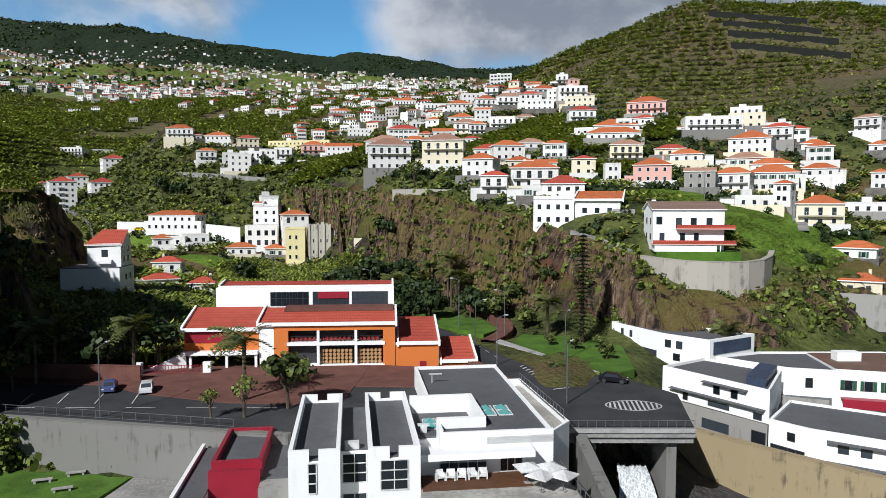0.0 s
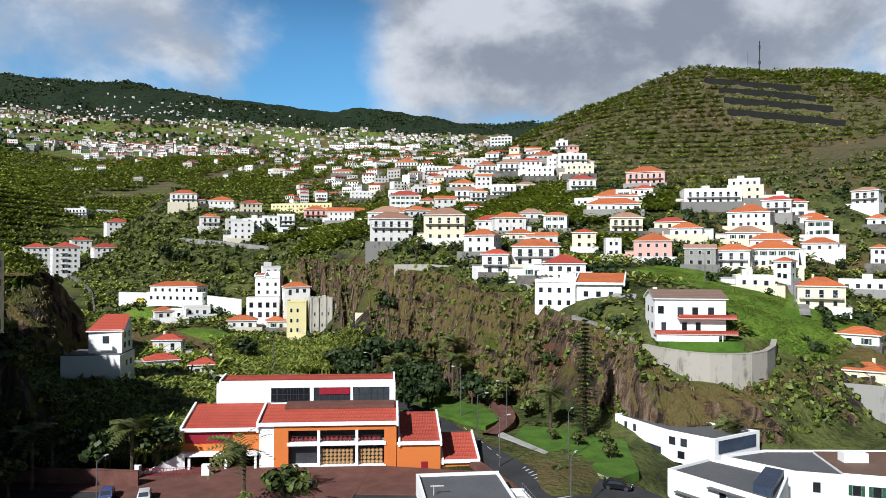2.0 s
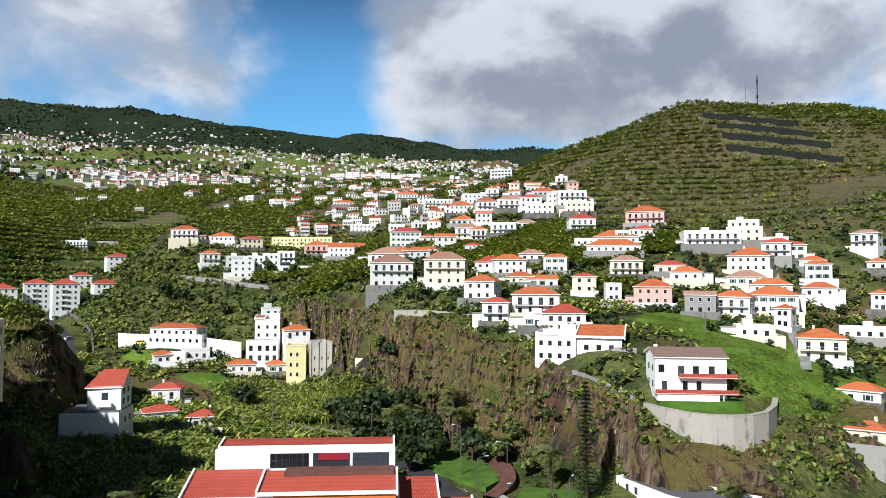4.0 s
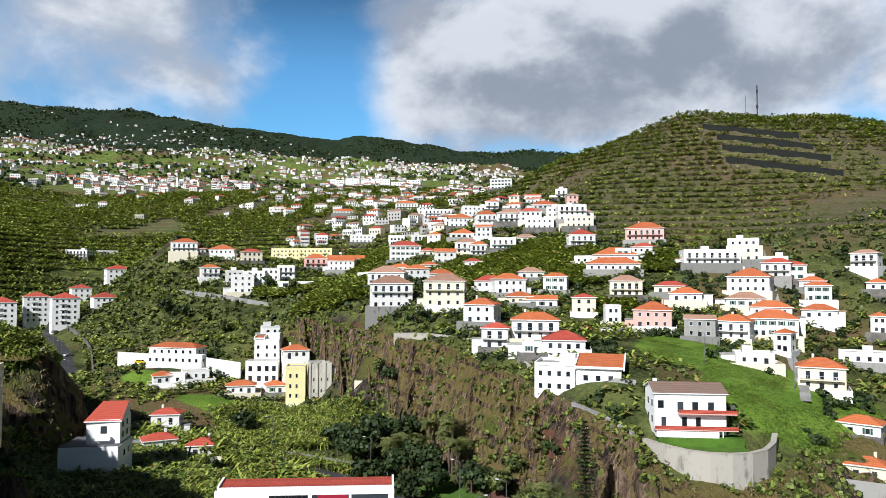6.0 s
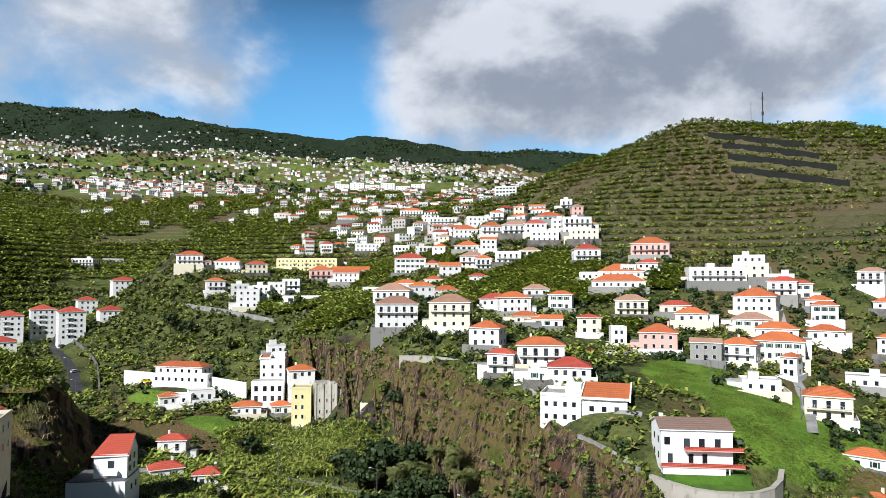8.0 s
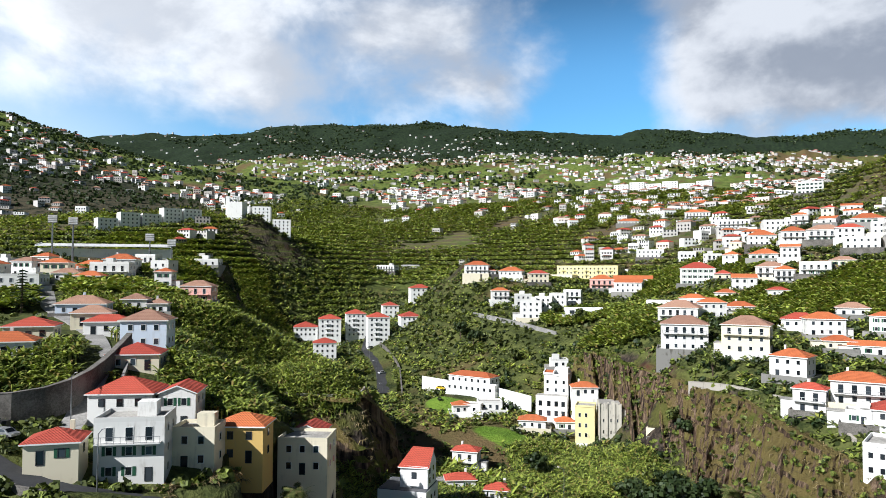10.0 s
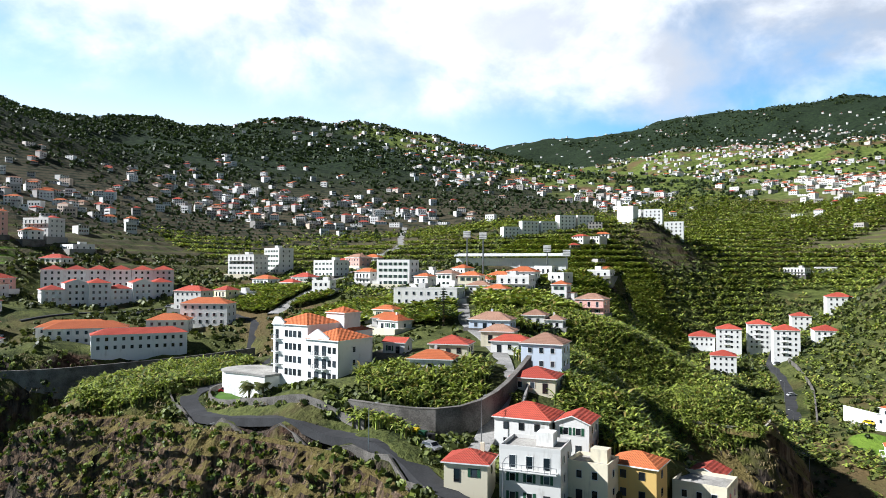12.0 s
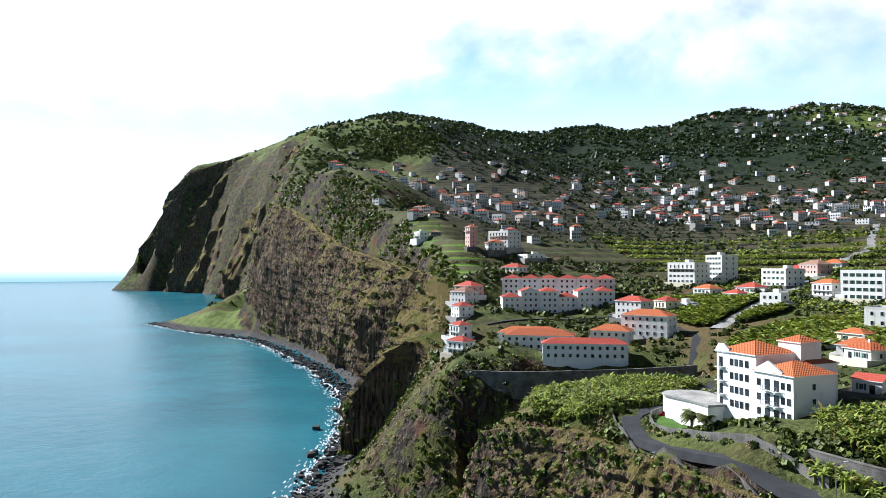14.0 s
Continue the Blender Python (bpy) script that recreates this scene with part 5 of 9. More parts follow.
def museum():
    e = thing("museum", -28.0, 114.5, 14.2, 4.5, "orange museum with red sloping roofs and barrel racks", "building")
    # facade with three storeys of open bays: piers, floors and a back wall leave real openings
    x0, x1, top = 0.0, 19.9, 7.6
    bays, rows_ = (2.3, 7.2, 13.4, 17.9), ((-1.6, 0.6), (1.05, 4.3), (4.95, 6.8))
    items = [(x0, 0, -2, bays[0], 0.9, top), (bays[-1], 0, -2, x1, 0.9, top), (bays[0], 0, rows_[2][1], bays[-1], 0.9, top), (bays[0], 0, -2, bays[-1], 0.9, rows_[0][0]),
             (x0, 3.2, -2, x1, 13, top), (x0, 0.9, -2, 0.5, 3.2, top), (x1 - 0.5, 0.9, -2, x1, 3.2, top), (0.5, 0.9, top - 0.3, x1 - 0.5, 3.2, top)]
    for item in items:
        boxes("wall", [item], ORANGE, e)
    for x in bays[1:3]:
        boxes("pier", [(x - 0.22, -0.12, -2, x + 0.22, 0.7, 6.8)], CLEAN_WHITE, e)
    for z in (0.6, 4.3):
        boxes("floor_band", [(bays[0] - 0.2, -0.16, z, bays[-1] + 0.3, 3.1, z + 0.45 if z < 2 else z + 0.55)], CLEAN_WHITE, e)
    boxes("cornice", [(x0 - 0.3, -0.3, top, x1 + 0.2, 0.9, top + 0.45)], CLEAN_WHITE, e)
    roof = shed("roof", x0 - 2.4, x1, -0.1, 7.6, top + 0.5, top + 2.0, TILE_RED, e)
    boxes("stair_wall", [(-2.4, 0.1, -2, 0.0, 8.0, top + 0.3)], CLEAN_WHITE, e)
    boxes("terrace", [(1.0, 5.2, top + 1.6, 19.6, 9.2, top + 2.2)], PAVING, e)
    # upper white storey
    boxes("upper_storey", [(-11.4, 9.2, 5, 19.8, 10, 12.9), (-11.4, 10, 5, 19.8, 15, 12.6)], CLEAN_WHITE, e)
    shed("roof", -11.0, 19.4, 11.2, 15.4, 12.95, 13.4, TILE_RED, e, 0.1)
    for a, b in ((-2.0, 4.7), (5.4, 11.8), (12.3, 18.7)):
        w = b - a
        f = place_on(window_mesh(round(w, 2), 2.5, FRAME_DARK, "wide"), "window", e, (a + b) / 2, 9.2, 9.6, 0)
        for k in range(1, 6):
            boxes("mullion", [(-w / 2 + w * k / 6 - 0.04, -0.09, 0.05, -w / 2 + w * k / 6 + 0.04, 0, 2.45)], FRAME_DARK, f)
        boxes("transom", [(-w / 2, -0.085, 1.3, w / 2, 0, 1.38)], FRAME_DARK, f)
    boxes("red_panel", [(6.4, 9.02, 10.9, 11.7, 9.09, 12.1)], RED_PANEL, e)
    # left wing over a carport
    boxes("wing_wall", [(-14.6, 0.6, 3.6, -2.5, 9, 7.0)], ORANGE, e)
    boxes("red_band", [(-14.3, 0.48, 4.9, -6.8, 0.6, 6.9)], RED_PANEL, e)
    shed("roof", -14.6, -2.8, 0.2, 8.8, 7.3, 9.6, TILE_RED, e)
    boxes("canopy", [(-14.8, -0.6, 3.0, -2.6, 8, 3.6)], CLEAN_WHITE, e)
    boxes("back_wall", [(-14.6, 8, -2, -2.5, 9, 3.6)], GREY_WALL, e)
    for x in (-13.4, -7.6, -2.9):
        boxes("post", [(x - 0.2, -0.4, -2, x + 0.2, 0.0, 3.0)], CLEAN_WHITE, e)
    mesh_object("ramp_wall", [(-14.2, 0.2, -2), (-20.5, -2.5, -2), (-20.5, -2.5, 0.8), (-14.2, 0.2, 3.5), (-14.4, 0.7, -2), (-20.7, -2.0, -2), (-20.7, -2.0, 0.8), (-14.4, 0.7, 3.5)],
                [(0, 3, 2, 1), (4, 5, 6, 7), (0, 4, 7, 3), (1, 2, 6, 5), (3, 7, 6, 2)], CLEAN_WHITE, e)
    railing("gate", -20, -10.5, -3.2, 0.8, e, RED_PANEL, 1.3, 0.5, 0.06)
    for x in (-20.6, -10.0):
        boxes("gate_post", [(x - 0.6, -3.6, -0.2, x + 0.6, -2.8, 2.6)], CLEAN_WHITE, e)
    # wings stepping down to the street
    for x, w, y, d, z, zr in ((20.2, 7.0, 0.0, 13.0, 4.3, 7.0), (27.4, 6.2, 0.6, 11.5, 1.0, 3.4)):
        boxes("wing_wall", [(x - 0.2, y, -2, x + w, y + d, z)], ORANGE, e)
        shed("roof", x + 0.35, x + w - 0.1, y - 0.1, y + d * 0.92, z + 0.4, zr, TILE_RED, e)
        boxes("wing_cornice", [(x - 0.2, y - 0.12, z - 0.1, x + w + 0.25, y + 0.3, z + 0.3)], CLEAN_WHITE, e)
    boxes("door", [(24.0, -0.06, -1, 25.1, 0.0, 1.4)], RED_PANEL, e)
    # barrels lying in the racks
    def cask(g):
        p = g.add("ShaderNodeTexCoord").outputs["Object"]
        n = g.noise(p, 9, 3)
        return g.add("ShaderNodeBsdfPrincipled", {"Base Color": g.mix(n, (0.30, 0.17, 0.07), (0.46, 0.29, 0.14)), "Roughness": 0.7}), None
    pale, red = material("pale_cask_wood", cask), plain("red_cask_paint", (0.28, 0.03, 0.03), 0.5)
    def barrel_mesh(mat):
        v, f, k = [], [], 12
        prof = [(-0.40, 0.20), (-0.40, 0.26), (-0.18, 0.315), (0.18, 0.315), (0.40, 0.26), (0.40, 0.20)]
        for y, r in prof:
            v += [(r * math.cos(6.2832 * i / k), y, r * math.sin(6.2832 * i / k)) for i in range(k)]
        for j in range(len(prof) - 1):
            f += [(j * k + i, j * k + (i + 1) % k, (j + 1) * k + (i + 1) % k, (j + 1) * k + i) for i in range(k)]
        f += [tuple(range(k))[::-1], tuple(range((len(prof) - 1) * k, len(prof) * k))]
        ob = mesh_object("barrel", v, f, mat)
        me = ob.data
        bpy.data.objects.remove(ob)
        return me
    pm, rm = barrel_mesh(pale), barrel_mesh(red)
    base = e.matrix_basis
    def put_barrel(me, x, z, label, group):
        ob = new("barrel", me)
        ob.matrix_basis = base @ pose(x, 1.0, z)
        tagged(ob, label, "barrel", group)
    for a, b in ((7.5, 13.2), (13.7, 17.8)):
        for r in range(4):
            n = int((b - a) / 0.66)
            for i in range(n):
                put_barrel(pm, a + 0.36 + 0.66 * i, 1.38 + 0.62 * r, "pale wooden wine barrel lying in a rack", "pale barrels in the rack")
    for a, b in ((2.5, 7.0), (7.5, 13.2), (13.7, 17.8)):
        for i in range(int((b - a) / 0.72)):
            put_barrel(rm, a + 0.4 + 0.72 * i, 5.2, "small red barrel on the top gallery", "red barrels on the gallery")
    for a, b in zip(bays, bays[1:]):
        railing("rack_rail", a, b, 0.62, 4.86, e, FRAME_DARK, 0.9, 0.6, 0.03)
        railing("rack_rail", a, b, 0.62, -1.6, e, FRAME_DARK, 2.1, 0.5, 0.03)
        boxes("rack", [(a, 1.5, 1.05, b, 3.1, 4.25)], FRAME_DARK, e)
        boxes("back_panel", [(a, 2.9, -1.6, b, 3.15, 0.58)], FRAME_DARK, e)
        boxes("back_panel", [(a, 2.9, 4.9, b, 3.15, 6.8)], FRAME_DARK, e)


museum()


# ---- the white cultural centre with flat grey roofs ----
def parapet_roof(parent, x0, x1, y0, y1, z, high=0.7, t=0.4, deck=ROOF_GREY, wall=CLEAN_WHITE):
    boxes("roof", [(x0 + t, y0 + t, z - 0.3, x1 - t, y1 - t, z)], deck, parent)
    for b in ((x0, y0, z - 0.3, x1, y0 + t, z + high), (x0, y1 - t, z - 0.3, x1, y1, z + high), (x0, y0 + t, z - 0.3, x0 + t, y1 - t, z + high), (x1 - t, y0 + t, z - 0.3, x1, y1 - t, z + high)):
        boxes("parapet", [b], wall, parent)


def grid_window(parent, x, y, z, w, h, nx, nz, turn=0, frame_m=FRAME_WHITE):
    e = boxes("window", [(-w / 2, -0.02, 0, w / 2, 0.0, h)], GLASS, parent)
    e.matrix_basis = pose(x, y, z, 0, 0, turn)
    items = [(-w / 2 + w * i / nx - 0.05, -0.10, 0, -w / 2 + w * i / nx + 0.05, -0.021, h) for i in range(nx + 1)]
    f = boxes("frame", items, frame_m, e)
    boxes("frame", [(-w / 2, -0.095, h * j / nz - 0.05, w / 2, -0.022, h * j / nz + 0.05) for j in range(nz + 1)], frame_m, e)
    return e


def ring_parapet(parent, outline, z, high, t=0.35, mat=CLEAN_WHITE):
    n = len(outline)
    cx, cy = sum(p[0] for p in outline) / n, sum(p[1] for p in outline) / n
    inner = [(x + (cx - x) * t / max(1, math.dist((x, y), (cx, cy))) * 1.4, y + (cy - y) * t / max(1, math.dist((x, y), (cx, cy))) * 1.4) for x, y in outline]
    v = [(*p, z) for p in outline] + [(*p, z + high) for p in outline] + [(*p, z + high) for p in inner] + [(*p, z) for p in inner]
    f = []
    for i in range(n):
        j = (i + 1) % n
        f += [(i, j, n + j, n + i), (n + i, n + j, 2 * n + j, 2 * n + i), (2 * n + i, 2 * n + j, 3 * n + j, 3 * n + i)]
    mesh_object("parapet", v, f, mat, parent)


def culture_centre():
    e = thing("cultural_centre", -0.4, 72.1, 0, 7.5, "white cultural centre with flat grey roofs", "building")
    glass_green = material("green_skylight_glass", lambda g: (g.add("ShaderNodeBsdfPrincipled", {"Base Color": (0.10, 0.30, 0.28, 1), "Roughness": 0.12}), None))
    # two narrow white wings with deep parapets, notched at the back
    for x0, x1 in ((-15.3, -10.3), (-7.5, -2.4)):
        boxes("wing_wall", [(x0, -3.5, 2, x1, 17.0, 16.8)], CLEAN_WHITE, e)
        boxes("roof", [(x0 + 0.4, -3.1, 16.8, x1 - 0.4, 16.6, 16.95)], ROOF_GREY, e)
        m, t = (x0 + x1) / 2, 0.4
        for q in ((x0, -3.5, 16.8, m - 0.5, -3.1, 18.0), (m + 0.4, -3.5, 16.8, x1, -3.1, 18.0), (x0, -3.1, 16.8, x0 + t, 16.6, 18.0), (x1 - t, -3.1, 16.8, x1, 16.6, 18.0),
                  (x0, 16.6, 16.8, m - 0.6, 17.0, 18.0), (m + 0.6, 16.6, 16.8, x1, 17.0, 18.0), (m - 0.6, 16.6, 16.8, m + 0.6, 17.0, 17.2)):
            boxes("parapet", [q], CLEAN_WHITE, e)
    boxes("link_wall", [(-10.3, -1.2, 2, -7.5, 16.0, 16.2)], CLEAN_WHITE, e)
    boxes("link_roof", [(-10.3, -1.0, 16.2, -7.5, 16.0, 16.4)], ROOF_GREY, e)
    boxes("link_parapet", [(-10.3, -1.2, 16.2, -7.5, -0.9, 16.9)], CLEAN_WHITE, e)
    boxes("air_conditioner", [(-9.9, 0.8, 16.4, -8.4, 1.7, 17.1)], FRAME_WHITE, e)
    for x, y, w, nx in ((-8.9, -1.2, 2.4, 2), (-5.0, -3.5, 2.7, 2), (-13.0, -3.5, 0.8, 1)):
        for z in (13.7, 9.6, 5.5):
            grid_window(e, x, y, z, w, 3.0, nx, 3)
    # main hall: its roof wraps round a sunk court with skylights
    for q in ((0, 12, 2, 12.2, 30.3, 17.4), (5.0, 0, 2, 12.2, 12, 17.4), (0, 0.4, 16.6, 5.0, 3.0, 17.4), (-2.4, 3.0, 2, 5.0, 12, 16.4)):
        boxes("wall", [q], CLEAN_WHITE, e)
    for q in ((0.4, 12.3, 17.4, 11.8, 29.9, 17.6), (5.4, 0.6, 17.4, 11.8, 12.3, 17.6), (0.4, 0.8, 17.4, 5.4, 2.6, 17.6), (-2.4, 3.3, 16.4, 4.7, 11.8, 16.6), (-2.4, 12.0, 15.8, -0.2, 22.0, 16.0)):
        boxes("roof", [q], ROOF_GREY, e)
    for q in ((0, 29.9, 17.4, 12.2, 30.3, 18.0), (0, 12.4, 17.4, 0.4, 29.9, 18.0), (11.8, 0.4, 17.4, 12.2, 29.9, 17.85), (0, 0, 16.6, 12.2, 0.4, 18.0), (0, 0.4, 17.4, 0.4, 2.6, 18.2),
              (-2.2, 11.9, 16.4, 5.4, 12.4, 18.7), (4.9, 3.3, 16.4, 5.4, 11.9, 18.7), (0, 2.7, 16.4, 5.4, 3.3, 18.7)):
        boxes("parapet", [q], CLEAN_WHITE, e)
    boxes("link_wall", [(-2.4, 12.4, 2, -0.2, 22.0, 15.8)], CLEAN_WHITE, e)
    boxes("flue", [(-1.6, 4.6, 16.6, -0.9, 5.3, 17.3), (-1.9, 4.7, 17.3, -0.6, 5.2, 17.5)], FRAME_WHITE, e)
    for gx, gy, gz in ((-0.2, 6.4, 16.62), (6.6, 7.4, 17.62)):
        for i in range(2):
            for j in range(2):
                x, y = gx + 1.9 * i, gy + 2.0 * j
                v = [(x - 0.75, y - 0.8, gz), (x + 0.75, y - 0.8, gz), (x + 0.75, y + 0.8, gz), (x - 0.75, y + 0.8, gz), (x, y, gz + 0.5)]
                k = mesh_object("skylight", v, [(0, 1, 4), (1, 2, 4), (2, 3, 4), (3, 0, 4)], glass_green, e)
                boxes("frame", [(x - 0.83, y - 0.88, gz - 0.02, x + 0.83, y - 0.8, gz + 0.1), (x - 0.83, y + 0.8, gz - 0.02, x + 0.83, y + 0.88, gz + 0.1),
                                (x - 0.83, y - 0.8, gz - 0.02, x - 0.75, y + 0.8, gz + 0.1), (x + 0.75, y - 0.8, gz - 0.02, x + 0.83, y + 0.8, gz + 0.1)], FRAME_WHITE, k)
    boxes("mast", [(1.6, 22, 17.6, 1.7, 22.1, 19.0), (1.2, 21.9, 18.8, 3.0, 22.0, 18.95)], FRAME_WHITE, e)
    boxes("canopy", [(-2.4, -2.4, 15.9, 9.6, 0.0, 16.6)], CLEAN_WHITE, e)
    boxes("hall_front", [(-2.4, 0.3, 2, 0.0, 3.0, 15.9), (0.0, 0.3, 2, 5.0, 3.0, 16.6)], CLEAN_WHITE, e)
    grid_window(e, 3.0, 0.29, 13.65, 6.0, 2.2, 6, 2)
    grid_window(e, 7.6, -0.01, 13.65, 2.4, 2.2, 3, 1)
    boxes("terrace", [(-2.4, -14, 12.9, 13.0, 0.0, 13.5)], ROOF_PALE, e)
    boxes("deck", [(-2.2, -4.0, 13.5, 9.0, -0.1, 13.58)], WOOD, e)
    # lower block with a roof terrace towards the street
    o = [(12.3, 1.5), (15.6, 5.2), (14.6, 25), (12.3, 25)]
    prism("side_wall", o, 2, 16.2, [CLEAN_WHITE, ROOF_PALE], e, 1)
    ring_parapet(e, o, 16.2, 0.9, 0.3)
    r = railing("railing", -9, 9, 0, 0, e, RAIL, 1.1, 1.2)
    r.matrix_basis = pose(14.7, 15, 17.1, 0, 0, 93)
    g = railing("glass_rail", -7, 7, 0, 0, e, RAIL, 1.1, 1.4)
    g.matrix_basis = pose(12.9, -7, 13.5, 0, 0, 90)
    # dark red tower with a sunk grey roof, and lower wings beside it
    boxes("red_tower", [(-23.5, -0.2, 2, -18.4, 12.6, 14.7)], RED_PANEL, e)
    parapet_roof(e, -23.5, -18.4, 1.6, 12.6, 14.75, 0.75, 0.4, ROOF_GREY, RED_PANEL)
    boxes("red_ledge", [(-23.5, -0.2, 14.7, -18.4, 0.4, 15.1)], RED_PANEL, e)
    boxes("low_wing", [(-26.6, -3.0, 2, -23.5, 12.4, 13.2)], CLEAN_WHITE, e)
    boxes("low_roof", [(-26.2, -2.6, 13.2, -23.5, 12.0, 13.4)], ROOF_GREY, e)
    boxes("low_parapet", [(-26.6, -3.0, 13.2, -26.2, 12.4, 13.8)], CLEAN_WHITE, e)
    boxes("court_wall", [(-18.4, -2.0, 2, -15.3, 13.0, 13.8)], GREY_WALL, e)
    boxes("court_roof", [(-18.4, 0.5, 13.8, -15.3, 13.0, 13.95)], ROOF_GREY, e)
    base = e.matrix_basis
    def set_on(name, x, y, z, turn, *tags):
        c = thing(name, 0, 0, 0, 0, *tags)
        c.matrix_basis = base @ pose(x, y, z, 0, 0, turn)
        return c
    for i in range(5):
        c = set_on("armchair", -0.2 + 1.12 * i, -1.4, 13.58, rng.uniform(-14, 14), "white moulded terrace armchair", "armchair", "armchairs on the terrace")
        boxes("seat", [(-0.40, -0.40, 0.28, 0.40, 0.36, 0.44)], FRAME_WHITE, c)
        boxes("backrest", [(-0.44, 0.30, 0.3, 0.44, 0.46, 1.0)], FRAME_WHITE, c)
        for k in (-1, 1):
            boxes("armrest", [(k * 0.44 - 0.06, -0.40, 0.0, k * 0.44 + 0.06, 0.3, 0.70)], FRAME_WHITE, c)
    for x, y in ((8.6, -3.2), (10.9, -3.4), (9.4, -5.4), (11.6, -5.6)):
        c = set_on("parasol", x, y, 13.5, rng.uniform(0, 60), "white square parasol on the terrace", "parasol", "parasols on the terrace")
        boxes("pole", [(-0.03, -0.03, 0, 0.03, 0.03, 1.9)], RAIL, c)
        v = [(-1.2, -1.2, 1.7), (1.2, -1.2, 1.7), (1.2, 1.2, 1.7), (-1.2, 1.2, 1.7), (0, 0, 2.2), (-1.2, -1.2, 1.6), (1.2, -1.2, 1.6), (1.2, 1.2, 1.6), (-1.2, 1.2, 1.6)]
        mesh_object("canopy", v, [(0, 1, 4), (1, 2, 4), (2, 3, 4), (3, 0, 4), (5, 6, 1, 0), (6, 7, 2, 1), (7, 8, 3, 2), (8, 5, 0, 3)], FRAME_WHITE, c)
        boxes("base", [(-0.35, -0.35, 0, 0.35, 0.35, 0.09)], CONCRETE, c)


culture_centre()


# ---- white angular complex beyond the river ----
def facade_row(parent, p, q, z, count, w, h, frame_m=FRAME_DARK, kind="plain", start=0.0, end=1.0, name="window"):
    """Windows along the wall that runs from p to q (outside on the right hand)."""
    d = Vector((q[0] - p[0], q[1] - p[1]))
    turn = math.degrees(math.atan2(d.y, d.x))
    for i in range(count):
        s = start + (end - start) * (i + 0.5) / count
        place_on(window_mesh(w, h, frame_m, kind), name, parent, p[0] + d.x * s, p[1] + d.y * s, z, turn)


def awning(parent, p, q, z, s0, s1, deep=0.9):
    d = Vector((q[0] - p[0], q[1] - p[1]))
    turn, run = math.degrees(math.atan2(d.y, d.x)), d.length * (s1 - s0)
    a = boxes("sunshade", [(0, -deep, 0, run, 0, 0.12)], ROOF_GREY, parent)
    a.matrix_basis = pose(p[0] + d.x * s0, p[1] + d.y * s0, z, 0, 0, turn)


def right_complex():
    blue = plain("dark_blue_cladding", (0.055, 0.075, 0.12), 0.5)
    e = thing("office_building", 0, 0, 0, 0, "white angular office with grey base and flat roof", "building", "white offices by the river")
    o = [(33.6, 139.6), (39.6, 126.8), (46.0, 120.4), (56.4, 126.6), (54.6, 127.6), (39.4, 142.8)]
    prism("base", [(34.6, 138.6), (40.2, 127.6), (46.4, 121.6), (55.4, 127.0), (39.6, 141.4)], 8, 13.0, GREY_WALL, e)
    prism("wall", o, 13.0, 18.0, [CLEAN_WHITE, ROOF_GREY], e, 1)
    ring_parapet(e, o, 18.0, 0.4)
    boxes("blue_wall", [(0.9, -0.14, -2.7, 11.0, -0.02, -0.5)], blue, e).matrix_basis = pose(46.0, 120.4, 18.4, 0, 0, 31)
    facade_row(e, o[0], o[1], 16.3, 2, 0.75, 1.3, start=0.14, end=0.5)
    facade_row(e, o[0], o[1], 13.9, 1, 0.7, 1.4, start=0.22, end=0.42)
    facade_row(e, o[0], o[1], 13.7, 1, 5.2, 1.3, kind="wide", start=0.48, end=0.98)
    facade_row(e, o[1], o[2], 16.0, 2, 1.2, 1.4, start=0.02, end=0.5)
    facade_row(e, o[1], o[2], 13.8, 1, 1.3, 1.3, start=0.2, end=0.45)
    e = thing("office_building", 0, 0, 0, 0, "white office with sunshades above a grey base", "building", "white offices by the river")
    o = [(35.4, 112.4), (45.8, 97.4), (53.0, 109.0), (44.2, 118.4)]
    prism("base", [(35.7, 112.4), (45.8, 97.8), (52.6, 109.0), (44.2, 118.0)], 2, 10.9, GREY_WALL, e)
    prism("wall", o, 10.9, 15.4, [CLEAN_WHITE, ROOF_GREY], e, 1)
    ring_parapet(e, o, 15.4, 0.4)
    prism("roof_hatch", [(44.6, 102.4), (46.4, 100.0), (52.2, 108.8), (50.2, 110.6)], 15.4, 16.7, blue, e)
    facade_row(e, o[0], o[1], 13.3, 2, 1.1, 1.3, start=0.46, end=0.78)
    awning(e, o[0], o[1], 14.9, 0.42, 0.82)
    awning(e, o[0], o[1], 12.7, 0.10, 0.97)
    facade_row(e, o[0], o[1], 11.2, 1, 0.9, 1.2, start=0.16, end=0.32)
    facade_row(e, o[0], o[1], 11.3, 1, 3.6, 0.8, kind="wide", start=0.42, end=0.7)
    facade_row(e, o[0], o[1], 11.1, 1, 1.3, 1.0, start=0.84, end=0.97)
    facade_row(e, (35.7, 112.4), (45.8, 97.8), 7.6, 1, 4.6, 1.5, kind="wide", start=0.36, end=0.7)
    facade_row(e, (35.7, 112.4), (45.8, 97.8), 7.4, 1, 2.2, 2.0, start=0.86, end=0.99)
    facade_row(e, (35.7, 112.4), (45.8, 97.8), 4.4, 1, 1.4, 2.2, start=0.3, end=0.5)
    e = thing("office_building", 0, 0, 0, 0, "long white office with glazed stairwell beside the river", "building", "white offices by the river")
    o = [(45.4, 96.6), (48.6, 92.4), (61.0, 84.2), (69.0, 95.6), (53.0, 106.2)]
    prism("base", [(45.9, 96.6), (48.9, 92.9), (61.0, 84.8), (68.4, 95.6), (53.0, 105.6)], 1, 5.8, GREY_WALL, e)
    prism("wall", o, 5.8, 11.6, [CLEAN_WHITE, ROOF_GREY], e, 1)
    ring_parapet(e, o, 11.6, 0.35)
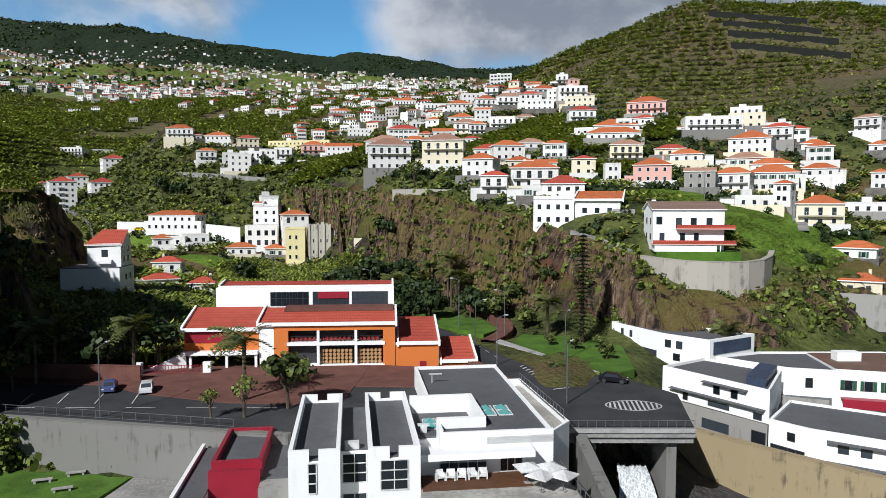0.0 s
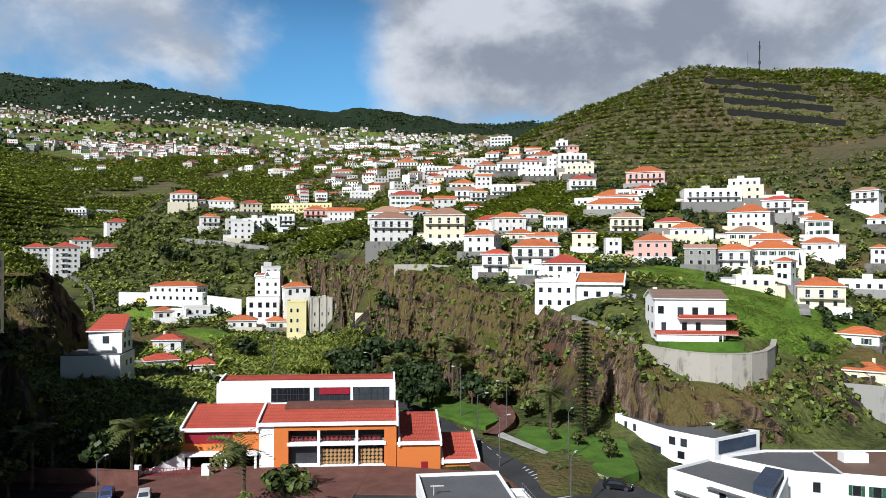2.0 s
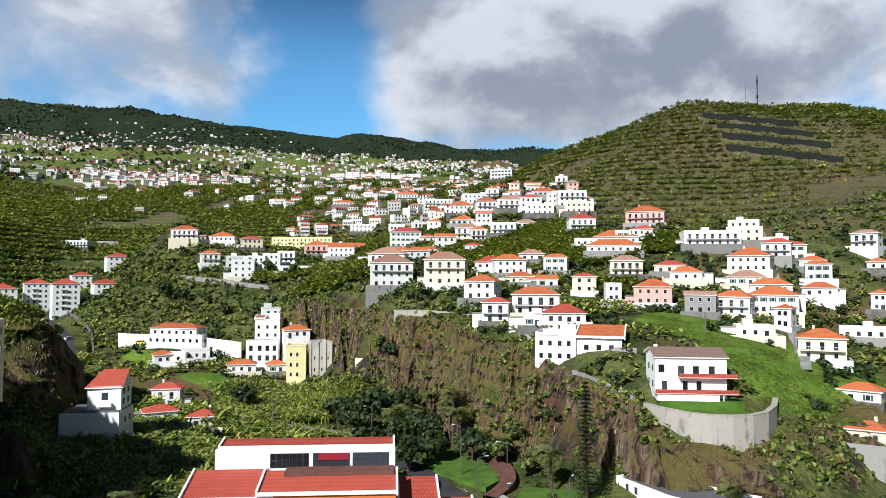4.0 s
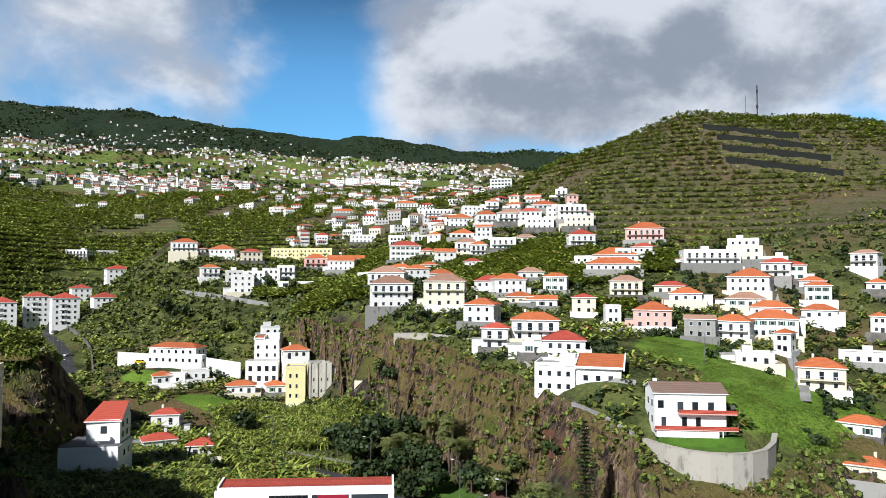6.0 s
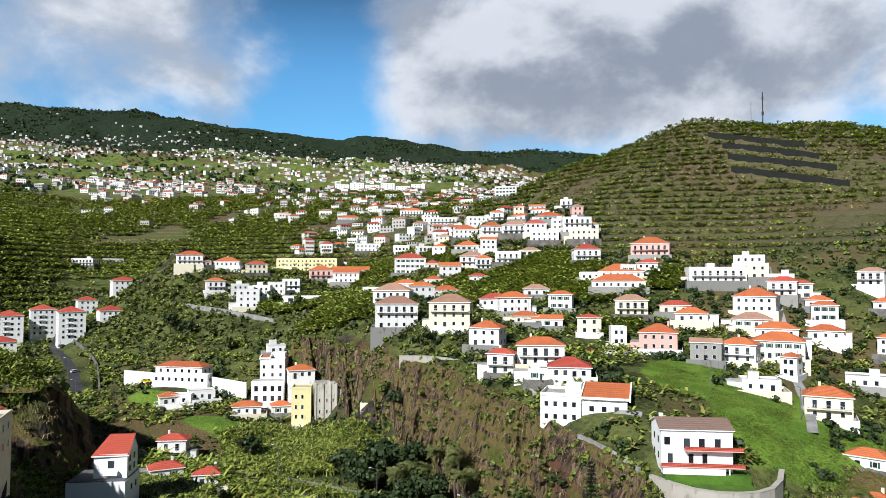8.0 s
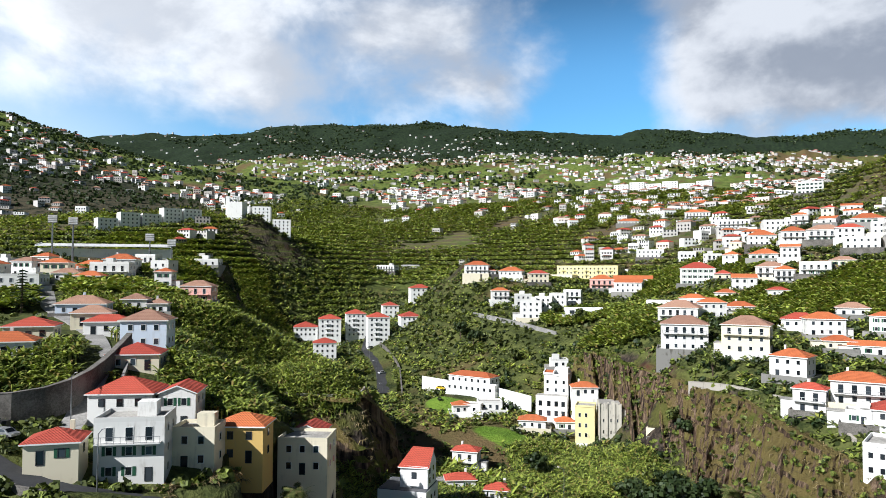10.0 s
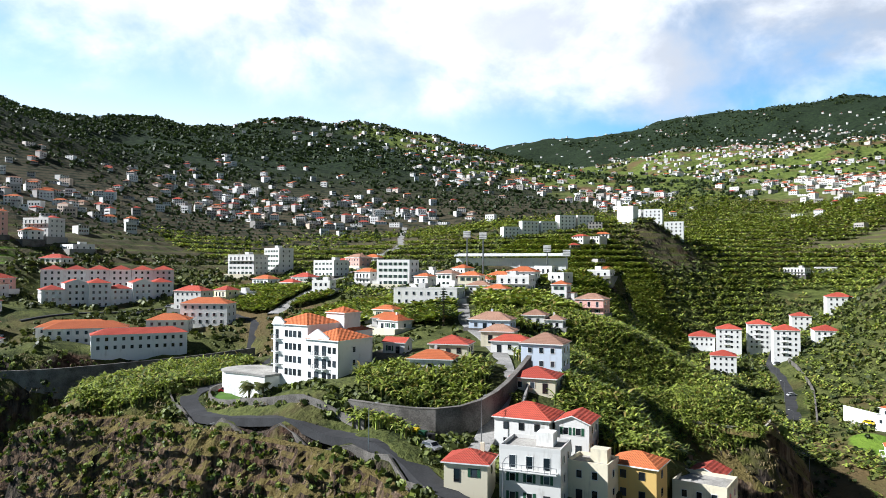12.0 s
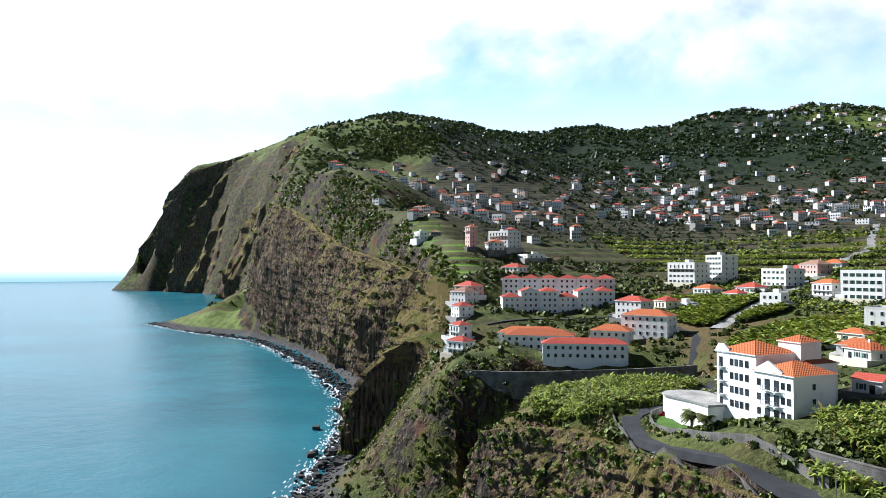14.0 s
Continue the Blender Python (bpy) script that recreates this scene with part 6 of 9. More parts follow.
    grid_window(e, 47.0, 94.4, 1.6, 4.6, 7.0, 4, 6, math.degrees(math.atan2(-4.2, 3.2)), FRAME_DARK)
    facade_row(e, o[1], o[2], 9.3, 2, 1.3, 1.2, start=0.2, end=0.55)
    awning(e, o[1], o[2], 10.7, 0.16, 0.98)
    facade_row(e, o[1], o[2], 6.5, 2, 3.8, 1.1, kind="wide", start=0.16, end=0.9)
    awning(e, o[1], o[2], 7.9, 0.16, 0.98)
    facade_row(e, o[0], o[1], 9.6, 1, 1.1, 1.2, start=0.3, end=0.9)
    e = thing("office_building", 0, 0, 0, 0, "white office with brown roof and red awning", "building", "white offices by the river")
    o = [(47.0, 120.2), (55.0, 111.8), (61.6, 109.8), (76.0, 105.6), (90, 112), (78.0, 124.0), (56, 124.0)]
    prism("wall", o, 6, 15.3, [CLEAN_WHITE, ROOF_GREY], e, 1)
    ring_parapet(e, o, 15.3, 0.35)
    prism("brown_roof", [(62.4, 110.6), (76.0, 106.6), (88.4, 112), (77.6, 122.6), (64.0, 122.8)], 15.32, 15.7, [CLEAN_WHITE, TILE_BROWN], e, 1)
    boxes("roof_tank", [(65.6, 116.0, 15.7, 69.6, 118.0, 17.2)], CLEAN_WHITE, e)
    facade_row(e, o[0], o[1], 12.4, 1, 4.2, 1.7, kind="wide", start=0.4, end=0.9)
    facade_row(e, o[1], o[2], 12.6, 1, 1.1, 1.6, start=0.2, end=0.8)
    facade_row(e, o[2], o[3], 12.6, 4, 1.2, 1.6, kind="shutters", start=0.05, end=0.8)
    awn = boxes("awning", [(0, -1.6, 0, 7, 0, 0.15), (0, -1.6, -1.3, 7, -1.5, 0)], RED_PANEL, e)
    awn.matrix_basis = pose(62.6, 109.4, 11.4, 0, 0, -16)
    prism("annex", [(50.0, 116.0), (55.4, 110.6), (60.4, 108.6), (62.0, 110.4), (56, 116)], 4, 11.2, [GREY_WALL, ROOF_GREY], e, 1)


right_complex()
wall_line("wall_forecourt", [(-66, 107, 15.0), (-55, 106.2, 15.0), (-46, 105.2, 15.0)], 2.4, 0.35, PAVING, "low red-brown wall behind the parking bays", 1)


# ---- apartment blocks ----
def apartments(x, y, turn, w, d, storeys, label, group="", roof="hip", wall=WHITE, roof_m=TILE_ORANGE, z=None, name="apartment_block", bay=2.9, balconies=False, ends=True):
    low, mean = base_level(x, y, turn, w, d)
    z = mean if z is None else z
    e = thing(name, x, y, z, turn, label, "apartments", group)
    h = 2.95 * storeys
    along_ = "x" if w >= d else "y"
    if roof == "gable":
        rise = min(w, d) * 0.2
        wall_block(w, d, low - z - 1.5, h, wall, e, rise, along_)
        gable_roof("roof", w, d, h - 0.02, rise, 0.3, roof_m, e, along=along_)
    elif roof == "hip":
        wall_block(w, d, low - z - 1.5, h, wall, e)
        hip_roof("roof", w, d, h, min(w, d) * 0.22, 0.4, roof_m, e)
    else:
        wall_block(w, d, low - z - 1.5, h, wall, e)
        parapet_roof(e, -w / 2, w / 2, -d / 2, d / 2, h + 0.3, 0.5, 0.25, ROOF_PALE, wall)
    nf = max(2, int(w / bay))
    for s in range(storeys):
        zz = 0.9 + 2.95 * s
        face_windows(e, 0, w, d, zz, nf, 1.15, 1.4, FRAME_WHITE)
        if ends:
            face_windows(e, 1, w, d, zz, max(1, int(d / 4)), 1.0, 1.3, FRAME_WHITE)
            face_windows(e, 3, w, d, zz, max(1, int(d / 4)), 1.0, 1.3, FRAME_WHITE)
        if balconies and s:
            for i in range(1, nf, 3):
                c = -w / 2 + 0.8 + (w - 1.6) * (i + 0.5) / nf
                b = boxes("balcony", [(c - 1.6, -d / 2 - 1.1, 2.95 * s - 0.15, c + 1.6, -d / 2, 2.95 * s)], wall, e)
                railing("railing", c - 1.55, c + 1.55, -d / 2 - 1.05, 2.95 * s, b, RAIL, 1.0, 0.8)
    return e


SEA_BLOCKS = [(-276.6, 62.1, 81.6, 31.9, 9, 2, "hip", TILE_RED), (-300.7, 48.7, 76.7, 28.6, 11, 2, "hip", TILE_ORANGE), (-314.6, 47.2, 76.2, 27.4, 11, 2, "hip", TILE_ORANGE),
              (-299.7, 78.8, 64.4, 16, 11, 2, "hip", TILE_ORANGE), (-303.6, 95.6, 51.0, 20, 11, 3, "hip", TILE_ORANGE)]
for x, y, a, w, d, n, r, m in SEA_BLOCKS:
    apartments(x, y, a, w, d, n, f"white {'row of flats' if n == 2 else 'stepped block of flats'} with tiled roof near the sea cliff", "flats near the sea cliff", r, WHITE, m)
for i in range(6):
    apartments(-381.5 - 0.2 * (i % 2) * 6, 46 + 9.9 * i, 90.8, 9.9, 12, 4 if i % 3 else 3, "white four-storey block of flats in a terrace", "big white flats", "gable" if i in (1, 4) else "hip", WHITE, TILE_RED, 66.6)
    apartments(-408 + 2.3 * i, 50 + 10.1 * i, 76.8, 10.2, 12, 4, "white upper block of flats with red roof", "big white flats", "hip", WHITE, TILE_RED, 73.0)
VALLEY_BLOCKS = [(-262, 386, 2, 15, 16), (-247, 391, 4, 14, 13), (-236, 405, 5, 13, 13), (-224, 349, 3, 13, 12), (-206, 380, 5, 13, 15), (-192, 396, 5, 13, 15), (-224, 431, 3, 11, 12), (-209, 447, 3, 14, 12)]
for x, y, n, w, deep in VALLEY_BLOCKS:
    apartments(x, y, 34, w, deep, n, "white stepped block of flats with red roof in the valley", "flats along the valley road", "hip", WHITE, TILE_RED, 38.5 if n > 3 else None, balconies=n > 3)
apartments(-101.1, 505.6, -11.8, 46, 14, 5, "pale yellow block of flats with long balconies", "", "flat", YELLOW, TILE_RED, 70.5, balconies=True)
apartments(-118, 496, -6, 16, 12, 3, "pale yellow lower wing of the flats", "", "flat", CREAM, TILE_RED, 70.0)
apartments(-105.0, 276.9, -11.5, 20, 8, 1, "long white house with red roof above a wall", "", "hip", WHITE, TILE_ORANGE, 34.2, "house")
apartments(-104.0, 271.5, -11.5, 24, 3.2, 1, "long low white garage front", "", "flat", WHITE, TILE_RED, 31.3, "house")


def far_row(cx, cy, turn, n, step, storeys, words):
    c, s = math.cos(radians(turn)), math.sin(radians(turn))
    for i in range(n):
        k = (i - (n - 1) / 2) * step
        apartments(cx + c * k, cy + s * k, turn + rng.uniform(-4, 4), step * 0.9, 11, storeys + (i % 2), words, words, "flat", WHITE, TILE_RED, ends=False, bay=3.6)


far_row(-432, 420, 62, 5, 16, 3, "white flats stepping up the ridge")
far_row(-100, 1000, -3, 6, 22, 4, "long white flats on the upper slope")
far_row(-385, 500, 30, 3, 17, 4, "tall white flats at the hilltop")


# ---- the white hotel on the brink ----
def hotel():
    e = thing("hotel", -157.5, 77.0, 60.2, 20, "large white hotel with orange roofs and balconies", "hotel")
    w, d = 21.0, 12.0
    boxes("wall", [(-w / 2, -d / 2, -4, 1.0, d / 2, 12.6)], WHITE, e)
    boxes("wing_wall", [(1.0, -d / 2 - 0.5, -4, w / 2 + 0.5, d / 2 - 1, 9.6)], WHITE, e)
    # stepped gable at the left corner and a pediment in the middle
    v = [(-w / 2 - 0.1, -d / 2 - 0.25, 12.4), (-w / 2 + 4.0, -d / 2 - 0.25, 12.4), (-w / 2 + 4.0, -d / 2 - 0.25, 13.2), (-w / 2 + 2.4, -d / 2 - 0.25, 14.4), (-w / 2 + 0.8, -d / 2 - 0.25, 14.4), (-w / 2 - 0.1, -d / 2 - 0.25, 13.2)]
    n = len(v)
    mesh_object("gable", v + [(x, y + 0.5, z) for x, y, z in v], [tuple(range(n)), tuple(range(2 * n - 1, n - 1, -1))] + [(i, n + i, n + (i + 1) % n, (i + 1) % n) for i in range(n)], WHITE, e)
    v = [(1.2, -d / 2 - 0.75, 9.5), (8.4, -d / 2 - 0.75, 9.5), (8.4, -d / 2 - 0.75, 10.2), (4.8, -d / 2 - 0.75, 12.2), (1.2, -d / 2 - 0.75, 10.2)]
    n = len(v)
    mesh_object("gable", v + [(x, y + 0.5, z) for x, y, z in v], [tuple(range(n)), tuple(range(2 * n - 1, n - 1, -1))] + [(i, n + i, n + (i + 1) % n, (i + 1) % n) for i in range(n)], WHITE, e)
    r = hip_roof("roof", 11.2, d, 12.6, 2.4, 0.35, TILE_ORANGE, e)
    r.matrix_basis = pose(-4.9, 0, 0)
    r = hip_roof("roof", 10.2, d - 0.5, 9.6, 2.3, 0.4, TILE_ORANGE, e)
    r.matrix_basis = pose(6.0, -0.75, 0)
    boxes("stair_tower", [(-3.5, 5, 6, 2.5, 11, 15.0)], WHITE, e)
    hip_roof("roof", 6, 6, 15.0, 1.4, 0.3, TILE_ORANGE, e).matrix_basis = pose(-0.5, 8, 0)
    boxes("rear_wing", [(-12, 5, -2, 4, 14, 10.5)], WHITE, e)
    hip_roof("roof", 16, 9, 10.5, 2.0, 0.3, TILE_ORANGE, e).matrix_basis = pose(-4, 9.5, 0)
    for s in range(4):
        z = 0.8 + 3.0 * s
        for x in (-9.2, -6.0, -4.6, -3.2, -1.6):
            kind = "door" if x == -9.2 else "plain"
            place_on(window_mesh(1.0, 1.5 if kind == "plain" else 2.2, FRAME_DARK, kind), "window", e, x, -d / 2, z - (0.6 if kind == "door" else 0), 0)
        b = boxes("balcony", [(-10.2, -d / 2 - 1.0, z - 0.75, -8.2, -d / 2, z - 0.62)], WHITE, e)
        railing("railing", -10.1, -8.3, -d / 2 - 0.95, z - 0.62, b, RAIL, 1.0, 0.5)
        if s < 3:
            for x in (2.2, 4.4, 6.8, 8.4, 9.9):
                big = x in (4.4, 6.8)
                place_on(window_mesh(1.3 if big else 0.95, 2.2 if big else 1.4, FRAME_DARK, "door" if big else "plain"), "window", e, x, -d / 2 - 0.5, z - (0.6 if big else 0), 0)
                if big:
                    b = boxes("balcony", [(x - 0.95, -d / 2 - 1.5, z - 0.75, x + 0.95, -d / 2 - 0.5, z - 0.62)], WHITE, e)
                    railing("railing", x - 0.9, x + 0.9, -d / 2 - 1.45, z - 0.62, b, RAIL, 1.0, 0.5)
            place_on(window_mesh(0.8, 1.2, FRAME_DARK), "window", e, w / 2 + 0.5, -1.0, z, 90)
        for y in (-3.2, 0.2):
            place_on(window_mesh(0.9, 1.3, FRAME_DARK), "window", e, -w / 2, y, z, 270)
    # curved low annex with a flat roof
    a = thing("hotel_annex", -171.5, 65.5, 56.0, 14, "low white curved annex with flat grey roof", "building")
    o = [(9.0, -3.5), (9.0, 6.0), (-6.0, 6.5), (-8.5, 4.5), (-9.6, 1.5), (-9.4, -1.6), (-7.6, -4.2), (-4.6, -5.2), (2, -3.9)]
    prism("wall", o, -3, 4.6, WHITE, a)
    prism("roof", [(x * 1.035, y * 1.05) for x, y in o], 4.6, 5.1, [CONCRETE, ROOF_PALE], a, 1)
    for x in (-2.6, 0.6, 4.6, 7.0):
        place_on(window_mesh(0.8, 1.2, FRAME_DARK), "window", a, x, -4.62 if x < 0 else -4.05 if x < 2 else -3.75, 1.4, 8 if x < 2 else 3)


hotel()
# garden terraces and the road round the headland
ribbon("road", [(-214, 92), (-200, 80), (-188, 66), (-181, 55), (-175, 49.5), (-163, 49.5), (-146, 54), (-130.5, 60.5), (-116, 65.2), (-106, 67.2), (-95, 66.8), (-84, 69), (-76, 77), (-70, 90), (-69, 104), (-76, 116)], 4.2, ASPHALT, 0.25, "narrow asphalt road bending round the headland", "road")
wall_line("wall_garden", [(-183, 62), (-177, 55), (-168, 53.2), (-148, 57), (-132, 63.5), (-121, 68)], 1.5, 0.4, STONE, "grey stone garden wall beside the road", cap=False)
wall_line("wall_roadside", [(-179, 47.2), (-172, 46.2), (-162.5, 46.8), (-145, 51.2), (-129.5, 57.8), (-115.5, 62.5), (-105.5, 64.5), (-95, 64), (-82, 65.4)], 0.75, 0.28, STONE, "low concrete parapet along the road", 4)
wall_line("wall_masonry", [(-128, 68.5, 54), (-116, 75, 53.5), (-106.5, 80.5, 53.5), (-108, 88, 55), (-113, 99, 58), (-118, 108, 61)], 6.2, 1.0, STONE, "tall dark masonry wall holding the banana terrace", 3)
wall_line("wall_hotel", [(-150, 66.5, 58), (-140, 70.5, 58), (-130, 74, 58)], 2.8, 0.6, STONE, "grey stone wall below the hotel terrace", 3, cap=False)
flat_patch("lawn", [(-183, 66), (-180.5, 60), (-176, 56.5), (-168, 54.4), (-152, 57), (-156, 61), (-172, 60)], 55.6, GRASS, "bright mown lawn round the annex", "lawn", 4)
flat_patch("lawn", [(-150, 57), (-132, 63.5), (-134, 68), (-150, 64)], 56.6, GRASS, "sloping lawn below the hotel", "lawn", 4)
ribbon("lane", [(-98, 74), (-106, 86), (-116, 100), (-132, 112), (-152, 124), (-178, 136), (-210, 160), (-240, 190)], 4.0, CONCRETE, 0.2, "steep concrete lane between houses", "lane")
wall_line("wall_lane", [(-103, 90), (-112, 103), (-128, 116), (-150, 128.5)], 1.6, 0.4, CONCRETE, "concrete wall beside the steep lane")
wall_line("wall_sea_block", [(-300, 9, 44), (-281, 13.5, 44.5), (-270.5, 33, 45), (-268, 56, 45.8), (-264.5, 80, 47), (-256, 98, 49.5)], 7.2, 1.0, STONE, "high dark retaining wall below white flats", 24)
ribbon("road", [(-250, 92), (-262, 100), (-290, 112), (-330, 108), (-352, 92), (-360, 60), (-350, 30)], 5.0, ASPHALT, 0.2, "asphalt street between blocks of flats", "road")
ribbon("road", [(-292, 120), (-330, 160), (-380, 210), (-450, 260), (-520, 330), (-600, 380), (-700, 450)], 6.0, CONCRETE, 0.5, "pale road climbing the far slope", "road")
# valley road and walls
ribbon("road", [(-150, 282), (-172, 322), (-192, 352), (-212, 376), (-226, 408), (-236, 440)], 6.0, ASPHALT, 0.3, "asphalt valley road", "road")
wall_line("wall_rim", [(-118, 161, 46.2), (-111, 165.6, 45.6), (-99, 170.6, 45.2), (-105, 184, 45.6)], 0.7, 0.35, PALE_CONCRETE, "low pale wall along the rim of the banana terrace", 2)
wall_line("wall_valley", [(-142, 284), (-162, 322), (-182, 350), (-200, 372)], 1.8, 0.6, STONE, "dark stone wall along the valley road", cap=False)
wall_line("wall_street", [(-14, 176, 15.2), (-37, 191, 15.0), (-64, 201.5, 15.7), (-84, 209, 17.6)], 1.9, 0.4, BOARD_CONCRETE, "stained wall beside the climbing road")
wall_line("wall_white", [(-132, 284, 31.5), (-116, 277, 31.5)], 3.0, 0.4, WHITE, "long white garden wall")
wall_line("wall_white", [(-92, 270, 31), (-76, 262, 30)], 3.0, 0.4, WHITE, "white garden wall below the slope")
# cliff-top walls
wall_line("wall_cliff_top", [(-142, 372, 55), (-118, 352, 53.5), (-96, 334, 51.5), (-80, 318, 50)], 3.4, 0.7, CONCRETE, "weathered cliff-top retaining wall", 4)
wall_line("wall_cliff_top", [(-17, 232, 43.6), (-5, 231, 43.8), (6, 221, 43.0), (14, 214, 42.6), (20, 203, 40.5), (23, 192, 38)], 3.0, 0.7, PALE_CONCRETE, "cream cliff-top wall with dark stains", 4)
wall_line("wall_cliff_top", [(30, 166, 33), (35, 159, 31.6), (40, 150, 29.5)], 2.6, 0.8, CONCRETE, "grey retaining wall on the cliff edge", 4)
wall_line("wall_bastion", [(42, 149, 25), (44.2, 142, 24.8), (48, 139, 24.5), (56, 137.4, 24.5), (64, 139, 24.5), (68.5, 143, 25), (70, 150, 26)], 6.0, 1.0, PALE_CONCRETE, "tall curved concrete retaining wall below the house", 3.0)
wall_line("wall_lane", [(88, 210), (96, 226), (106, 240), (116, 258)], 1.2, 0.4, CONCRETE, "pale wall beside the town lane")
ribbon("lane", [(86, 170), (100, 200), (108, 226), (118, 250), (128, 280), (138, 310)], 4.0, CONCRETE, 0.2, "narrow concrete lane through the town", "lane")


# ---- single houses with their own shape ----
def cliff_house():
    e = thing("house", 35.0, 178.5, 37.0, -16, "long white house with orange roof on the cliff edge", "house")
    boxes("wall", [(-11.5, -6, -4, -1.5, 6, 5.9)], WHITE, e)
    boxes("rear_wall", [(-1.5, -5.2, -4, 9.5, 6, 5.6)], WHITE, e)
    shed("roof", -1.4, 10.0, -5.6, 6.2, 6.0, 8.2, TILE_ORANGE, e, 0.2)
    boxes("roof_terrace", [(-11.3, -5.8, 5.9, -1.6, 5.8, 6.0)], ROOF_PALE, e)
    boxes("parapet", [(-11.5, -6, 6.0, -1.5, -5.8, 6.8), (-11.5, -5.8, 6.0, -11.3, 5.8, 6.8), (-11.3, 5.8, 6.0, -1.5, 6, 6.8)], WHITE, e)
    boxes("stair_head", [(-6, 0, 6.0, -2, 5, 8.2)], WHITE, e)
    mesh_object("ramp_wall", [(3, -5.4, -4), (13, -8, -4), (13, -8, 3.6), (8, -6.6, 3.6), (3, -5.4, 0.6), (3, -5.0, -4), (13, -7.6, -4), (13, -7.6, 3.6), (8, -6.2, 3.6), (3, -5.0, 0.6)],
                [(0, 1, 2, 3, 4), (9, 8, 7, 6, 5), (0, 5, 6, 1), (1, 6, 7, 2), (2, 7, 8, 3), (3, 8, 9, 4), (4, 9, 5, 0)], CONCRETE, e)
    for z in (0.4, 3.5):
        for x in (-10, -7.8, -5.4, -3.2):
            place_on(window_mesh(0.9, 1.2, FRAME_DARK), "window", e, x, -6, z, 0)
        for y in (-3, 1, 4):
            place_on(window_mesh(0.9, 1.2, FRAME_DARK), "window", e, -11.5, y, z, 270)
    for x in (1.0, 4.0, 7.0):
        place_on(window_mesh(1.1, 1.3, FRAME_DARK), "window", e, x, -5.2, 2.6, 0)


def balcony_house():
    e = thing("house", 51.5, 152.0, 33.4, -5, "white house with brown roof and red balconies", "house")
    w, d = 14.5, 10.0
    wall_block(w, d, -1.2, 7.2, CLEAN_WHITE, e, 1.7)
    gable_roof("roof", w, d, 7.18, 1.7, 0.4, TILE_BROWN, e)
    for z, y in ((3.4, -1.5), (0.2, -2.2)):
        b = boxes("balcony", [(-w / 2 + (4.6 if z > 1 else -0.4), -d / 2 + y, z - 0.2, w / 2 + 1.8, -d / 2, z)], PINK, e)
        boxes("balustrade", [(-w / 2 + (4.6 if z > 1 else -0.4), -d / 2 + y, z, w / 2 + 1.8, -d / 2 + y + 0.15, z + 0.75)], TILE_RED, b)
    for x in (-6.0, -2.0, 1.0, 4.2):
        place_on(window_mesh(1.2, 1.6 if x < -5 else 2.1, FRAME_DARK, "plain" if x < -5 else "door"), "window", e, x, -d / 2, 4.2 if x < -5 else 3.45, 0)
    for x in (-5.4, -1.2, 1.6):
        place_on(window_mesh(1.0, 1.9, FRAME_DARK, "door"), "window", e, x, -d / 2, 0.5, 0)
    boxes("base_wall", [(-w / 2, -d / 2 - 2.0, -1.4, w / 2 - 2, -d / 2, -0.1)], CLEAN_WHITE, e)
    for x in (1, 3.5, 6):
        boxes("pillar", [(x - 0.12, -d / 2 - 2.1, 0, x + 0.12, -d / 2 - 1.9, 0.2), (x - 0.1, -d / 2 - 2.05, -1.3, x + 0.1, -d / 2 - 1.9, 0.0)], CLEAN_WHITE, e)
    for z in (0.9, 4.2):
        for y in (-2.5, 1.5):
            place_on(window_mesh(1.0, 1.3, FRAME_DARK), "window", e, -w / 2, y, z, 270)
    boxes("chimney", [(-6.2, 1.6, 7.0, -5.4, 2.4, 9.4)], CLEAN_WHITE, e)
    boxes("terrace", [(-w / 2 + 5.4, -d / 2 - 6.2, -7.5, w / 2 + 3, -d / 2 - 2.0, -3.2), (-w / 2 + 0.4, -d / 2 - 2.0, -7.5, w / 2 + 3, d / 2 - 0.4, -1.4)], GRASS, e)


def gable_house():
    e = thing("house", -74.5, 158.0, 23.5, 8, "tall narrow white house with red tilted roof", "house")
    boxes("base_wall", [(-9.2, -6, -4, 3.0, 4.5, 4.3)], CLEAN_WHITE, e)
    boxes("terrace", [(-9.0, -5.8, 4.3, 2.8, 4.3, 4.45)], ROOF_GREY, e)
    boxes("wall", [(-4.4, -3.4, 4.45, 2.6, 4.2, 9.6)], CLEAN_WHITE, e)
    v = [(-4.8, -4.0, 9.4), (3.0, -3.6, 9.4), (2.0, 4.6, 12.4), (-3.6, 4.6, 12.4), (-4.8, -4.0, 9.15), (3.0, -3.6, 9.15), (2.0, 4.6, 12.15), (-3.6, 4.6, 12.15)]
    mesh_object("roof", v, [(0, 1, 2, 3), (7, 6, 5, 4), (4, 5, 1, 0), (5, 6, 2, 1), (6, 7, 3, 2), (7, 4, 0, 3)], [TILE_RED, CLEAN_WHITE], e, index=[0, 1, 1, 1, 1, 1])
    v = [(-4.4, 4.2, 9.6), (2.6, 4.2, 9.6), (1.8, 4.2, 12.2), (-3.4, 4.2, 12.2), (-4.4, -3.4, 9.6), (2.6, -3.4, 9.6)]
    mesh_object("gable", v, [(0, 1, 2, 3)[::-1], (0, 3, 4), (1, 5, 2)], CLEAN_WHITE, e)
    place_on(window_mesh(1.3, 1.6, FRAME_DARK), "window", e, -0.8, -3.4, 6.6, 0)
    boxes("balcony", [(-2.2, -4.4, 5.2, 0.8, -3.4, 6.0)], CLEAN_WHITE, e)
    for z in (5.4, 7.6, 1.4):
        for y in (-1.5, 1.6):
            place_on(window_mesh(1.0, 1.3, FRAME_DARK), "window", e, 3.0 if z < 2 else 2.6, y, z, 90)


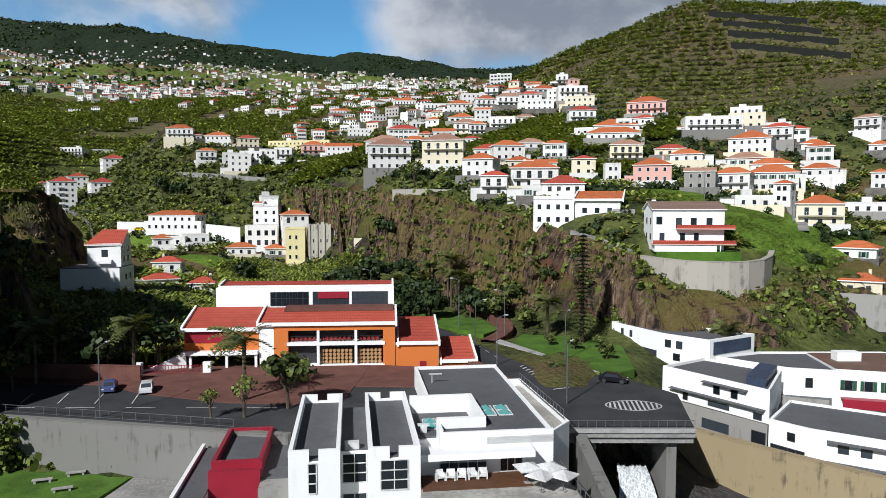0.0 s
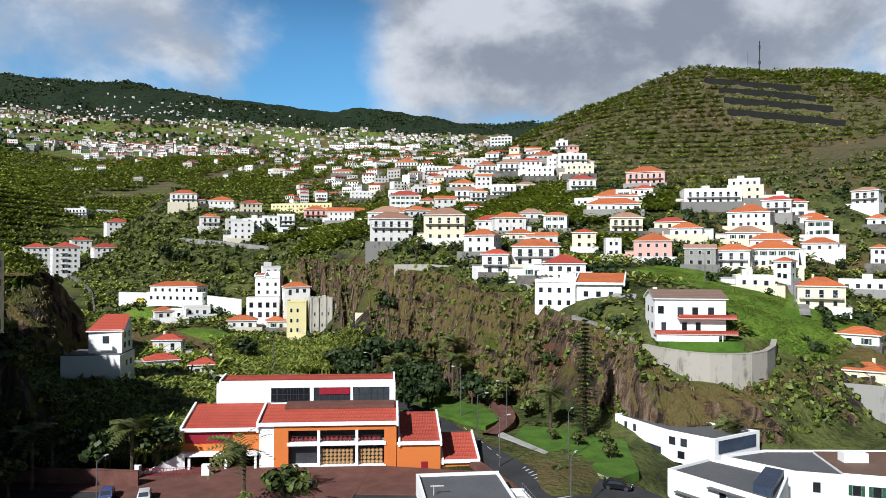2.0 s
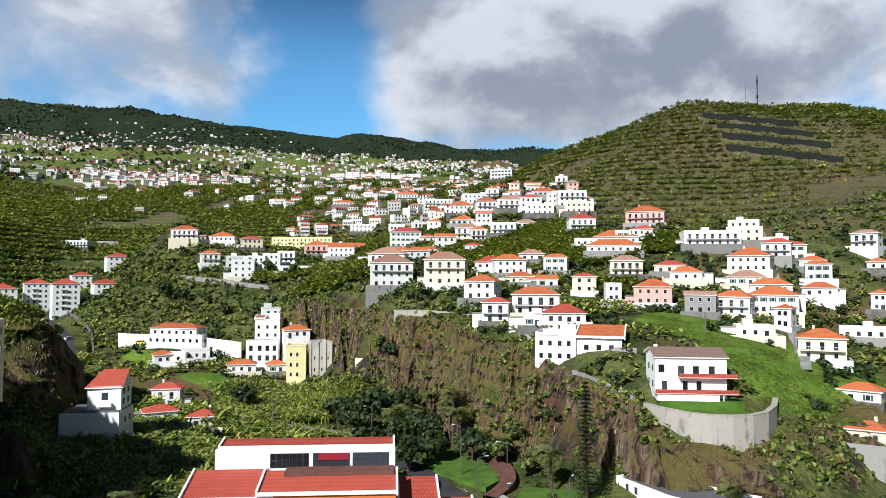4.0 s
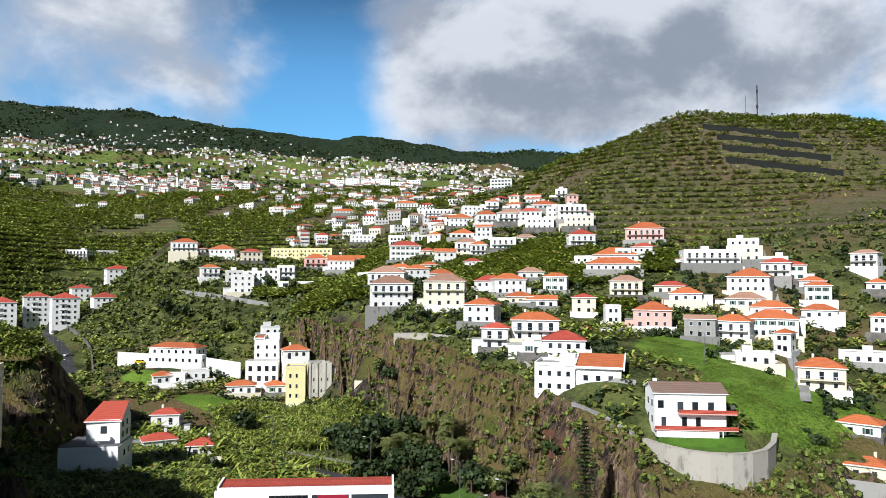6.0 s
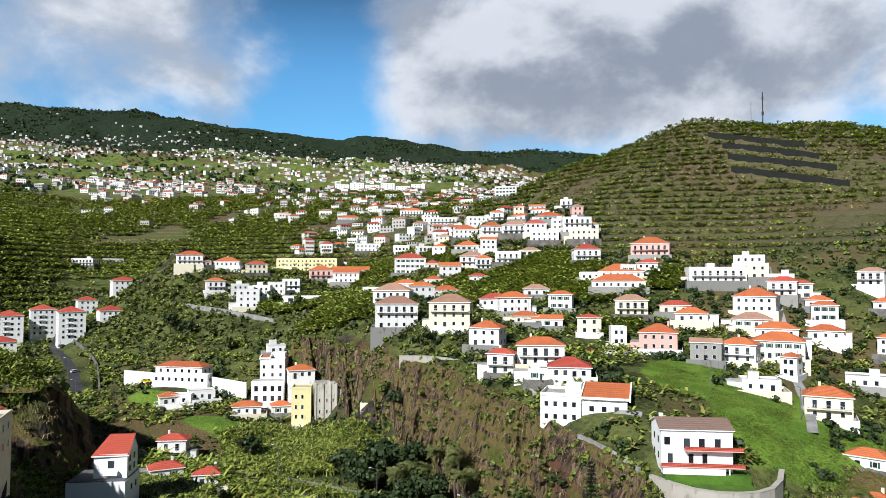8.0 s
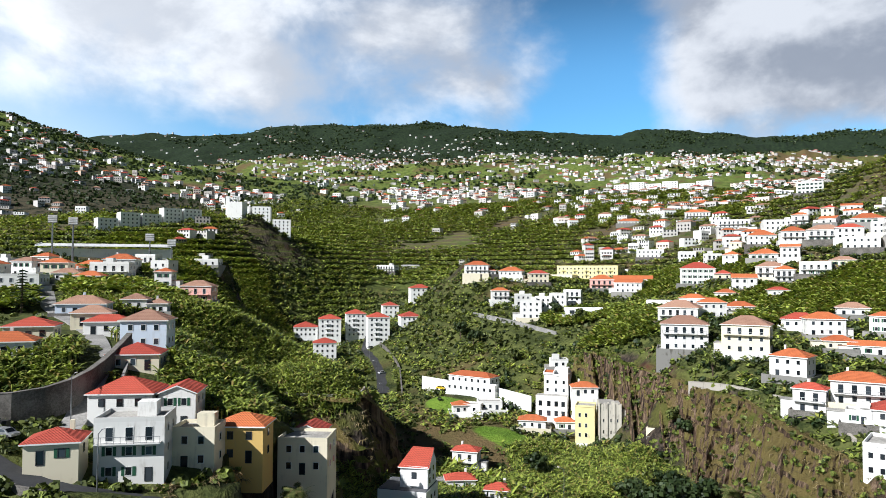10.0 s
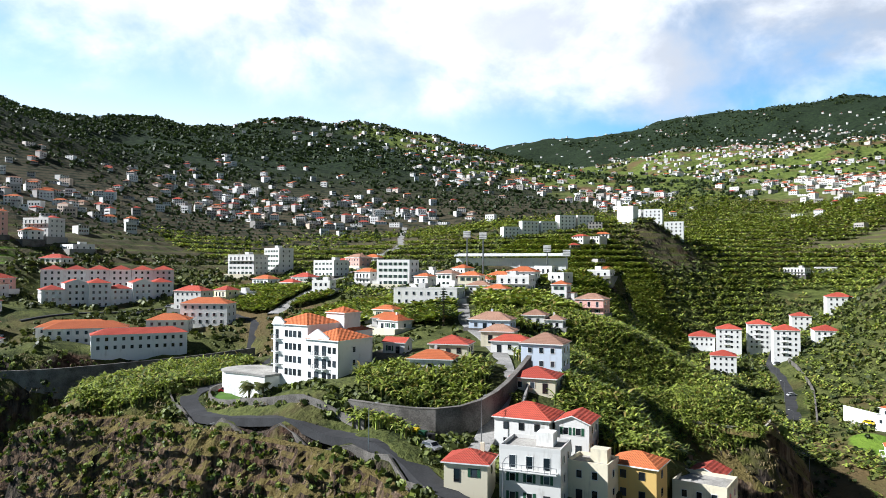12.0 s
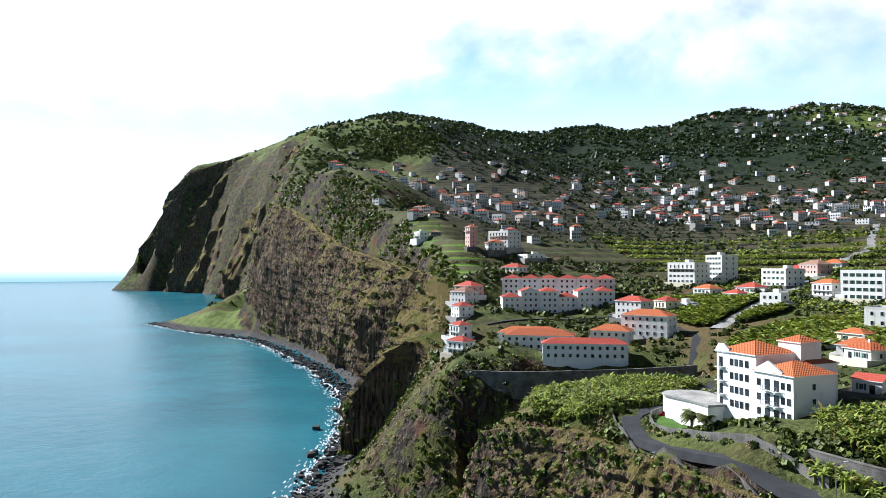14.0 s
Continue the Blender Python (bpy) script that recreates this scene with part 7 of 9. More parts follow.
def ruin():
    e = thing("old_factory", -41.5, 257.0, 17.0, 14, "weathered roofless old factory of lime-plastered stone", "building")
    boxes("front_wall", [(-8.2, -6, -3, -0.6, 5, 17.2)], OLD_WALL, e)
    items = [(-0.6, -5.2, -3, 8.6, 5, 15.2)]
    boxes("side_wall", items, OLD_WALL, e)
    for x in (-8.2, -5.6, -3.0, -0.9):
        boxes("pilaster", [(x, -6.35, -3, x + 0.5, -6.0, 17.6)], OLD_WALL, e)
    r = random.Random(4)
    for i in range(12):
        x = -8 + i * 1.38
        boxes("broken_parapet", [(x, -5.9 if x < -1.2 else -5.1, 15.2 if x >= -1.2 else 17.2, x + r.uniform(0.5, 1.2), -5.2 if x < -1.2 else -4.4, (15.2 if x >= -1.2 else 17.2) + r.uniform(0.3, 1.3))], OLD_WALL, e)
    for z in (3, 7, 11):
        for x in (-6.6, -4.0, -1.8):
            place_on(window_mesh(0.6, 1.3, OLD_WALL), "window", e, x, -6, z, 0)
        for x in (1.5, 4.2, 6.8):
            place_on(window_mesh(0.8, 1.6, OLD_WALL), "window", e, x, -5.2, z, 0)
    boxes("roof", [(-7.8, -5.6, 17.2, -0.9, 4.6, 17.3), (-0.2, -4.8, 15.2, 8.2, 4.6, 15.3)], ROOF_PALE, e)
    y = thing("house", -53.4, 253.5, 17.5, 6, "narrow yellow three-storey house against the old factory", "house")
    boxes("wall", [(-3.4, -3.5, -4, 3.4, 4, 15.2)], YELLOW, y)
    parapet_roof(y, -3.4, 3.4, -3.5, 4, 15.3, 0.5, 0.2, ROOF_PALE, YELLOW)
    for z in (4.6, 8.0, 11.6):
        for x in (-1.8, 0.4):
            place_on(window_mesh(0.9, 1.5, FRAME_WHITE), "window", y, x, -3.5, z, 0)
    boxes("porch", [(-5, -7, -4, 1, -3.5, 2.4)], WHITE, y)


def tower_house():
    e = thing("house", -67.5, 267.0, 27.6, 4, "tall white house stepping up the slope", "house")
    boxes("wall", [(-4.4, -2, -4, 4.8, 7, 13.2)], WHITE, e)
    boxes("lower_wall", [(-6.8, -6, -6, 5.0, -2, 6.2)], WHITE, e)
    boxes("lower_terrace", [(-6.6, -5.8, 6.2, 4.8, -2, 6.35)], ROOF_PALE, e)
    parapet_roof(e, -4.4, 4.8, -2, 7, 13.3, 0.7, 0.2, ROOF_PALE, WHITE)
    boxes("stair_head", [(-1, 2, 13.3, 4.2, 6.6, 15.8)], WHITE, e)
    shed("roof", -4.3, -0.9, -1.9, 2, 14.3, 15.0, TILE_ORANGE, e)
    for z in (7.2, 10.2):
        for x in (-3, 0.2, 3.2):
            place_on(window_mesh(1.0, 1.4, FRAME_WHITE), "window", e, x, -2, z, 0)
    for z in (-1.2, 2.4):
        for x in (-5.0, -1.8, 1.0, 3.6):
            place_on(window_mesh(1.3, 1.9, FRAME_DARK, "door"), "window", e, x, -6, z, 0)


for build in (cliff_house, balcony_house, gable_house, ruin, tower_house):
    build()


# ---- stadium lights, mast and church ----
def floodlight(x, y, tall):
    z = height(x, y)
    e = thing("floodlight_mast", x, y, z, 35, "tall steel floodlight mast", "mast", "floodlights round the sports ground")
    v, f = [], []
    for k, (r, h) in enumerate(((0.55, -1), (0.3, tall))):
        v += [(r * math.cos(i * 1.0472), r * math.sin(i * 1.0472), h) for i in range(6)]
    f = [(i, (i + 1) % 6, 6 + (i + 1) % 6, 6 + i) for i in range(6)]
    mesh_object("pole", v, f, RAIL, e)
    boxes("lamp_panel", [(-2.0, -0.3, tall, 2.0, 0.3, tall + 3.6)], KERB, e)
    for i in range(4):
        boxes("lamp", [(-1.9, -0.5, tall + 0.3 + i * 0.85, 1.9, -0.3, tall + 0.8 + i * 0.85)], FRAME_WHITE, e)


for x, y, h in ((-290, 224, 20), (-283, 229, 20), (-262, 254, 16), (-262, 268, 18)):
    floodlight(x, y, h)
e = thing("grandstand", -325, 285, height(-325, 285), 35, "long white grandstand of the sports ground", "building")
boxes("wall", [(-34, -3, -6, 34, 3, 5)], WHITE, e)
shed("roof", -34, 34, -6, 4, 6.5, 8.0, FRAME_WHITE, e)
e = thing("radio_mast", 268, 600, 199, 0, "tall thin lattice radio mast on the hilltop", "mast", "masts on the hilltop")
boxes("pole", [(-0.35, -0.35, -3, 0.35, 0.35, 34)], FRAME_DARK, e)
boxes("antenna", [(-0.7, -0.7, 14, 0.7, 0.7, 17)], FRAME_DARK, e)
boxes("antenna", [(-0.55, -0.55, 27, 0.55, 0.55, 30)], FRAME_DARK, e)
e = thing("radio_mast", 258, 600, 198, 0, "thin grey radio mast on the hilltop", "mast", "masts on the hilltop")
boxes("pole", [(-0.15, -0.15, -3, 0.15, 0.15, 26)], RAIL, e)
e = thing("church", -384, 466, height(-384, 466), 30, "white modern church with curved wall", "church")
prism("wall", [(-7, -6), (5, -7), (8, 0), (5, 7), (-7, 6)], -4, 13, WHITE, e)
prism("tower", [(-9, -2), (-6, -2), (-6, 2), (-9, 2)], -4, 18, WHITE, e)


# dark lined terraces below the hilltop
HILL_WALLS = [(194, 526, 250, 494, 3.0), (197, 507, 251, 477, 3.2), (194, 490, 253, 459, 3.2), (190, 474, 248, 436, 3.2)]
TERRACE_NET = plain("dark_terrace_lining", (0.016, 0.018, 0.014), 0.95)
for x0, y0, x1, y1, h in HILL_WALLS:
    zz = [height(x0 + (x1 - x0) * i / 8, y0 + (y1 - y0) * i / 8) for i in range(9)]
    zz = [float(q) + 0.8 for q in np.polyval(np.polyfit(range(9), zz, 2), range(9))]
    wall_line("wall_terrace", [(x0 + (x1 - x0) * i / 8, y0 + (y1 - y0) * i / 8, zz[i]) for i in range(9)], h, 0.7, TERRACE_NET, "long dark retaining wall of a hill terrace", 5, cap=False)


# ---- street furniture and cars ----
def car(x, y, turn, paint_m, words, z=None):
    z = height(x, y) if z is None else z
    e = thing("car", x, y, z, turn, f"{words} car parked by the road", "car", "parked cars")
    prof = [(-2.05, 0.32), (2.05, 0.32), (2.08, 0.72), (1.35, 0.86), (0.65, 1.40), (-1.15, 1.44), (-1.85, 0.95), (-2.1, 0.86)]
    n = len(prof)
    def side(y, inset):
        return [(a, y * (inset if b > 0.9 else 1), b) for a, b in prof]
    v = side(-0.86, 0.84) + side(0.86, 0.84)
    f = [tuple(range(n)), tuple(range(2 * n - 1, n - 1, -1))] + [(i, n + i, n + (i + 1) % n, (i + 1) % n) for i in range(n)]
    mesh_object("body", v, f, paint_m, e)
    for s in (-1, 1):
        y0 = s * 0.875
        mesh_object("side_window", [(-1.45, y0 * 0.97, 0.95), (1.0, y0 * 0.97, 0.95), (0.55, y0 * 0.86, 1.33), (-1.1, y0 * 0.86, 1.36)], [(0, 1, 2, 3) if s < 0 else (3, 2, 1, 0)], GLASS, e)
    mesh_object("windscreen", [(1.30, -0.66, 0.93), (1.30, 0.66, 0.93), (0.72, 0.62, 1.38), (0.72, -0.62, 1.38)], [(0, 1, 2, 3)], GLASS, e)
    mesh_object("rear_window", [(-1.84, -0.62, 1.02), (-1.84, 0.62, 1.02), (-1.24, 0.6, 1.42), (-1.24, -0.6, 1.42)], [(3, 2, 1, 0)], GLASS, e)
    for wx in (-1.3, 1.3):
        for s in (-1, 1):
            k = 12
            v = [(wx + 0.32 * math.cos(6.2832 * i / k), s * (0.74 if j else 0.9), 0.32 + 0.32 * math.sin(6.2832 * i / k)) for j in (0, 1) for i in range(k)]
            f = [tuple(range(k)), tuple(range(2 * k - 1, k - 1, -1))] + [(i, k + i, k + (i + 1) % k, (i + 1) % k) for i in range(k)]
            mesh_object("wheel", v, f, FRAME_DARK, e)
    for s in (-1, 1):
        boxes("headlight", [(2.0, s * 0.6 - 0.16, 0.62, 2.1, s * 0.6 + 0.16, 0.76)], FRAME_WHITE, e)


CAR_WHITE, CAR_BLUE, CAR_BLACK = plain("white_car_paint", (0.75, 0.75, 0.76), 0.2), plain("blue_car_paint", (0.10, 0.13, 0.30), 0.2), plain("black_car_paint", (0.015, 0.015, 0.018), 0.15)
CAR_RED, CAR_YELLOW, CAR_SILVER = plain("red_car_paint", (0.42, 0.02, 0.02), 0.2), plain("yellow_car_paint", (0.70, 0.50, 0.02), 0.25), plain("silver_car_paint", (0.42, 0.43, 0.44), 0.25, metal=0.4)
for x, y, a, m, w, z in ((-42.6, 99.2, -72, CAR_WHITE, "white", 15.03), (-48.2, 99.8, -72, CAR_BLUE, "blue", 15.03), (25.5, 104.5, -20, CAR_BLACK, "black", 15.1), (-118, 71.5, 28, CAR_WHITE, "white", None), (-104.5, 72.0, 8, CAR_SILVER, "silver", None),
                         (-176.5, 60.5, 60, CAR_RED, "red", None), (-118.0, 272.6, -12, CAR_YELLOW, "yellow", 31.2), (46, 228, 10, CAR_RED, "red", None), (52, 228, 12, CAR_WHITE, "white", None), (58, 227, 5, CAR_SILVER, "silver", None),
                         (-350, 92, 60, CAR_WHITE, "white", None), (-346, 78, 80, CAR_SILVER, "silver", None), (-170, 318, 60, CAR_WHITE, "white", None), (-205, 370, 62, CAR_SILVER, "silver", None)):
    if z is None:
        z = height(x, y) + 0.3
    car(x, y, a, m, w, z)


def street_lamp(x, y, turn, tall=8.0, z=None, reach=1.6):
    z = height(x, y) if z is None else z
    e = thing("street_lamp", x, y, z, turn, "grey steel street lamp with a single arm", "street lamp", "street lamps")
    v, f = [], []
    for r, h in ((0.11, -0.5), (0.09, tall * 0.6), (0.06, tall)):
        v += [(r * math.cos(i * 1.0472), r * math.sin(i * 1.0472), h) for i in range(6)]
    for j in range(2):
        f += [(j * 6 + i, j * 6 + (i + 1) % 6, (j + 1) * 6 + (i + 1) % 6, (j + 1) * 6 + i) for i in range(6)]
    mesh_object("pole", v, f, RAIL, e)
    mesh_object("arm", [(0, -0.04, tall - 0.1), (reach, -0.04, tall + 0.28), (reach, 0.04, tall + 0.28), (0, 0.04, tall - 0.1), (0, -0.04, tall), (reach, -0.04, tall + 0.36), (reach, 0.04, tall + 0.36), (0, 0.04, tall)],
                [(0, 1, 2, 3)[::-1], (4, 5, 6, 7), (0, 1, 5, 4), (2, 3, 7, 6), (1, 2, 6, 5)], RAIL, e)
    boxes("lamp_head", [(reach - 0.1, -0.14, tall + 0.22, reach + 0.6, 0.14, tall + 0.36)], FRAME_WHITE, e)


for x, y, a, h, z in ((-43.4, 87.2, 80, 9, 15.0), (6.0, 133, 20, 8, 15.3), (8.8, 115.5, 30, 8, 15.1), (12.2, 140.5, 170, 9, 15.3), (16.5, 93.0, 60, 8, 15.1), (20.8, 119.5, 60, 8, 15.2), (3.2, 150, 150, 10, 15.6), (-18, 172, 160, 8, 17.5),
                      (-46, 188, 160, 8, 19.2), (-112, 63.8, 100, 8, None), (-84, 71, 120, 8, None), (-148, 45.8, 90, 8, None), (-70, 98, 170, 8, None), (-104, 83, 120, 9, None), (-110, 214, 170, 9, None), (-140, 262, 170, 9, None),
                      (-168, 308, 170, 9, None), (-196, 352, 170, 9, None), (88, 178, 100, 8, None), (70, 190, 100, 8, None)):
    street_lamp(x, y, a, h, z)
for i, (m, w) in enumerate(((CAR_BLUE, "blue"), (CAR_YELLOW, "yellow"), (SHUTTER, "green"), (FRAME_DARK, "dark grey"))):
    x, y = -113.5 + 1.7 * i, 73.2 + 0.5 * i
    e = thing("recycling_bin", x, y, height(x, y) + 0.25, 20, f"{w} recycling bin at the roadside", "bin", "recycling bins")
    boxes("body", [(-0.65, -0.5, -0.1, 0.65, 0.5, 1.3)], m, e)
    boxes("lid", [(-0.7, -0.55, 1.3, 0.7, 0.55, 1.5)], m, e)


# ---- boulders and surf along the shore ----
def shore():
    r = np.random.default_rng(9)
    line = [p for p in COAST if -1150 < p[0] < -190]
    c, nrm = along([(x, y) for x, y, _ in line], 2.0)
    c = c[:, :2]
    s = np.where(nrm[:, 1] > 0, -1, 1)[:, None] * nrm      # towards the sea
    vs, fs, n = [], [], 0
    base = np.array([(1, 1, 1), (-1, 1, 1), (1, -1, 1), (-1, -1, 1), (1, 1, -1), (-1, 1, -1), (1, -1, -1), (-1, -1, -1)], float) * 0.58
    faces = np.array([(0, 1, 3, 2), (4, 6, 7, 5), (0, 2, 6, 4), (1, 5, 7, 3), (0, 4, 5, 1), (2, 3, 7, 6)])
    for _ in range(3600):
        i = min(len(c) - 1, int(len(c) * r.uniform(0, 1) ** 1.4))
        p = c[i] + s[i] * r.normal(-1.8, 5.0) + r.normal(size=2) * 1.5
        q = r.uniform(0.5, 1.4) * (2.4 if r.uniform() < 0.06 else 1)
        v = (base * r.uniform(0.6, 1.3, (8, 3))) * q * np.array((1.2, 1.0, 0.8))
        v = turned(v, r.uniform(0, 6.28)) + (p[0], p[1], max(0.0, float(height(*p)) if _ % 3 == 0 else 0.4) + 0.1 * q)
        vs.append(v)
        fs.append(faces + n)
        n += 8
    rock = plain("wet_black_boulders", (0.060, 0.056, 0.052), 0.6, grain=0.4, scale=1.0, bump=0.9)
    tagged(big_mesh("boulders", np.concatenate(vs), np.concatenate(fs), rock), "black boulders along the shore", "boulders", kind="stuff")
    vs, fs, n = [], [], 0
    for _ in range(7500):
        i = int(r.uniform(0, len(c)))
        out = abs(r.normal(0, 2.8)) + (r.uniform(0, 9) if r.uniform() < 0.18 else 0) + 1.8 + 2.2 * math.sin(i * 0.13) ** 2
        p = c[i] + s[i] * out
        t = np.array((-s[i][1], s[i][0]))
        l, w = r.uniform(0.4, 2.3), r.uniform(0.14, 0.55)
        k = r.uniform(-0.3, 0.3)
        t = t * math.cos(k) + s[i] * math.sin(k)
        b = np.array((-t[1], t[0]))
        z = 0.03 + 0.0004 * (_ % 60)
        quad = [p - t * l - b * w * 0.3, p - t * l * 0.2 - b * w, p + t * l - b * w * 0.2, p + t * l * 0.3 + b * w]
        vs += [(a[0], a[1], z) for a in quad]
        fs.append((n, n + 1, n + 2, n + 3))
        n += 4
    foam = plain("white_surf", (0.76, 0.79, 0.80), 0.6, grain=0.1)
    tagged(big_mesh("surf", np.array(vs), np.array(fs), foam), "broken white surf along the rocks", "surf", kind="stuff")


# ---- basalt faces below the cliff edges ----
def even(line, n):
    p = np.array(line, float)
    s = np.concatenate([[0], np.cumsum(np.hypot(*np.diff(p[:, :2], axis=0).T))])
    t = np.linspace(0, s[-1], n)
    return np.stack([np.interp(t, s, p[:, k]) for k in range(3)], 1)


def rock_look(g):
    p = where(g)
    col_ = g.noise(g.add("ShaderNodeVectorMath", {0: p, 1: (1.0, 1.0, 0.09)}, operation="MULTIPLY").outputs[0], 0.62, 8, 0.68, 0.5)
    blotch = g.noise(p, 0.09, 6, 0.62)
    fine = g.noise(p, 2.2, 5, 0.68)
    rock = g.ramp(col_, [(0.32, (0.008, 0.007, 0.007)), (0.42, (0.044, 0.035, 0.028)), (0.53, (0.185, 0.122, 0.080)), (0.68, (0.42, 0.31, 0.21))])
    rock = g.mix(g.smooth(g.noise(p, 0.045, 4), 0.52, 0.68, 0.0, 0.7), rock, g.mix(fine, (0.055, 0.026, 0.016), (0.19, 0.10, 0.058)))
    up = g.add("ShaderNodeSeparateXYZ", {"Vector": g.add("ShaderNodeNewGeometry").outputs["Normal"]}).outputs[2]
    ledge = g.smooth(g.math("ADD", up, g.math("MULTIPLY", g.math("SUBTRACT", blotch, 0.5), 1.4)), 0.34, 0.54)
    growth = g.mix(g.smooth(g.noise(p, 0.06, 5), 0.50, 0.66), g.mix(fine, (0.12, 0.092, 0.034), (0.30, 0.24, 0.09)), g.mix(fine, (0.06, 0.085, 0.015), (0.19, 0.22, 0.045)))
    col = g.mix(ledge, rock, growth)
    s = g.add("ShaderNodeBsdfPrincipled", {"Base Color": col, "Roughness": 0.95, "Specular IOR Level": 0.1})
    return s, relief_map(g, g.math("ADD", col_, g.math("MULTIPLY", fine, 0.35)), 1.0, 3.0)


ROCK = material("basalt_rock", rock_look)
CLIFF_SPOTS = []


def grit(u, v, seed):
    """Smooth random values between 0 and 1 over the plane u, v."""
    table = np.random.default_rng(seed).uniform(0, 1, (61, 61))
    i, j = np.floor(u).astype(int), np.floor(v).astype(int)
    a, b = u - i, v - j
    a, b = a * a * (3 - 2 * a), b * b * (3 - 2 * b)
    at_ = lambda m, n: table[np.mod(m, 61), np.mod(n, 61)]
    return (at_(i, j) * (1 - a) + at_(i + 1, j) * a) * (1 - b) + (at_(i, j + 1) * (1 - a) + at_(i + 1, j + 1) * a) * b


def cliff_face(edge, foot, grain, label, out=1.2, power=2.4, bold=1.0, lush=0.5, dry=0.78):
    """A rugged face from the foot line up to the edge line: buttresses, columns, clefts and ledges."""
    length = sum(math.dist(a[:2], b[:2]) for a, b in zip(edge, edge[1:]))
    n = int(length / grain)
    e, f = even(edge, n), even(foot, n)
    for _ in range(3):
        e[1:-1] = (e[:-2] + 2 * e[1:-1] + e[2:]) / 4
        f[1:-1] = (f[:-2] + 2 * f[1:-1] + f[2:]) / 4
    high = (e[:, 2] - f[:, 2])[None, :]
    m = max(10, int(float(np.mean(high)) / grain))
    seed = int(length)
    s = (np.arange(n) * grain)[None, :] + np.zeros((m + 1, 1))
    t = np.linspace(0, 1, m + 1)[:, None] + np.zeros((1, n))
    d = f[:, :2] - e[:, :2]
    run = np.hypot(d[:, 0], d[:, 1])[None, :]
    d = d / (run.T + 1e-6)
    end = np.clip(np.minimum(s, s.max() - s) / (7 * grain), 0, 1)
    end = end * end * (3 - 2 * end)
    u = t + (t ** power - t) * end
    z = t * high
    push = out * grain * (1 - t ** 4)
    for k, (lam, amp, tall) in enumerate(((34 * grain ** 0.6, 5.0, 5), (13 * grain ** 0.6, 3.0, 6), (5 * grain ** 0.7, 1.7, 4), (2.2 * grain, 0.9, 3))):
        v = grit(s / lam + 0.25 * np.sin(z / (lam * 1.7)), z / (lam * tall) + 9, seed + k)
        push = push + bold * amp * grain ** 0.55 * (0.72 - np.abs(2 * v - 1) ** 0.7 * 1.35)
    # ledges where harder beds stand out
    bed = np.mod((z + 5 * grit(s / 25, z * 0 + 3, seed + 9)) / (6.5 * grain ** 0.5), 1)
    push = push + 1.3 * grain ** 0.5 * (0.5 - bed) + (grit(s / (1.1 * grain), z / (1.3 * grain), seed + 12) - 0.5) * 1.1 * grain ** 0.7
    room = run * np.maximum(t - u, 0)
    push = np.maximum(push, -0.8 * room + 0.7 * grain * np.clip(t * 3 - 2, 0, 1)) * end - 1.2 * (1 - end)
    xy = f[None, :, :2] + (e - f)[None, :, :2] * u[:, :, None] + d[None] * push[:, :, None]
    zz = f[None, :, 2] - 2.0 + (high + 1.9) * t + (grit(s / (1.7 * grain), z / (1.7 * grain), seed + 15) - 0.5) * 0.8 * grain * (1 - t)
    # a lip of turf and rock that runs back onto the level ground
    lip = [np.c_[e[:, :2] + d * push[-1][:, None] * q - d * (1 - q) * 3.2 * grain ** 0.5, e[:, 2] + w * end[-1]] for q, w in ((0.55, 0.35), (0.0, -0.5))]
    v = np.concatenate([np.concatenate([xy, zz[:, :, None]], 2).reshape(-1, 3)] + lip)
    t = np.concatenate([t, np.ones((2, n))])
    m += 2
    i = (np.arange(m)[:, None] * n + np.arange(n - 1)[None, :]).ravel()
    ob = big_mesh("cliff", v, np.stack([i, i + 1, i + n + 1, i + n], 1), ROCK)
    pick = np.random.default_rng(seed).permutation(len(v))
    keep = (grit(v[:, 0] / 14, v[:, 1] / 14 + v[:, 2] / 9, seed + 21) + 0.25 * t.ravel())[pick] > 1.0 - lush
    CLIFF_SPOTS.append((v[pick[keep][:int(len(v) * 0.24)]], grain, dry))
    return tagged(ob, label, "cliff", kind="structure")


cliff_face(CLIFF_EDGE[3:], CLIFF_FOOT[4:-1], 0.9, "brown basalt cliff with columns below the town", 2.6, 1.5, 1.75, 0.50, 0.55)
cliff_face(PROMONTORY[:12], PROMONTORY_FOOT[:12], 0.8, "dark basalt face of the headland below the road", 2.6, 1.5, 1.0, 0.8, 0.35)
cliff_face(VALLEY_WEST[1:9], VALLEY_WEST_FOOT[1:9], 1.2, "dark rock bank on the shaded side of the valley")
cliff_face([(-330, 4, 53)] + WEST_CLIFF_EDGE[3:10], [(-322, -28, 7), (-430, -16, 8), (-540, -40, 9), (-630, -72, 9), (-700, -100, 10), (-795, -145, 12), (-890, -192, 14), (-990, -246, 50), (-1010, -250, 60)], 2.0,
           "high basalt sea cliff streaked with dry grass", 0.6, 2.6, 1.7, 0.75)
cliff_face([(-1000, -214, 180), (-1102, -230, 194), (-1158, -232, 226), (-1200, -225, 264), (-1242, -215, 308), (-1280, -202, 335), (-1325, -167, 349)], [(-1003, -246, 58), (-1100, -256, 62), (-1162, -260, 64), (-1212, -262, 66), (-1256, -268, 66), (-1305, -280, 66), (-1370, -290, 50)], 4.0, "dark upper wall of the sea cliff", 0.6, 2.6, 1.3, 0.4)
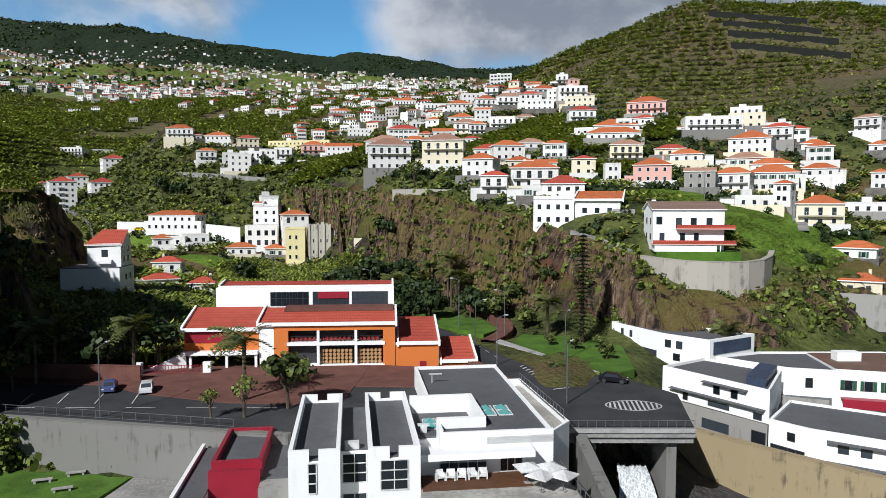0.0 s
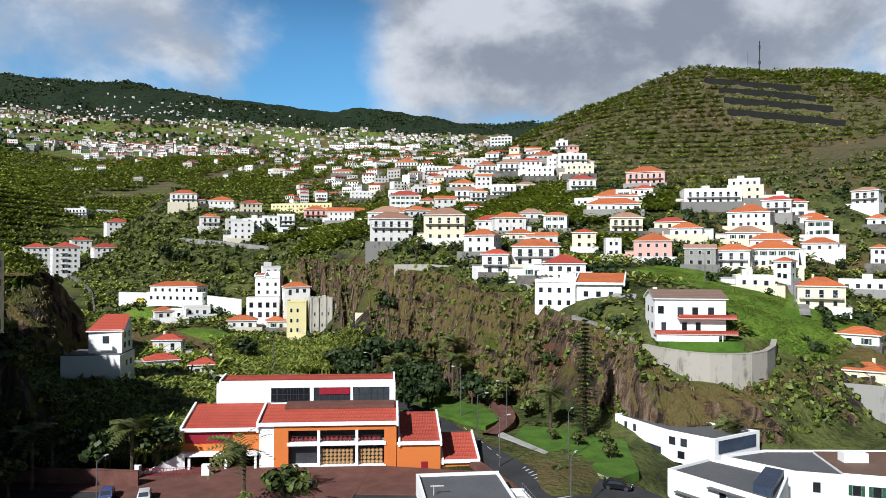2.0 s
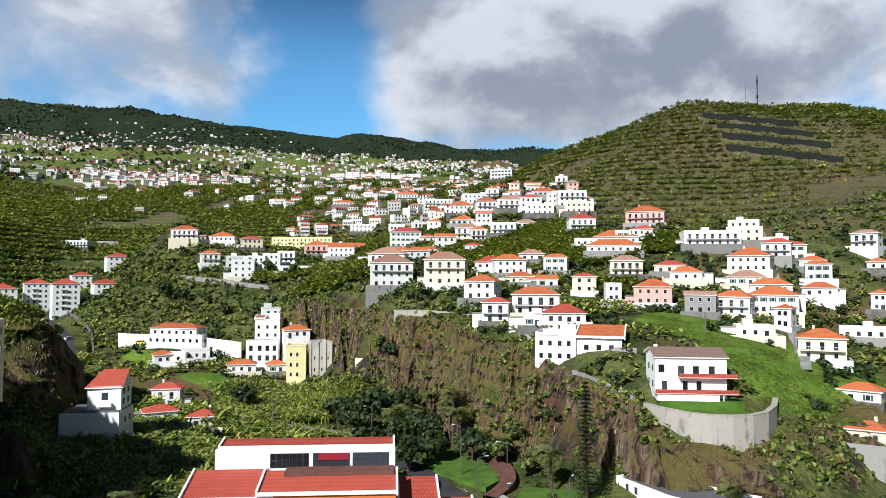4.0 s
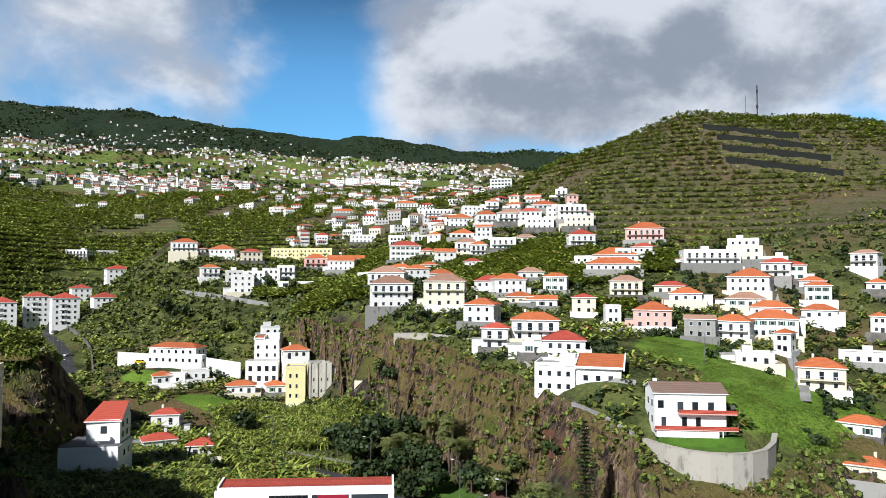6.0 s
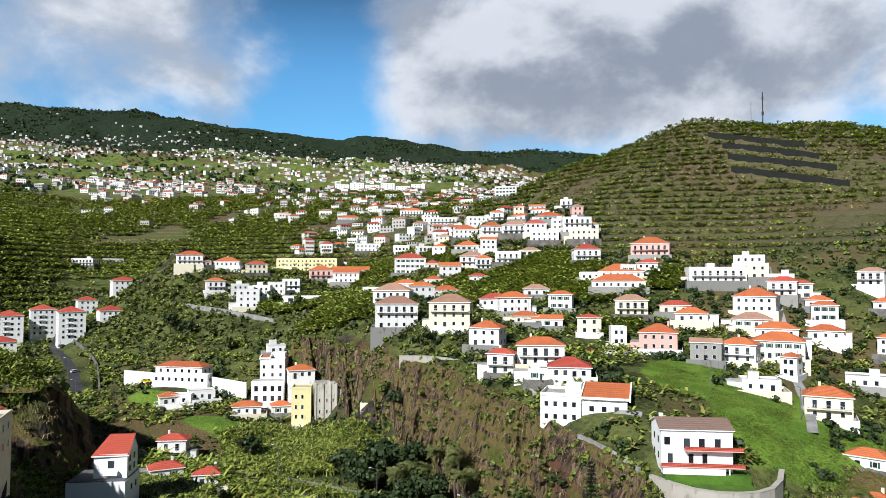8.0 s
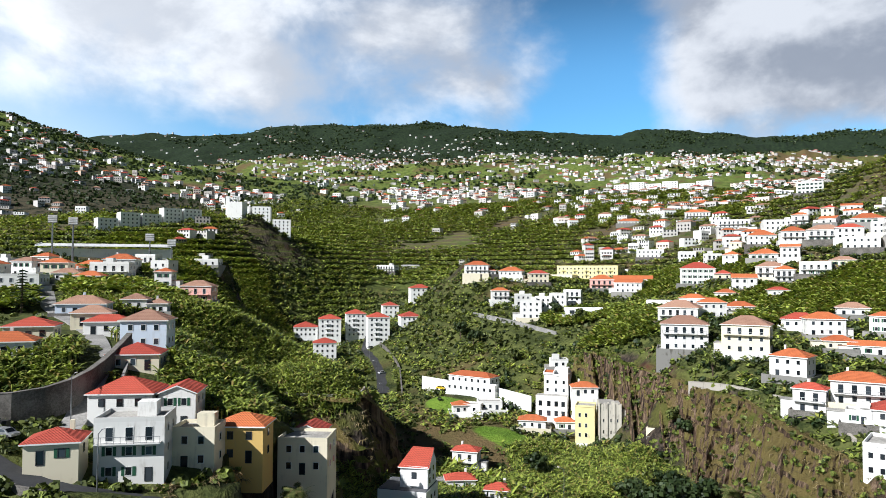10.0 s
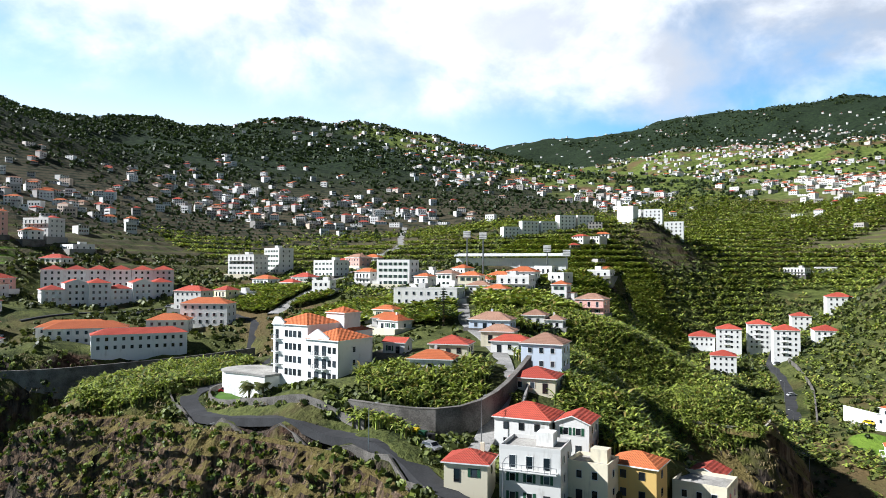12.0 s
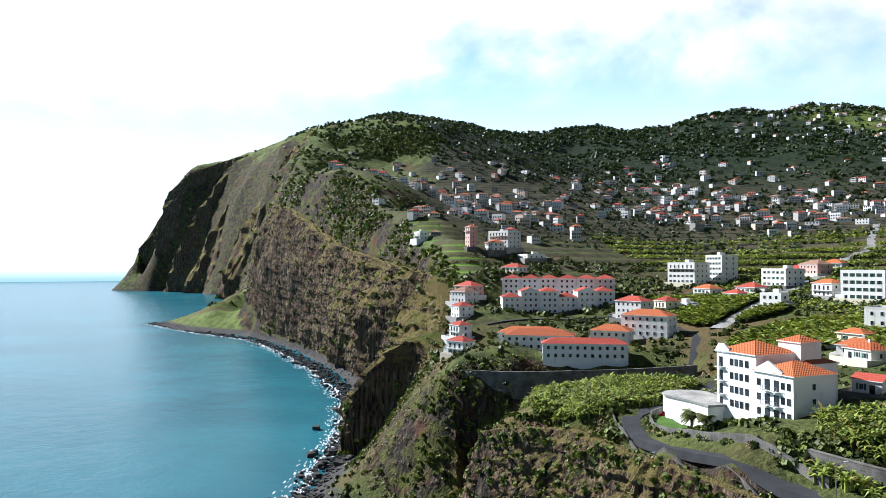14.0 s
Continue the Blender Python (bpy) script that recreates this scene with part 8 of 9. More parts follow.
cliff_face([(-1900, -320, 420), (-2100, -330, 470), (-2300, -370, 530), (-2475, -393, 578), (-2599, -496, 557), (-2636, -608, 521), (-2639, -755, 481), (-2626, -897, 423), (-2694, -1004, 273), (-2713, -1107, 155)],
           [(-1750, -470, 10), (-1900, -520, 5), (-2050, -580, 3), (-2244, -640, 0), (-2420, -790, 0), (-2560, -930, 0), (-2690, -1045, 0), (-2745, -1115, 0)], 13, "far dark headland cliff falling to the sea", 0.5, 1.25, 1.8, 0.3)
cliff_face([(-250, 12, 6), (-258, 12, 14), (-268, 10.5, 28), (-276, 9, 40), (-281, 12, 46), (-272, 32, 46), (-270, 56, 46), (-267, 80, 48), (-258, 98, 50)],
           [(-248, 18, 2), (-256, 18.5, 3), (-264, 18, 5), (-268, 19, 7), (-267, 24, 8), (-265, 36, 12), (-263, 58, 19), (-259, 80, 28), (-251, 94, 38)], 1.1, "shaded rock wall of the narrow cove", 0.4, 1.4, 0.4, 0.3)


# ---- plants ----
def leaf_material(name, dark, light, dry=None, thin=0.22):
    def look_(g):
        p = where(g)
        isl = g.add("ShaderNodeNewGeometry").outputs["Random Per Island"]
        n = g.noise(p, 0.11, 3)
        col = g.mix(g.smooth(g.math("ADD", g.math("MULTIPLY", isl, 0.65), g.math("MULTIPLY", n, 0.5)), 0.2, 0.95), (*dark, 1), (*light, 1))
        if dry:
            col = g.mix(g.smooth(isl, 0.82, 0.95), col, (*dry, 1))
        a = g.add("ShaderNodeBsdfPrincipled", {"Base Color": col, "Roughness": 0.55, "Specular IOR Level": 0.3})
        b = g.add("ShaderNodeBsdfTranslucent", {"Color": g.mix(1.0, col, (1.3, 1.35, 0.6, 1), "MULTIPLY")})
        return g.add("ShaderNodeMixShader", {0: thin, 1: a.outputs[0], 2: b.outputs[0]}), None
    return material(name, look_)


BANANA = leaf_material("banana_leaves", (0.040, 0.070, 0.012), (0.400, 0.470, 0.085), (0.25, 0.20, 0.06), 0.16)
BUSH = leaf_material("shrub_leaves", (0.018, 0.030, 0.008), (0.150, 0.175, 0.042), thin=0.1)
DARK_TREE = leaf_material("dark_tree_leaves", (0.018, 0.034, 0.012), (0.055, 0.080, 0.024), thin=0.15)
PALM_LEAF = leaf_material("palm_fronds", (0.075, 0.105, 0.030), (0.220, 0.240, 0.085), (0.28, 0.22, 0.10), 0.3)
DRY_GRASS = leaf_material("dry_cliff_grass", (0.070, 0.050, 0.024), (0.330, 0.260, 0.120), thin=0.12)
CLIFF_GREEN = leaf_material("cliff_shrubs", (0.030, 0.044, 0.010), (0.210, 0.255, 0.050), thin=0.12)
MEADOW_GREEN = leaf_material("meadow_grass", (0.070, 0.120, 0.016), (0.180, 0.240, 0.038))
BARK = plain("brown_bark", (0.13, 0.095, 0.065), 0.95, grain=0.4, scale=4, bump=0.8)
prng = np.random.default_rng(21)


def turned(v, a):
    c, s = math.cos(a), math.sin(a)
    return np.stack([v[:, 0] * c - v[:, 1] * s, v[:, 0] * s + v[:, 1] * c, v[:, 2]], 1)


def leaf_strip(length, width, rise, droop, parts):
    """A bent leaf from the origin out along x: quads in strips."""
    v, f = [], []
    for i in range(parts + 1):
        t = i / parts
        x, z = length * t, rise * t - droop * t * t
        w = width * (0.25 + 1.5 * t * (1 - t) + 0.35 * (1 - t)) * (0.15 if i == parts else 1)
        v += [(x, -w / 2, z - 0.08 * width), (x, w / 2, z - 0.08 * width)]
    for i in range(parts):
        f.append((2 * i, 2 * i + 2, 2 * i + 3, 2 * i + 1))
    return np.array(v), np.array(f)


def banana_shape(leaves, parts, rnd):
    vs, fs, n = [], [], 0
    for i in range(leaves):
        v, f = leaf_strip(rnd.uniform(1.5, 2.2), rnd.uniform(0.45, 0.7), rnd.uniform(0.9, 2.2), rnd.uniform(0.7, 1.9), parts)
        v = turned(v, 6.2832 * (i + rnd.uniform(-0.3, 0.3)) / leaves) + (0, 0, rnd.uniform(1.3, 1.9))
        vs.append(v)
        fs.append(f + n)
        n += len(v)
    s = 0.12
    v = np.array([(-s, -s, -0.4), (s, -s, -0.4), (s, s, -0.4), (-s, s, -0.4), (-s, -s, 1.9), (s, -s, 1.9), (s, s, 1.9), (-s, s, 1.9)])
    vs.append(v)
    fs.append(np.array([(0, 1, 5, 4), (1, 2, 6, 5), (2, 3, 7, 6), (3, 0, 4, 7)]) + n)
    return np.concatenate(vs), np.concatenate(fs)


def crown_shape(leaves, rnd):
    """A banana plant seen from afar: broad leaves that arch out and hang."""
    vs, fs = [], []
    for i in range(leaves):
        a = 6.2832 * (i + rnd.uniform(-0.3, 0.3)) / leaves
        c, s, l, w = math.cos(a), math.sin(a), rnd.uniform(1.4, 2.1), rnd.uniform(0.4, 0.6)
        b, t = rnd.uniform(1.5, 2.2), rnd.uniform(1.2, 3.0)
        vs += [(-s * 0.2, c * 0.2, b), (s * 0.2, -c * 0.2, b), (c * l + s * w, s * l - c * w, t), (c * l - s * w, s * l + c * w, t)]
        fs.append((4 * i, 4 * i + 1, 4 * i + 2, 4 * i + 3))
    return np.array(vs), np.array(fs)


def clump_shape(leaves, rnd, size=0.55, flat=0.8, core=0.35):
    """A loose clump of small leaves filling a lumpy rounded shape of radius 1."""
    vs, fs = [], []
    lobes = [np.array((rnd.uniform(-0.5, 0.5), rnd.uniform(-0.5, 0.5), rnd.uniform(0.1, 0.7))) for _ in range(5)]
    for i in range(leaves):
        d = rnd.normal(size=3)
        d /= np.linalg.norm(d)
        c = lobes[i % 5] + d * rnd.uniform(core, 0.62) * np.array((1, 1, flat))
        a, b = np.cross(d, (0.3, 0.2, 0.9)), None
        a /= np.linalg.norm(a) + 1e-6
        b = np.cross(d, a) + d * rnd.uniform(-0.5, 0.5)
        s = size * rnd.uniform(0.6, 1.2) / 2
        vs += [c - a * s - b * s * 0.6, c + a * s * 0.7 - b * s, c + a * s + b * s * 0.6, c - a * s * 0.7 + b * s]
        fs.append((4 * i, 4 * i + 1, 4 * i + 2, 4 * i + 3))
    return np.array(vs), np.array(fs)


def tuft_shape(blades, rnd):
    """A tuft of long dry blades that lean and hang."""
    vs, fs, n = [], [], 0
    for i in range(blades):
        v, f = leaf_strip(rnd.uniform(0.6, 1.1), 0.22, rnd.uniform(0.5, 1.0), rnd.uniform(0.5, 1.6), 2)
        vs.append(turned(v, rnd.uniform(0, 6.28)) + (rnd.uniform(-0.3, 0.3), rnd.uniform(-0.3, 0.3), 0))
        fs.append(f + n)
        n += len(v)
    return np.concatenate(vs), np.concatenate(fs)


def scatter(name, shapes, x, y, z, size, mat, label, category):
    """Many plants joined into one mesh: each takes one of the shapes, its own turn and size."""
    which = prng.integers(0, len(shapes), len(x))
    spin = prng.uniform(0, 6.2832, len(x))
    vs, fs, n = [], [], 0
    for k, (v, f) in enumerate(shapes):
        i = np.flatnonzero(which == k)
        if not len(i):
            continue
        c, s = np.cos(spin[i])[:, None], np.sin(spin[i])[:, None]
        sz = size[i][:, None]
        tall = sz * prng.uniform(0.85, 1.2, (len(i), 1))
        q = np.stack([(v[None, :, 0] * c - v[None, :, 1] * s) * sz + x[i][:, None], (v[None, :, 0] * s + v[None, :, 1] * c) * sz + y[i][:, None], v[None, :, 2] * tall + z[i][:, None]], 2)
        vs.append(q.reshape(-1, 3))
        fs.append((f[None] + (np.arange(len(i)) * len(v))[:, None, None]).reshape(-1, 4) + n)
        n += len(i) * len(v)
    ob = big_mesh(name, np.concatenate(vs), np.concatenate(fs), mat)
    return tagged(ob, label, category, kind="stuff")


def inside(poly, x, y):
    r = np.zeros(len(x), bool)
    for (ax, ay), (bx, by) in zip(poly, poly[1:] + poly[:1]):
        if ay != by:
            r ^= ((ay > y) != (by > y)) & (x < (bx - ax) * (y - ay) / (by - ay) + ax)
    return r


FOOTPRINTS.extend([(-20, 121, 20), (-2, 120, 14), (-32, 121, 14), (0, 75, 20), (-12, 68, 12), (45, 130, 14), (44, 108, 12), (56, 95, 14), (66, 114, 20), (-4, 82, 18), (4, 96, 12), (-22, 74, 9), (24, 90, 12), (24, 76, 9), (22, 60, 9),
                   (-157, 78, 15), (-171, 66, 11), (35, 178, 13), (51, 152, 10), (-75, 158, 8), (-41, 257, 9), (-53, 253, 5), (-67, 266, 7), (-325, 285, 36)])


def clear(x, y, pad=0.0):
    """True where no house, road or lawn stands."""
    ok = np.ones(len(x), bool)
    for fx, fy, r in FOOTPRINTS:
        ok &= (x - fx) ** 2 + (y - fy) ** 2 > (r * 0.85 + pad) ** 2
    for i in range(0, len(PATHS), 2):
        fx, fy, r = PATHS[i]
        ok &= (x - fx) ** 2 + (y - fy) ** 2 > (r + pad + 0.6) ** 2
    for p in PATCHES:
        ok &= ~inside(p, x, y)
    return ok


def slope_of(x, y, e=2.5):
    return np.hypot(ground(x + e, y) - ground(x - e, y), ground(x, y + e) - ground(x, y - e)) / (2 * e)


# banana plots: centre, half-lengths, turn
PLOTS_NEAR = [(-118, 142, 34, 26, 45), (-96, 118, 18, 16, 40), (-140, 196, 34, 26, 45), (-160, 176, 24, 18, 40), (-175, 150, 16, 10, 20), (-128, 84, 14, 9, 25), (-80, 138, 10, 20, 20), (-62, 112, 14, 9, 0), (-74, 172, 20, 12, -30), (-56, 134, 24, 24, 0), (-40, 152, 24, 20, 0), (-48, 222, 26, 20, -25), (-72, 182, 14, 12, 0), (-34, 178, 20, 12, -30), (-56, 196, 18, 8, -30), (-122, 92, 14, 10, 25), (-104, 150, 26, 22, 50), (-130, 180, 30, 24, 50),
              (-208, 50, 31, 21, 62), (-190, 38, 13, 9, 50), (-192, 62, 12, 9, 50), (-96, 128, 22, 14, 40), (-88, 112, 14, 10, 40), (-118, 67, 10, 4, 20), (-150, 214, 30, 18, 40), (-190, 245, 34, 18, 40)]
PLOTS_TOWN = [(-36, 300, 24, 24, -20), (42, 330, 28, 34, 20), (62, 300, 20, 14, 0), (10, 300, 14, 12, 0), (-8, 350, 26, 20, 0), (-65, 350, 30, 26, 0), (-20, 420, 40, 30, 0), (90, 300, 16, 12, 0),
              (-210, 170, 36, 24, 40), (-240, 130, 30, 24, 20), (-330, 130, 40, 26, 20), (-240, 240, 40, 30, 40), (-300, 340, 50, 50, 30), (-360, 380, 60, 50, 30), (-190, 250, 40, 26, 50), (60, 260, 10, 8, 0), (-48, 292, 16, 9, 0), (30, 328, 30, 12, 10), (48, 358, 22, 12, 0), (-46, 470, 22, 22, 0), (70, 298, 14, 12, 0), (-330, 131, 24, 16, 20), (-190, 132, 14, 10, 20)]


def in_plots(plots, x, y):
    r = np.zeros(len(x), bool)
    for cx, cy, rx, ry, turn in plots:
        c, s = math.cos(radians(turn)), math.sin(radians(turn))
        u, v = (x - cx) * c + (y - cy) * s, (y - cy) * c - (x - cx) * s
        r |= (u / rx) ** 2 + (v / ry) ** 2 < 1
    return r


def in_meadow(x, y):
    return in_plots([(a, b, rx * 0.85, ry * 0.85, t) for a, b, rx, ry, t in MEADOWS], x, y)


def below_walls(x, y):
    """The strip at the foot of each dark hill wall."""
    r = np.zeros(len(x), bool)
    for x0, y0, x1, y1, _ in HILL_WALLS:
        a, b = (x1 - x0) / math.hypot(x1 - x0, y1 - y0), (y1 - y0) / math.hypot(x1 - x0, y1 - y0)
        u, v = (x - x0) * a + (y - y0) * b, (y - y0) * a - (x - x0) * b
        r |= (u > -2) & (u < math.hypot(x1 - x0, y1 - y0) + 2) & (v < 1.5) & (v > -7)
    return r


def spread(n, x0, x1, y0, y1):
    return prng.uniform(x0, x1, n), prng.uniform(y0, y1, n)


def plant_land():
    near_b = [banana_shape(7, 2, prng) for _ in range(6)]
    far_b = [crown_shape(7, prng) for _ in range(4)]
    bush = [clump_shape(18, prng, 0.75) for _ in range(5)]
    small = [clump_shape(14, prng, 0.8) for _ in range(4)]
    tuft = [tuft_shape(9, prng) for _ in range(4)]
    # bananas in the near plots
    x, y = spread(90000, -230, 20, 30, 270)
    k = in_plots(PLOTS_NEAR, x, y)
    x, y = x[k], y[k]
    k = clear(x, y, 0.8) & (slope_of(x, y) < 1.4)
    x, y = x[k][:19000], y[k][:19000]
    scatter("banana_plants", near_b, x, y, ground(x, y), prng.uniform(0.75, 1.15, len(x)), BANANA, "dense banana plants with broad ragged leaves", "banana plants")
    # plots between the houses and farther off
    x, y = spread(210000, -430, 130, 90, 480)
    k = in_plots(PLOTS_TOWN, x, y)
    x, y = x[k], y[k]
    k = clear(x, y, 0.5) & (slope_of(x, y) < 0.9)
    x, y = x[k][:34000], y[k][:34000]
    scatter("banana_plants", far_b, x, y, ground(x, y), prng.uniform(0.8, 1.2, len(x)), BANANA, "banana plots between the houses", "banana plants")
    # a dense row of plants along the near side of the climbing road
    line = even([(-6, 133, 0), (-17, 150, 0), (-31, 166, 0), (-48, 180, 0), (-68, 192, 0), (-86, 198, 0)], 900)
    x, y = line[:, 0] + prng.uniform(-4.2, 1.2, 900), line[:, 1] + prng.uniform(-4.2, 1.2, 900)
    scatter("banana_plants", near_b, x, y, ground(x, y), prng.uniform(1.2, 1.9, 900), BANANA, "tall banana plants beside the climbing road", "banana plants")
    # terraced slopes: rows along the contours
    x, y = spread(330000, -700, 480, 150, 950)
    z = ground(x, y)
    row = np.mod(z / TERRACE_STEP, 1)
    k = ((row < 0.30) | ((z < 82) & (row < 0.62))) & (z > 20) & (rough(x, y, 2, 6) + prng.uniform(-0.4, 0.4, len(x)) > -0.55)  & (x > -600 + prng.uniform(-80, 80, len(x)))
    x, y, z = x[k], y[k], z[k]
    k = clear(x, y, 0.6) & ~in_meadow(x, y) & ~below_walls(x, y)
    x, y, z = x[k], y[k], z[k]
    k = slope_of(x, y, 4) < 0.85
    x, y, z = x[k][:86000], y[k][:86000], z[k][:86000]
    d = np.hypot(x, y)
    scatter("banana_plants", [crown_shape(5, prng) for _ in range(5)], x, y, z - 0.4, np.clip(d / 450, 0.85, 1.7), BANANA, "rows of banana plants on terraces", "banana plants")
    # shrubs over the open ground
    x, y = spread(90000, -480, 260, -40, 520)
    z = ground(x, y)
    k = (z > 4) & ((x < 70) | (y < 330)) & (slope_of(x, y) < 0.95) & ~in_meadow(x, y) & ~in_plots(PLOTS_NEAR, x, y) & (rough(x * 1.5, y * 1.5, 3, 7) > -0.35)
    x, y, z = x[k], y[k], z[k]
    k = clear(x, y, 0.9)
    x, y, z = x[k][:15000], y[k][:15000], z[k][:15000]
    scatter("shrubs", bush, x, y, z - 0.2, prng.uniform(0.5, 1.7, len(x)) * np.clip(np.hypot(x, y) / 260, 0.8, 1.5), BUSH, "dark green shrubs on rough ground", "shrubs")
    # cliffs and banks: hanging dry grass and low green growth
    x, y = spread(150000, -480, 150, -60, 420)
    z = ground(x, y)
    k = (slope_of(x, y) > 0.75) & (z > 6)
    x, y, z = x[k], y[k], z[k]
    k = clear(x, y, 0.4)
    x, y, z = x[k][:11000], y[k][:11000], z[k][:11000]
    n = rough(x * 2, y * 2, 3, 7) + prng.uniform(-0.5, 0.5, len(x))
    a, b = n > 0.25, n < -0.15
    scatter("cliff_grass", tuft, x[a], y[a], z[a] + 0.3, prng.uniform(0.8, 2.0, a.sum()), DRY_GRASS, "dry yellow grass hanging on the cliffs", "grass")
    scatter("cliff_shrubs", small, x[b], y[b], z[b], prng.uniform(0.5, 1.5, b.sum()), CLIFF_GREEN, "low green shrubs on the cliffs", "shrubs")
    x, y = spread(90000, -1350, -420, -300, 120)
    z = ground(x, y)
    k = (slope_of(x, y, 6) > 0.7) & (z > 8) & (rough(x, y, 2, 6) + prng.uniform(-0.6, 0.6, len(x)) > -0.1)
    x, y, z = x[k][:9000], y[k][:9000], z[k][:9000]
    a = prng.uniform(0, 1, len(x)) < 0.5
    scatter("cliff_grass", tuft, x[a], y[a], z[a], prng.uniform(1.5, 4, a.sum()), DRY_GRASS, "dry grass on the far sea cliff", "grass")
    scatter("cliff_shrubs", small, x[~a], y[~a], z[~a], prng.uniform(1.2, 3.5, (~a).sum()), CLIFF_GREEN, "green shrubs on the far sea cliff", "shrubs")
    # rough ground below the headland road and round the lower garden
    x, y = spread(26000, -190, -50, 2, 100)
    z = ground(x, y)
    k = (z > 6) & (z < 61) & (slope_of(x, y) < 0.85)
    x, y, z = x[k], y[k], z[k]
    k = clear(x, y, 0.5) & ~in_plots(PLOTS_NEAR, x, y)
    x, y, z = x[k][:6400], y[k][:6400], z[k][:6400]
    a = rough(x * 2, y * 2, 3, 7) + prng.uniform(-0.6, 0.6, len(x))
    b, c = a > 0.35, a < -0.25
    m = ~b & ~c
    scatter("shrubs", bush, x[m], y[m], z[m] - 0.2, prng.uniform(0.5, 1.3, m.sum()), CLIFF_GREEN, "low green shrubs below the headland road", "shrubs")
    scatter("shrubs", bush, x[c], y[c], z[c] - 0.2, prng.uniform(0.5, 1.4, c.sum()), BUSH, "dark shrubs below the headland road", "shrubs")
    scatter("dry_grass", tuft, x[b], y[b], z[b], prng.uniform(0.8, 1.6, b.sum()), DRY_GRASS, "dry grass below the headland road", "grass")
    # growth on the rock faces
    for v, grain, dry in CLIFF_SPOTS:
        half = int(len(v) * dry)
        scatter("cliff_grass", tuft, v[:half, 0], v[:half, 1], v[:half, 2] + 0.2, prng.uniform(0.7, 1.5, half) * grain ** 0.7, DRY_GRASS, "dry grass on ledges of the rock", "grass")
        scatter("cliff_shrubs", small, v[half:, 0], v[half:, 1], v[half:, 2], prng.uniform(0.5, 1.5, len(v) - half) * grain ** 0.7, CLIFF_GREEN, "green shrubs in clefts of the rock", "shrubs")
    # long grass on the meadows
    x, y = spread(50000, 36, 130, 140, 245)
    k = in_meadow(x, y) & (rough(x * 3, y * 3, 4, 8) > -0.4)
    x, y = x[k], y[k]
    k = clear(x, y, 0.3)
    x, y = x[k][:9000], y[k][:9000]
    scatter("long_grass", tuft, x, y, ground(x, y) - 0.1, prng.uniform(0.5, 1.0, len(x)), MEADOW_GREEN, "long green grass on the meadow", "grass")
    # garden trees between the houses
    x, y = spread(26000, -450, 180, 150, 480)
    k = np.zeros(len(x), bool)
    for fx, fy, r in FOOTPRINTS:
        if fy > 150 or fx < -100:
            k |= (x - fx) ** 2 + (y - fy) ** 2 < (r + 6) ** 2
    x, y = x[k], y[k]
    k = clear(x, y, 1.2)
    x, y = x[k][:1900], y[k][:1900]
    scatter("garden_trees", [clump_shape(40, prng, 0.5) for _ in range(5)], x, y, ground(x, y) + 0.3, prng.uniform(0.9, 2.4, len(x)), DARK_TREE, "dark garden trees between the houses", "trees")
    x, y = spread(700, -75, -53, 83.5, 87)
    scatter("ivy", small, x, y, 8.6 + prng.uniform(0, 6.2, len(x)), prng.uniform(0.4, 0.8, len(x)), CLIFF_GREEN, "thick green ivy over the garden wall", "ivy")
    # western slopes: dark clumps stand in for cloud shade
    x, y = spread(30000, -2000, -560, -200, 1100)
    z, d = ground(x, y), np.hypot(x, y)
    k = (z > 60) & (rough(x, y, 1, 6) + prng.uniform(-0.8, 0.8, len(x)) > -0.35)
    x, y, z, d = x[k][:11000], y[k][:11000], z[k][:11000], d[k][:11000]
    scatter("far_woods", [clump_shape(7, prng, 1.0) for _ in range(4)], x, y, z, np.clip(d / 300, 2.0, 6.0) * prng.uniform(0.5, 1.3, len(x)), DARK_TREE, "dark clumps over the western slopes, standing in for cloud shade", "trees")
    # far slopes
    x, y = spread(60000, -2700, 1000, -500, 4100)
    d = np.hypot(x, y)
    z = ground(x, y)
    k = (z > 25) & (d > 560) & ~((x > 80) & (y < 760)) & (rough(x * 0.8, y * 0.8, 0, 5) + prng.uniform(-0.9, 0.9, len(x)) > 0.1)
    x, y, z, d = x[k][:12000], y[k][:12000], z[k][:12000], d[k][:12000]
    scatter("far_woods", [clump_shape(7, prng, 1.0) for _ in range(4)], x, y, z, np.clip(d / 300, 2.0, 8.0) * prng.uniform(0.5, 1.2, len(x)), DARK_TREE, "dark trees scattered over the far slopes", "trees")


plant_land()
shore()


# ---- single trees ----
def tapered(path, radii, sides=7):
    v, f = [], []
    for (x, y, z), r in zip(path, radii):
        v += [(x + r * math.cos(6.2832 * i / sides), y + r * math.sin(6.2832 * i / sides), z) for i in range(sides)]
    for j in range(len(path) - 1):
        f += [(j * sides + i, j * sides + (i + 1) % sides, (j + 1) * sides + (i + 1) % sides, (j + 1) * sides + i) for i in range(sides)]
    f.append(tuple(range((len(path) - 1) * sides, len(path) * sides)))
    return v, f


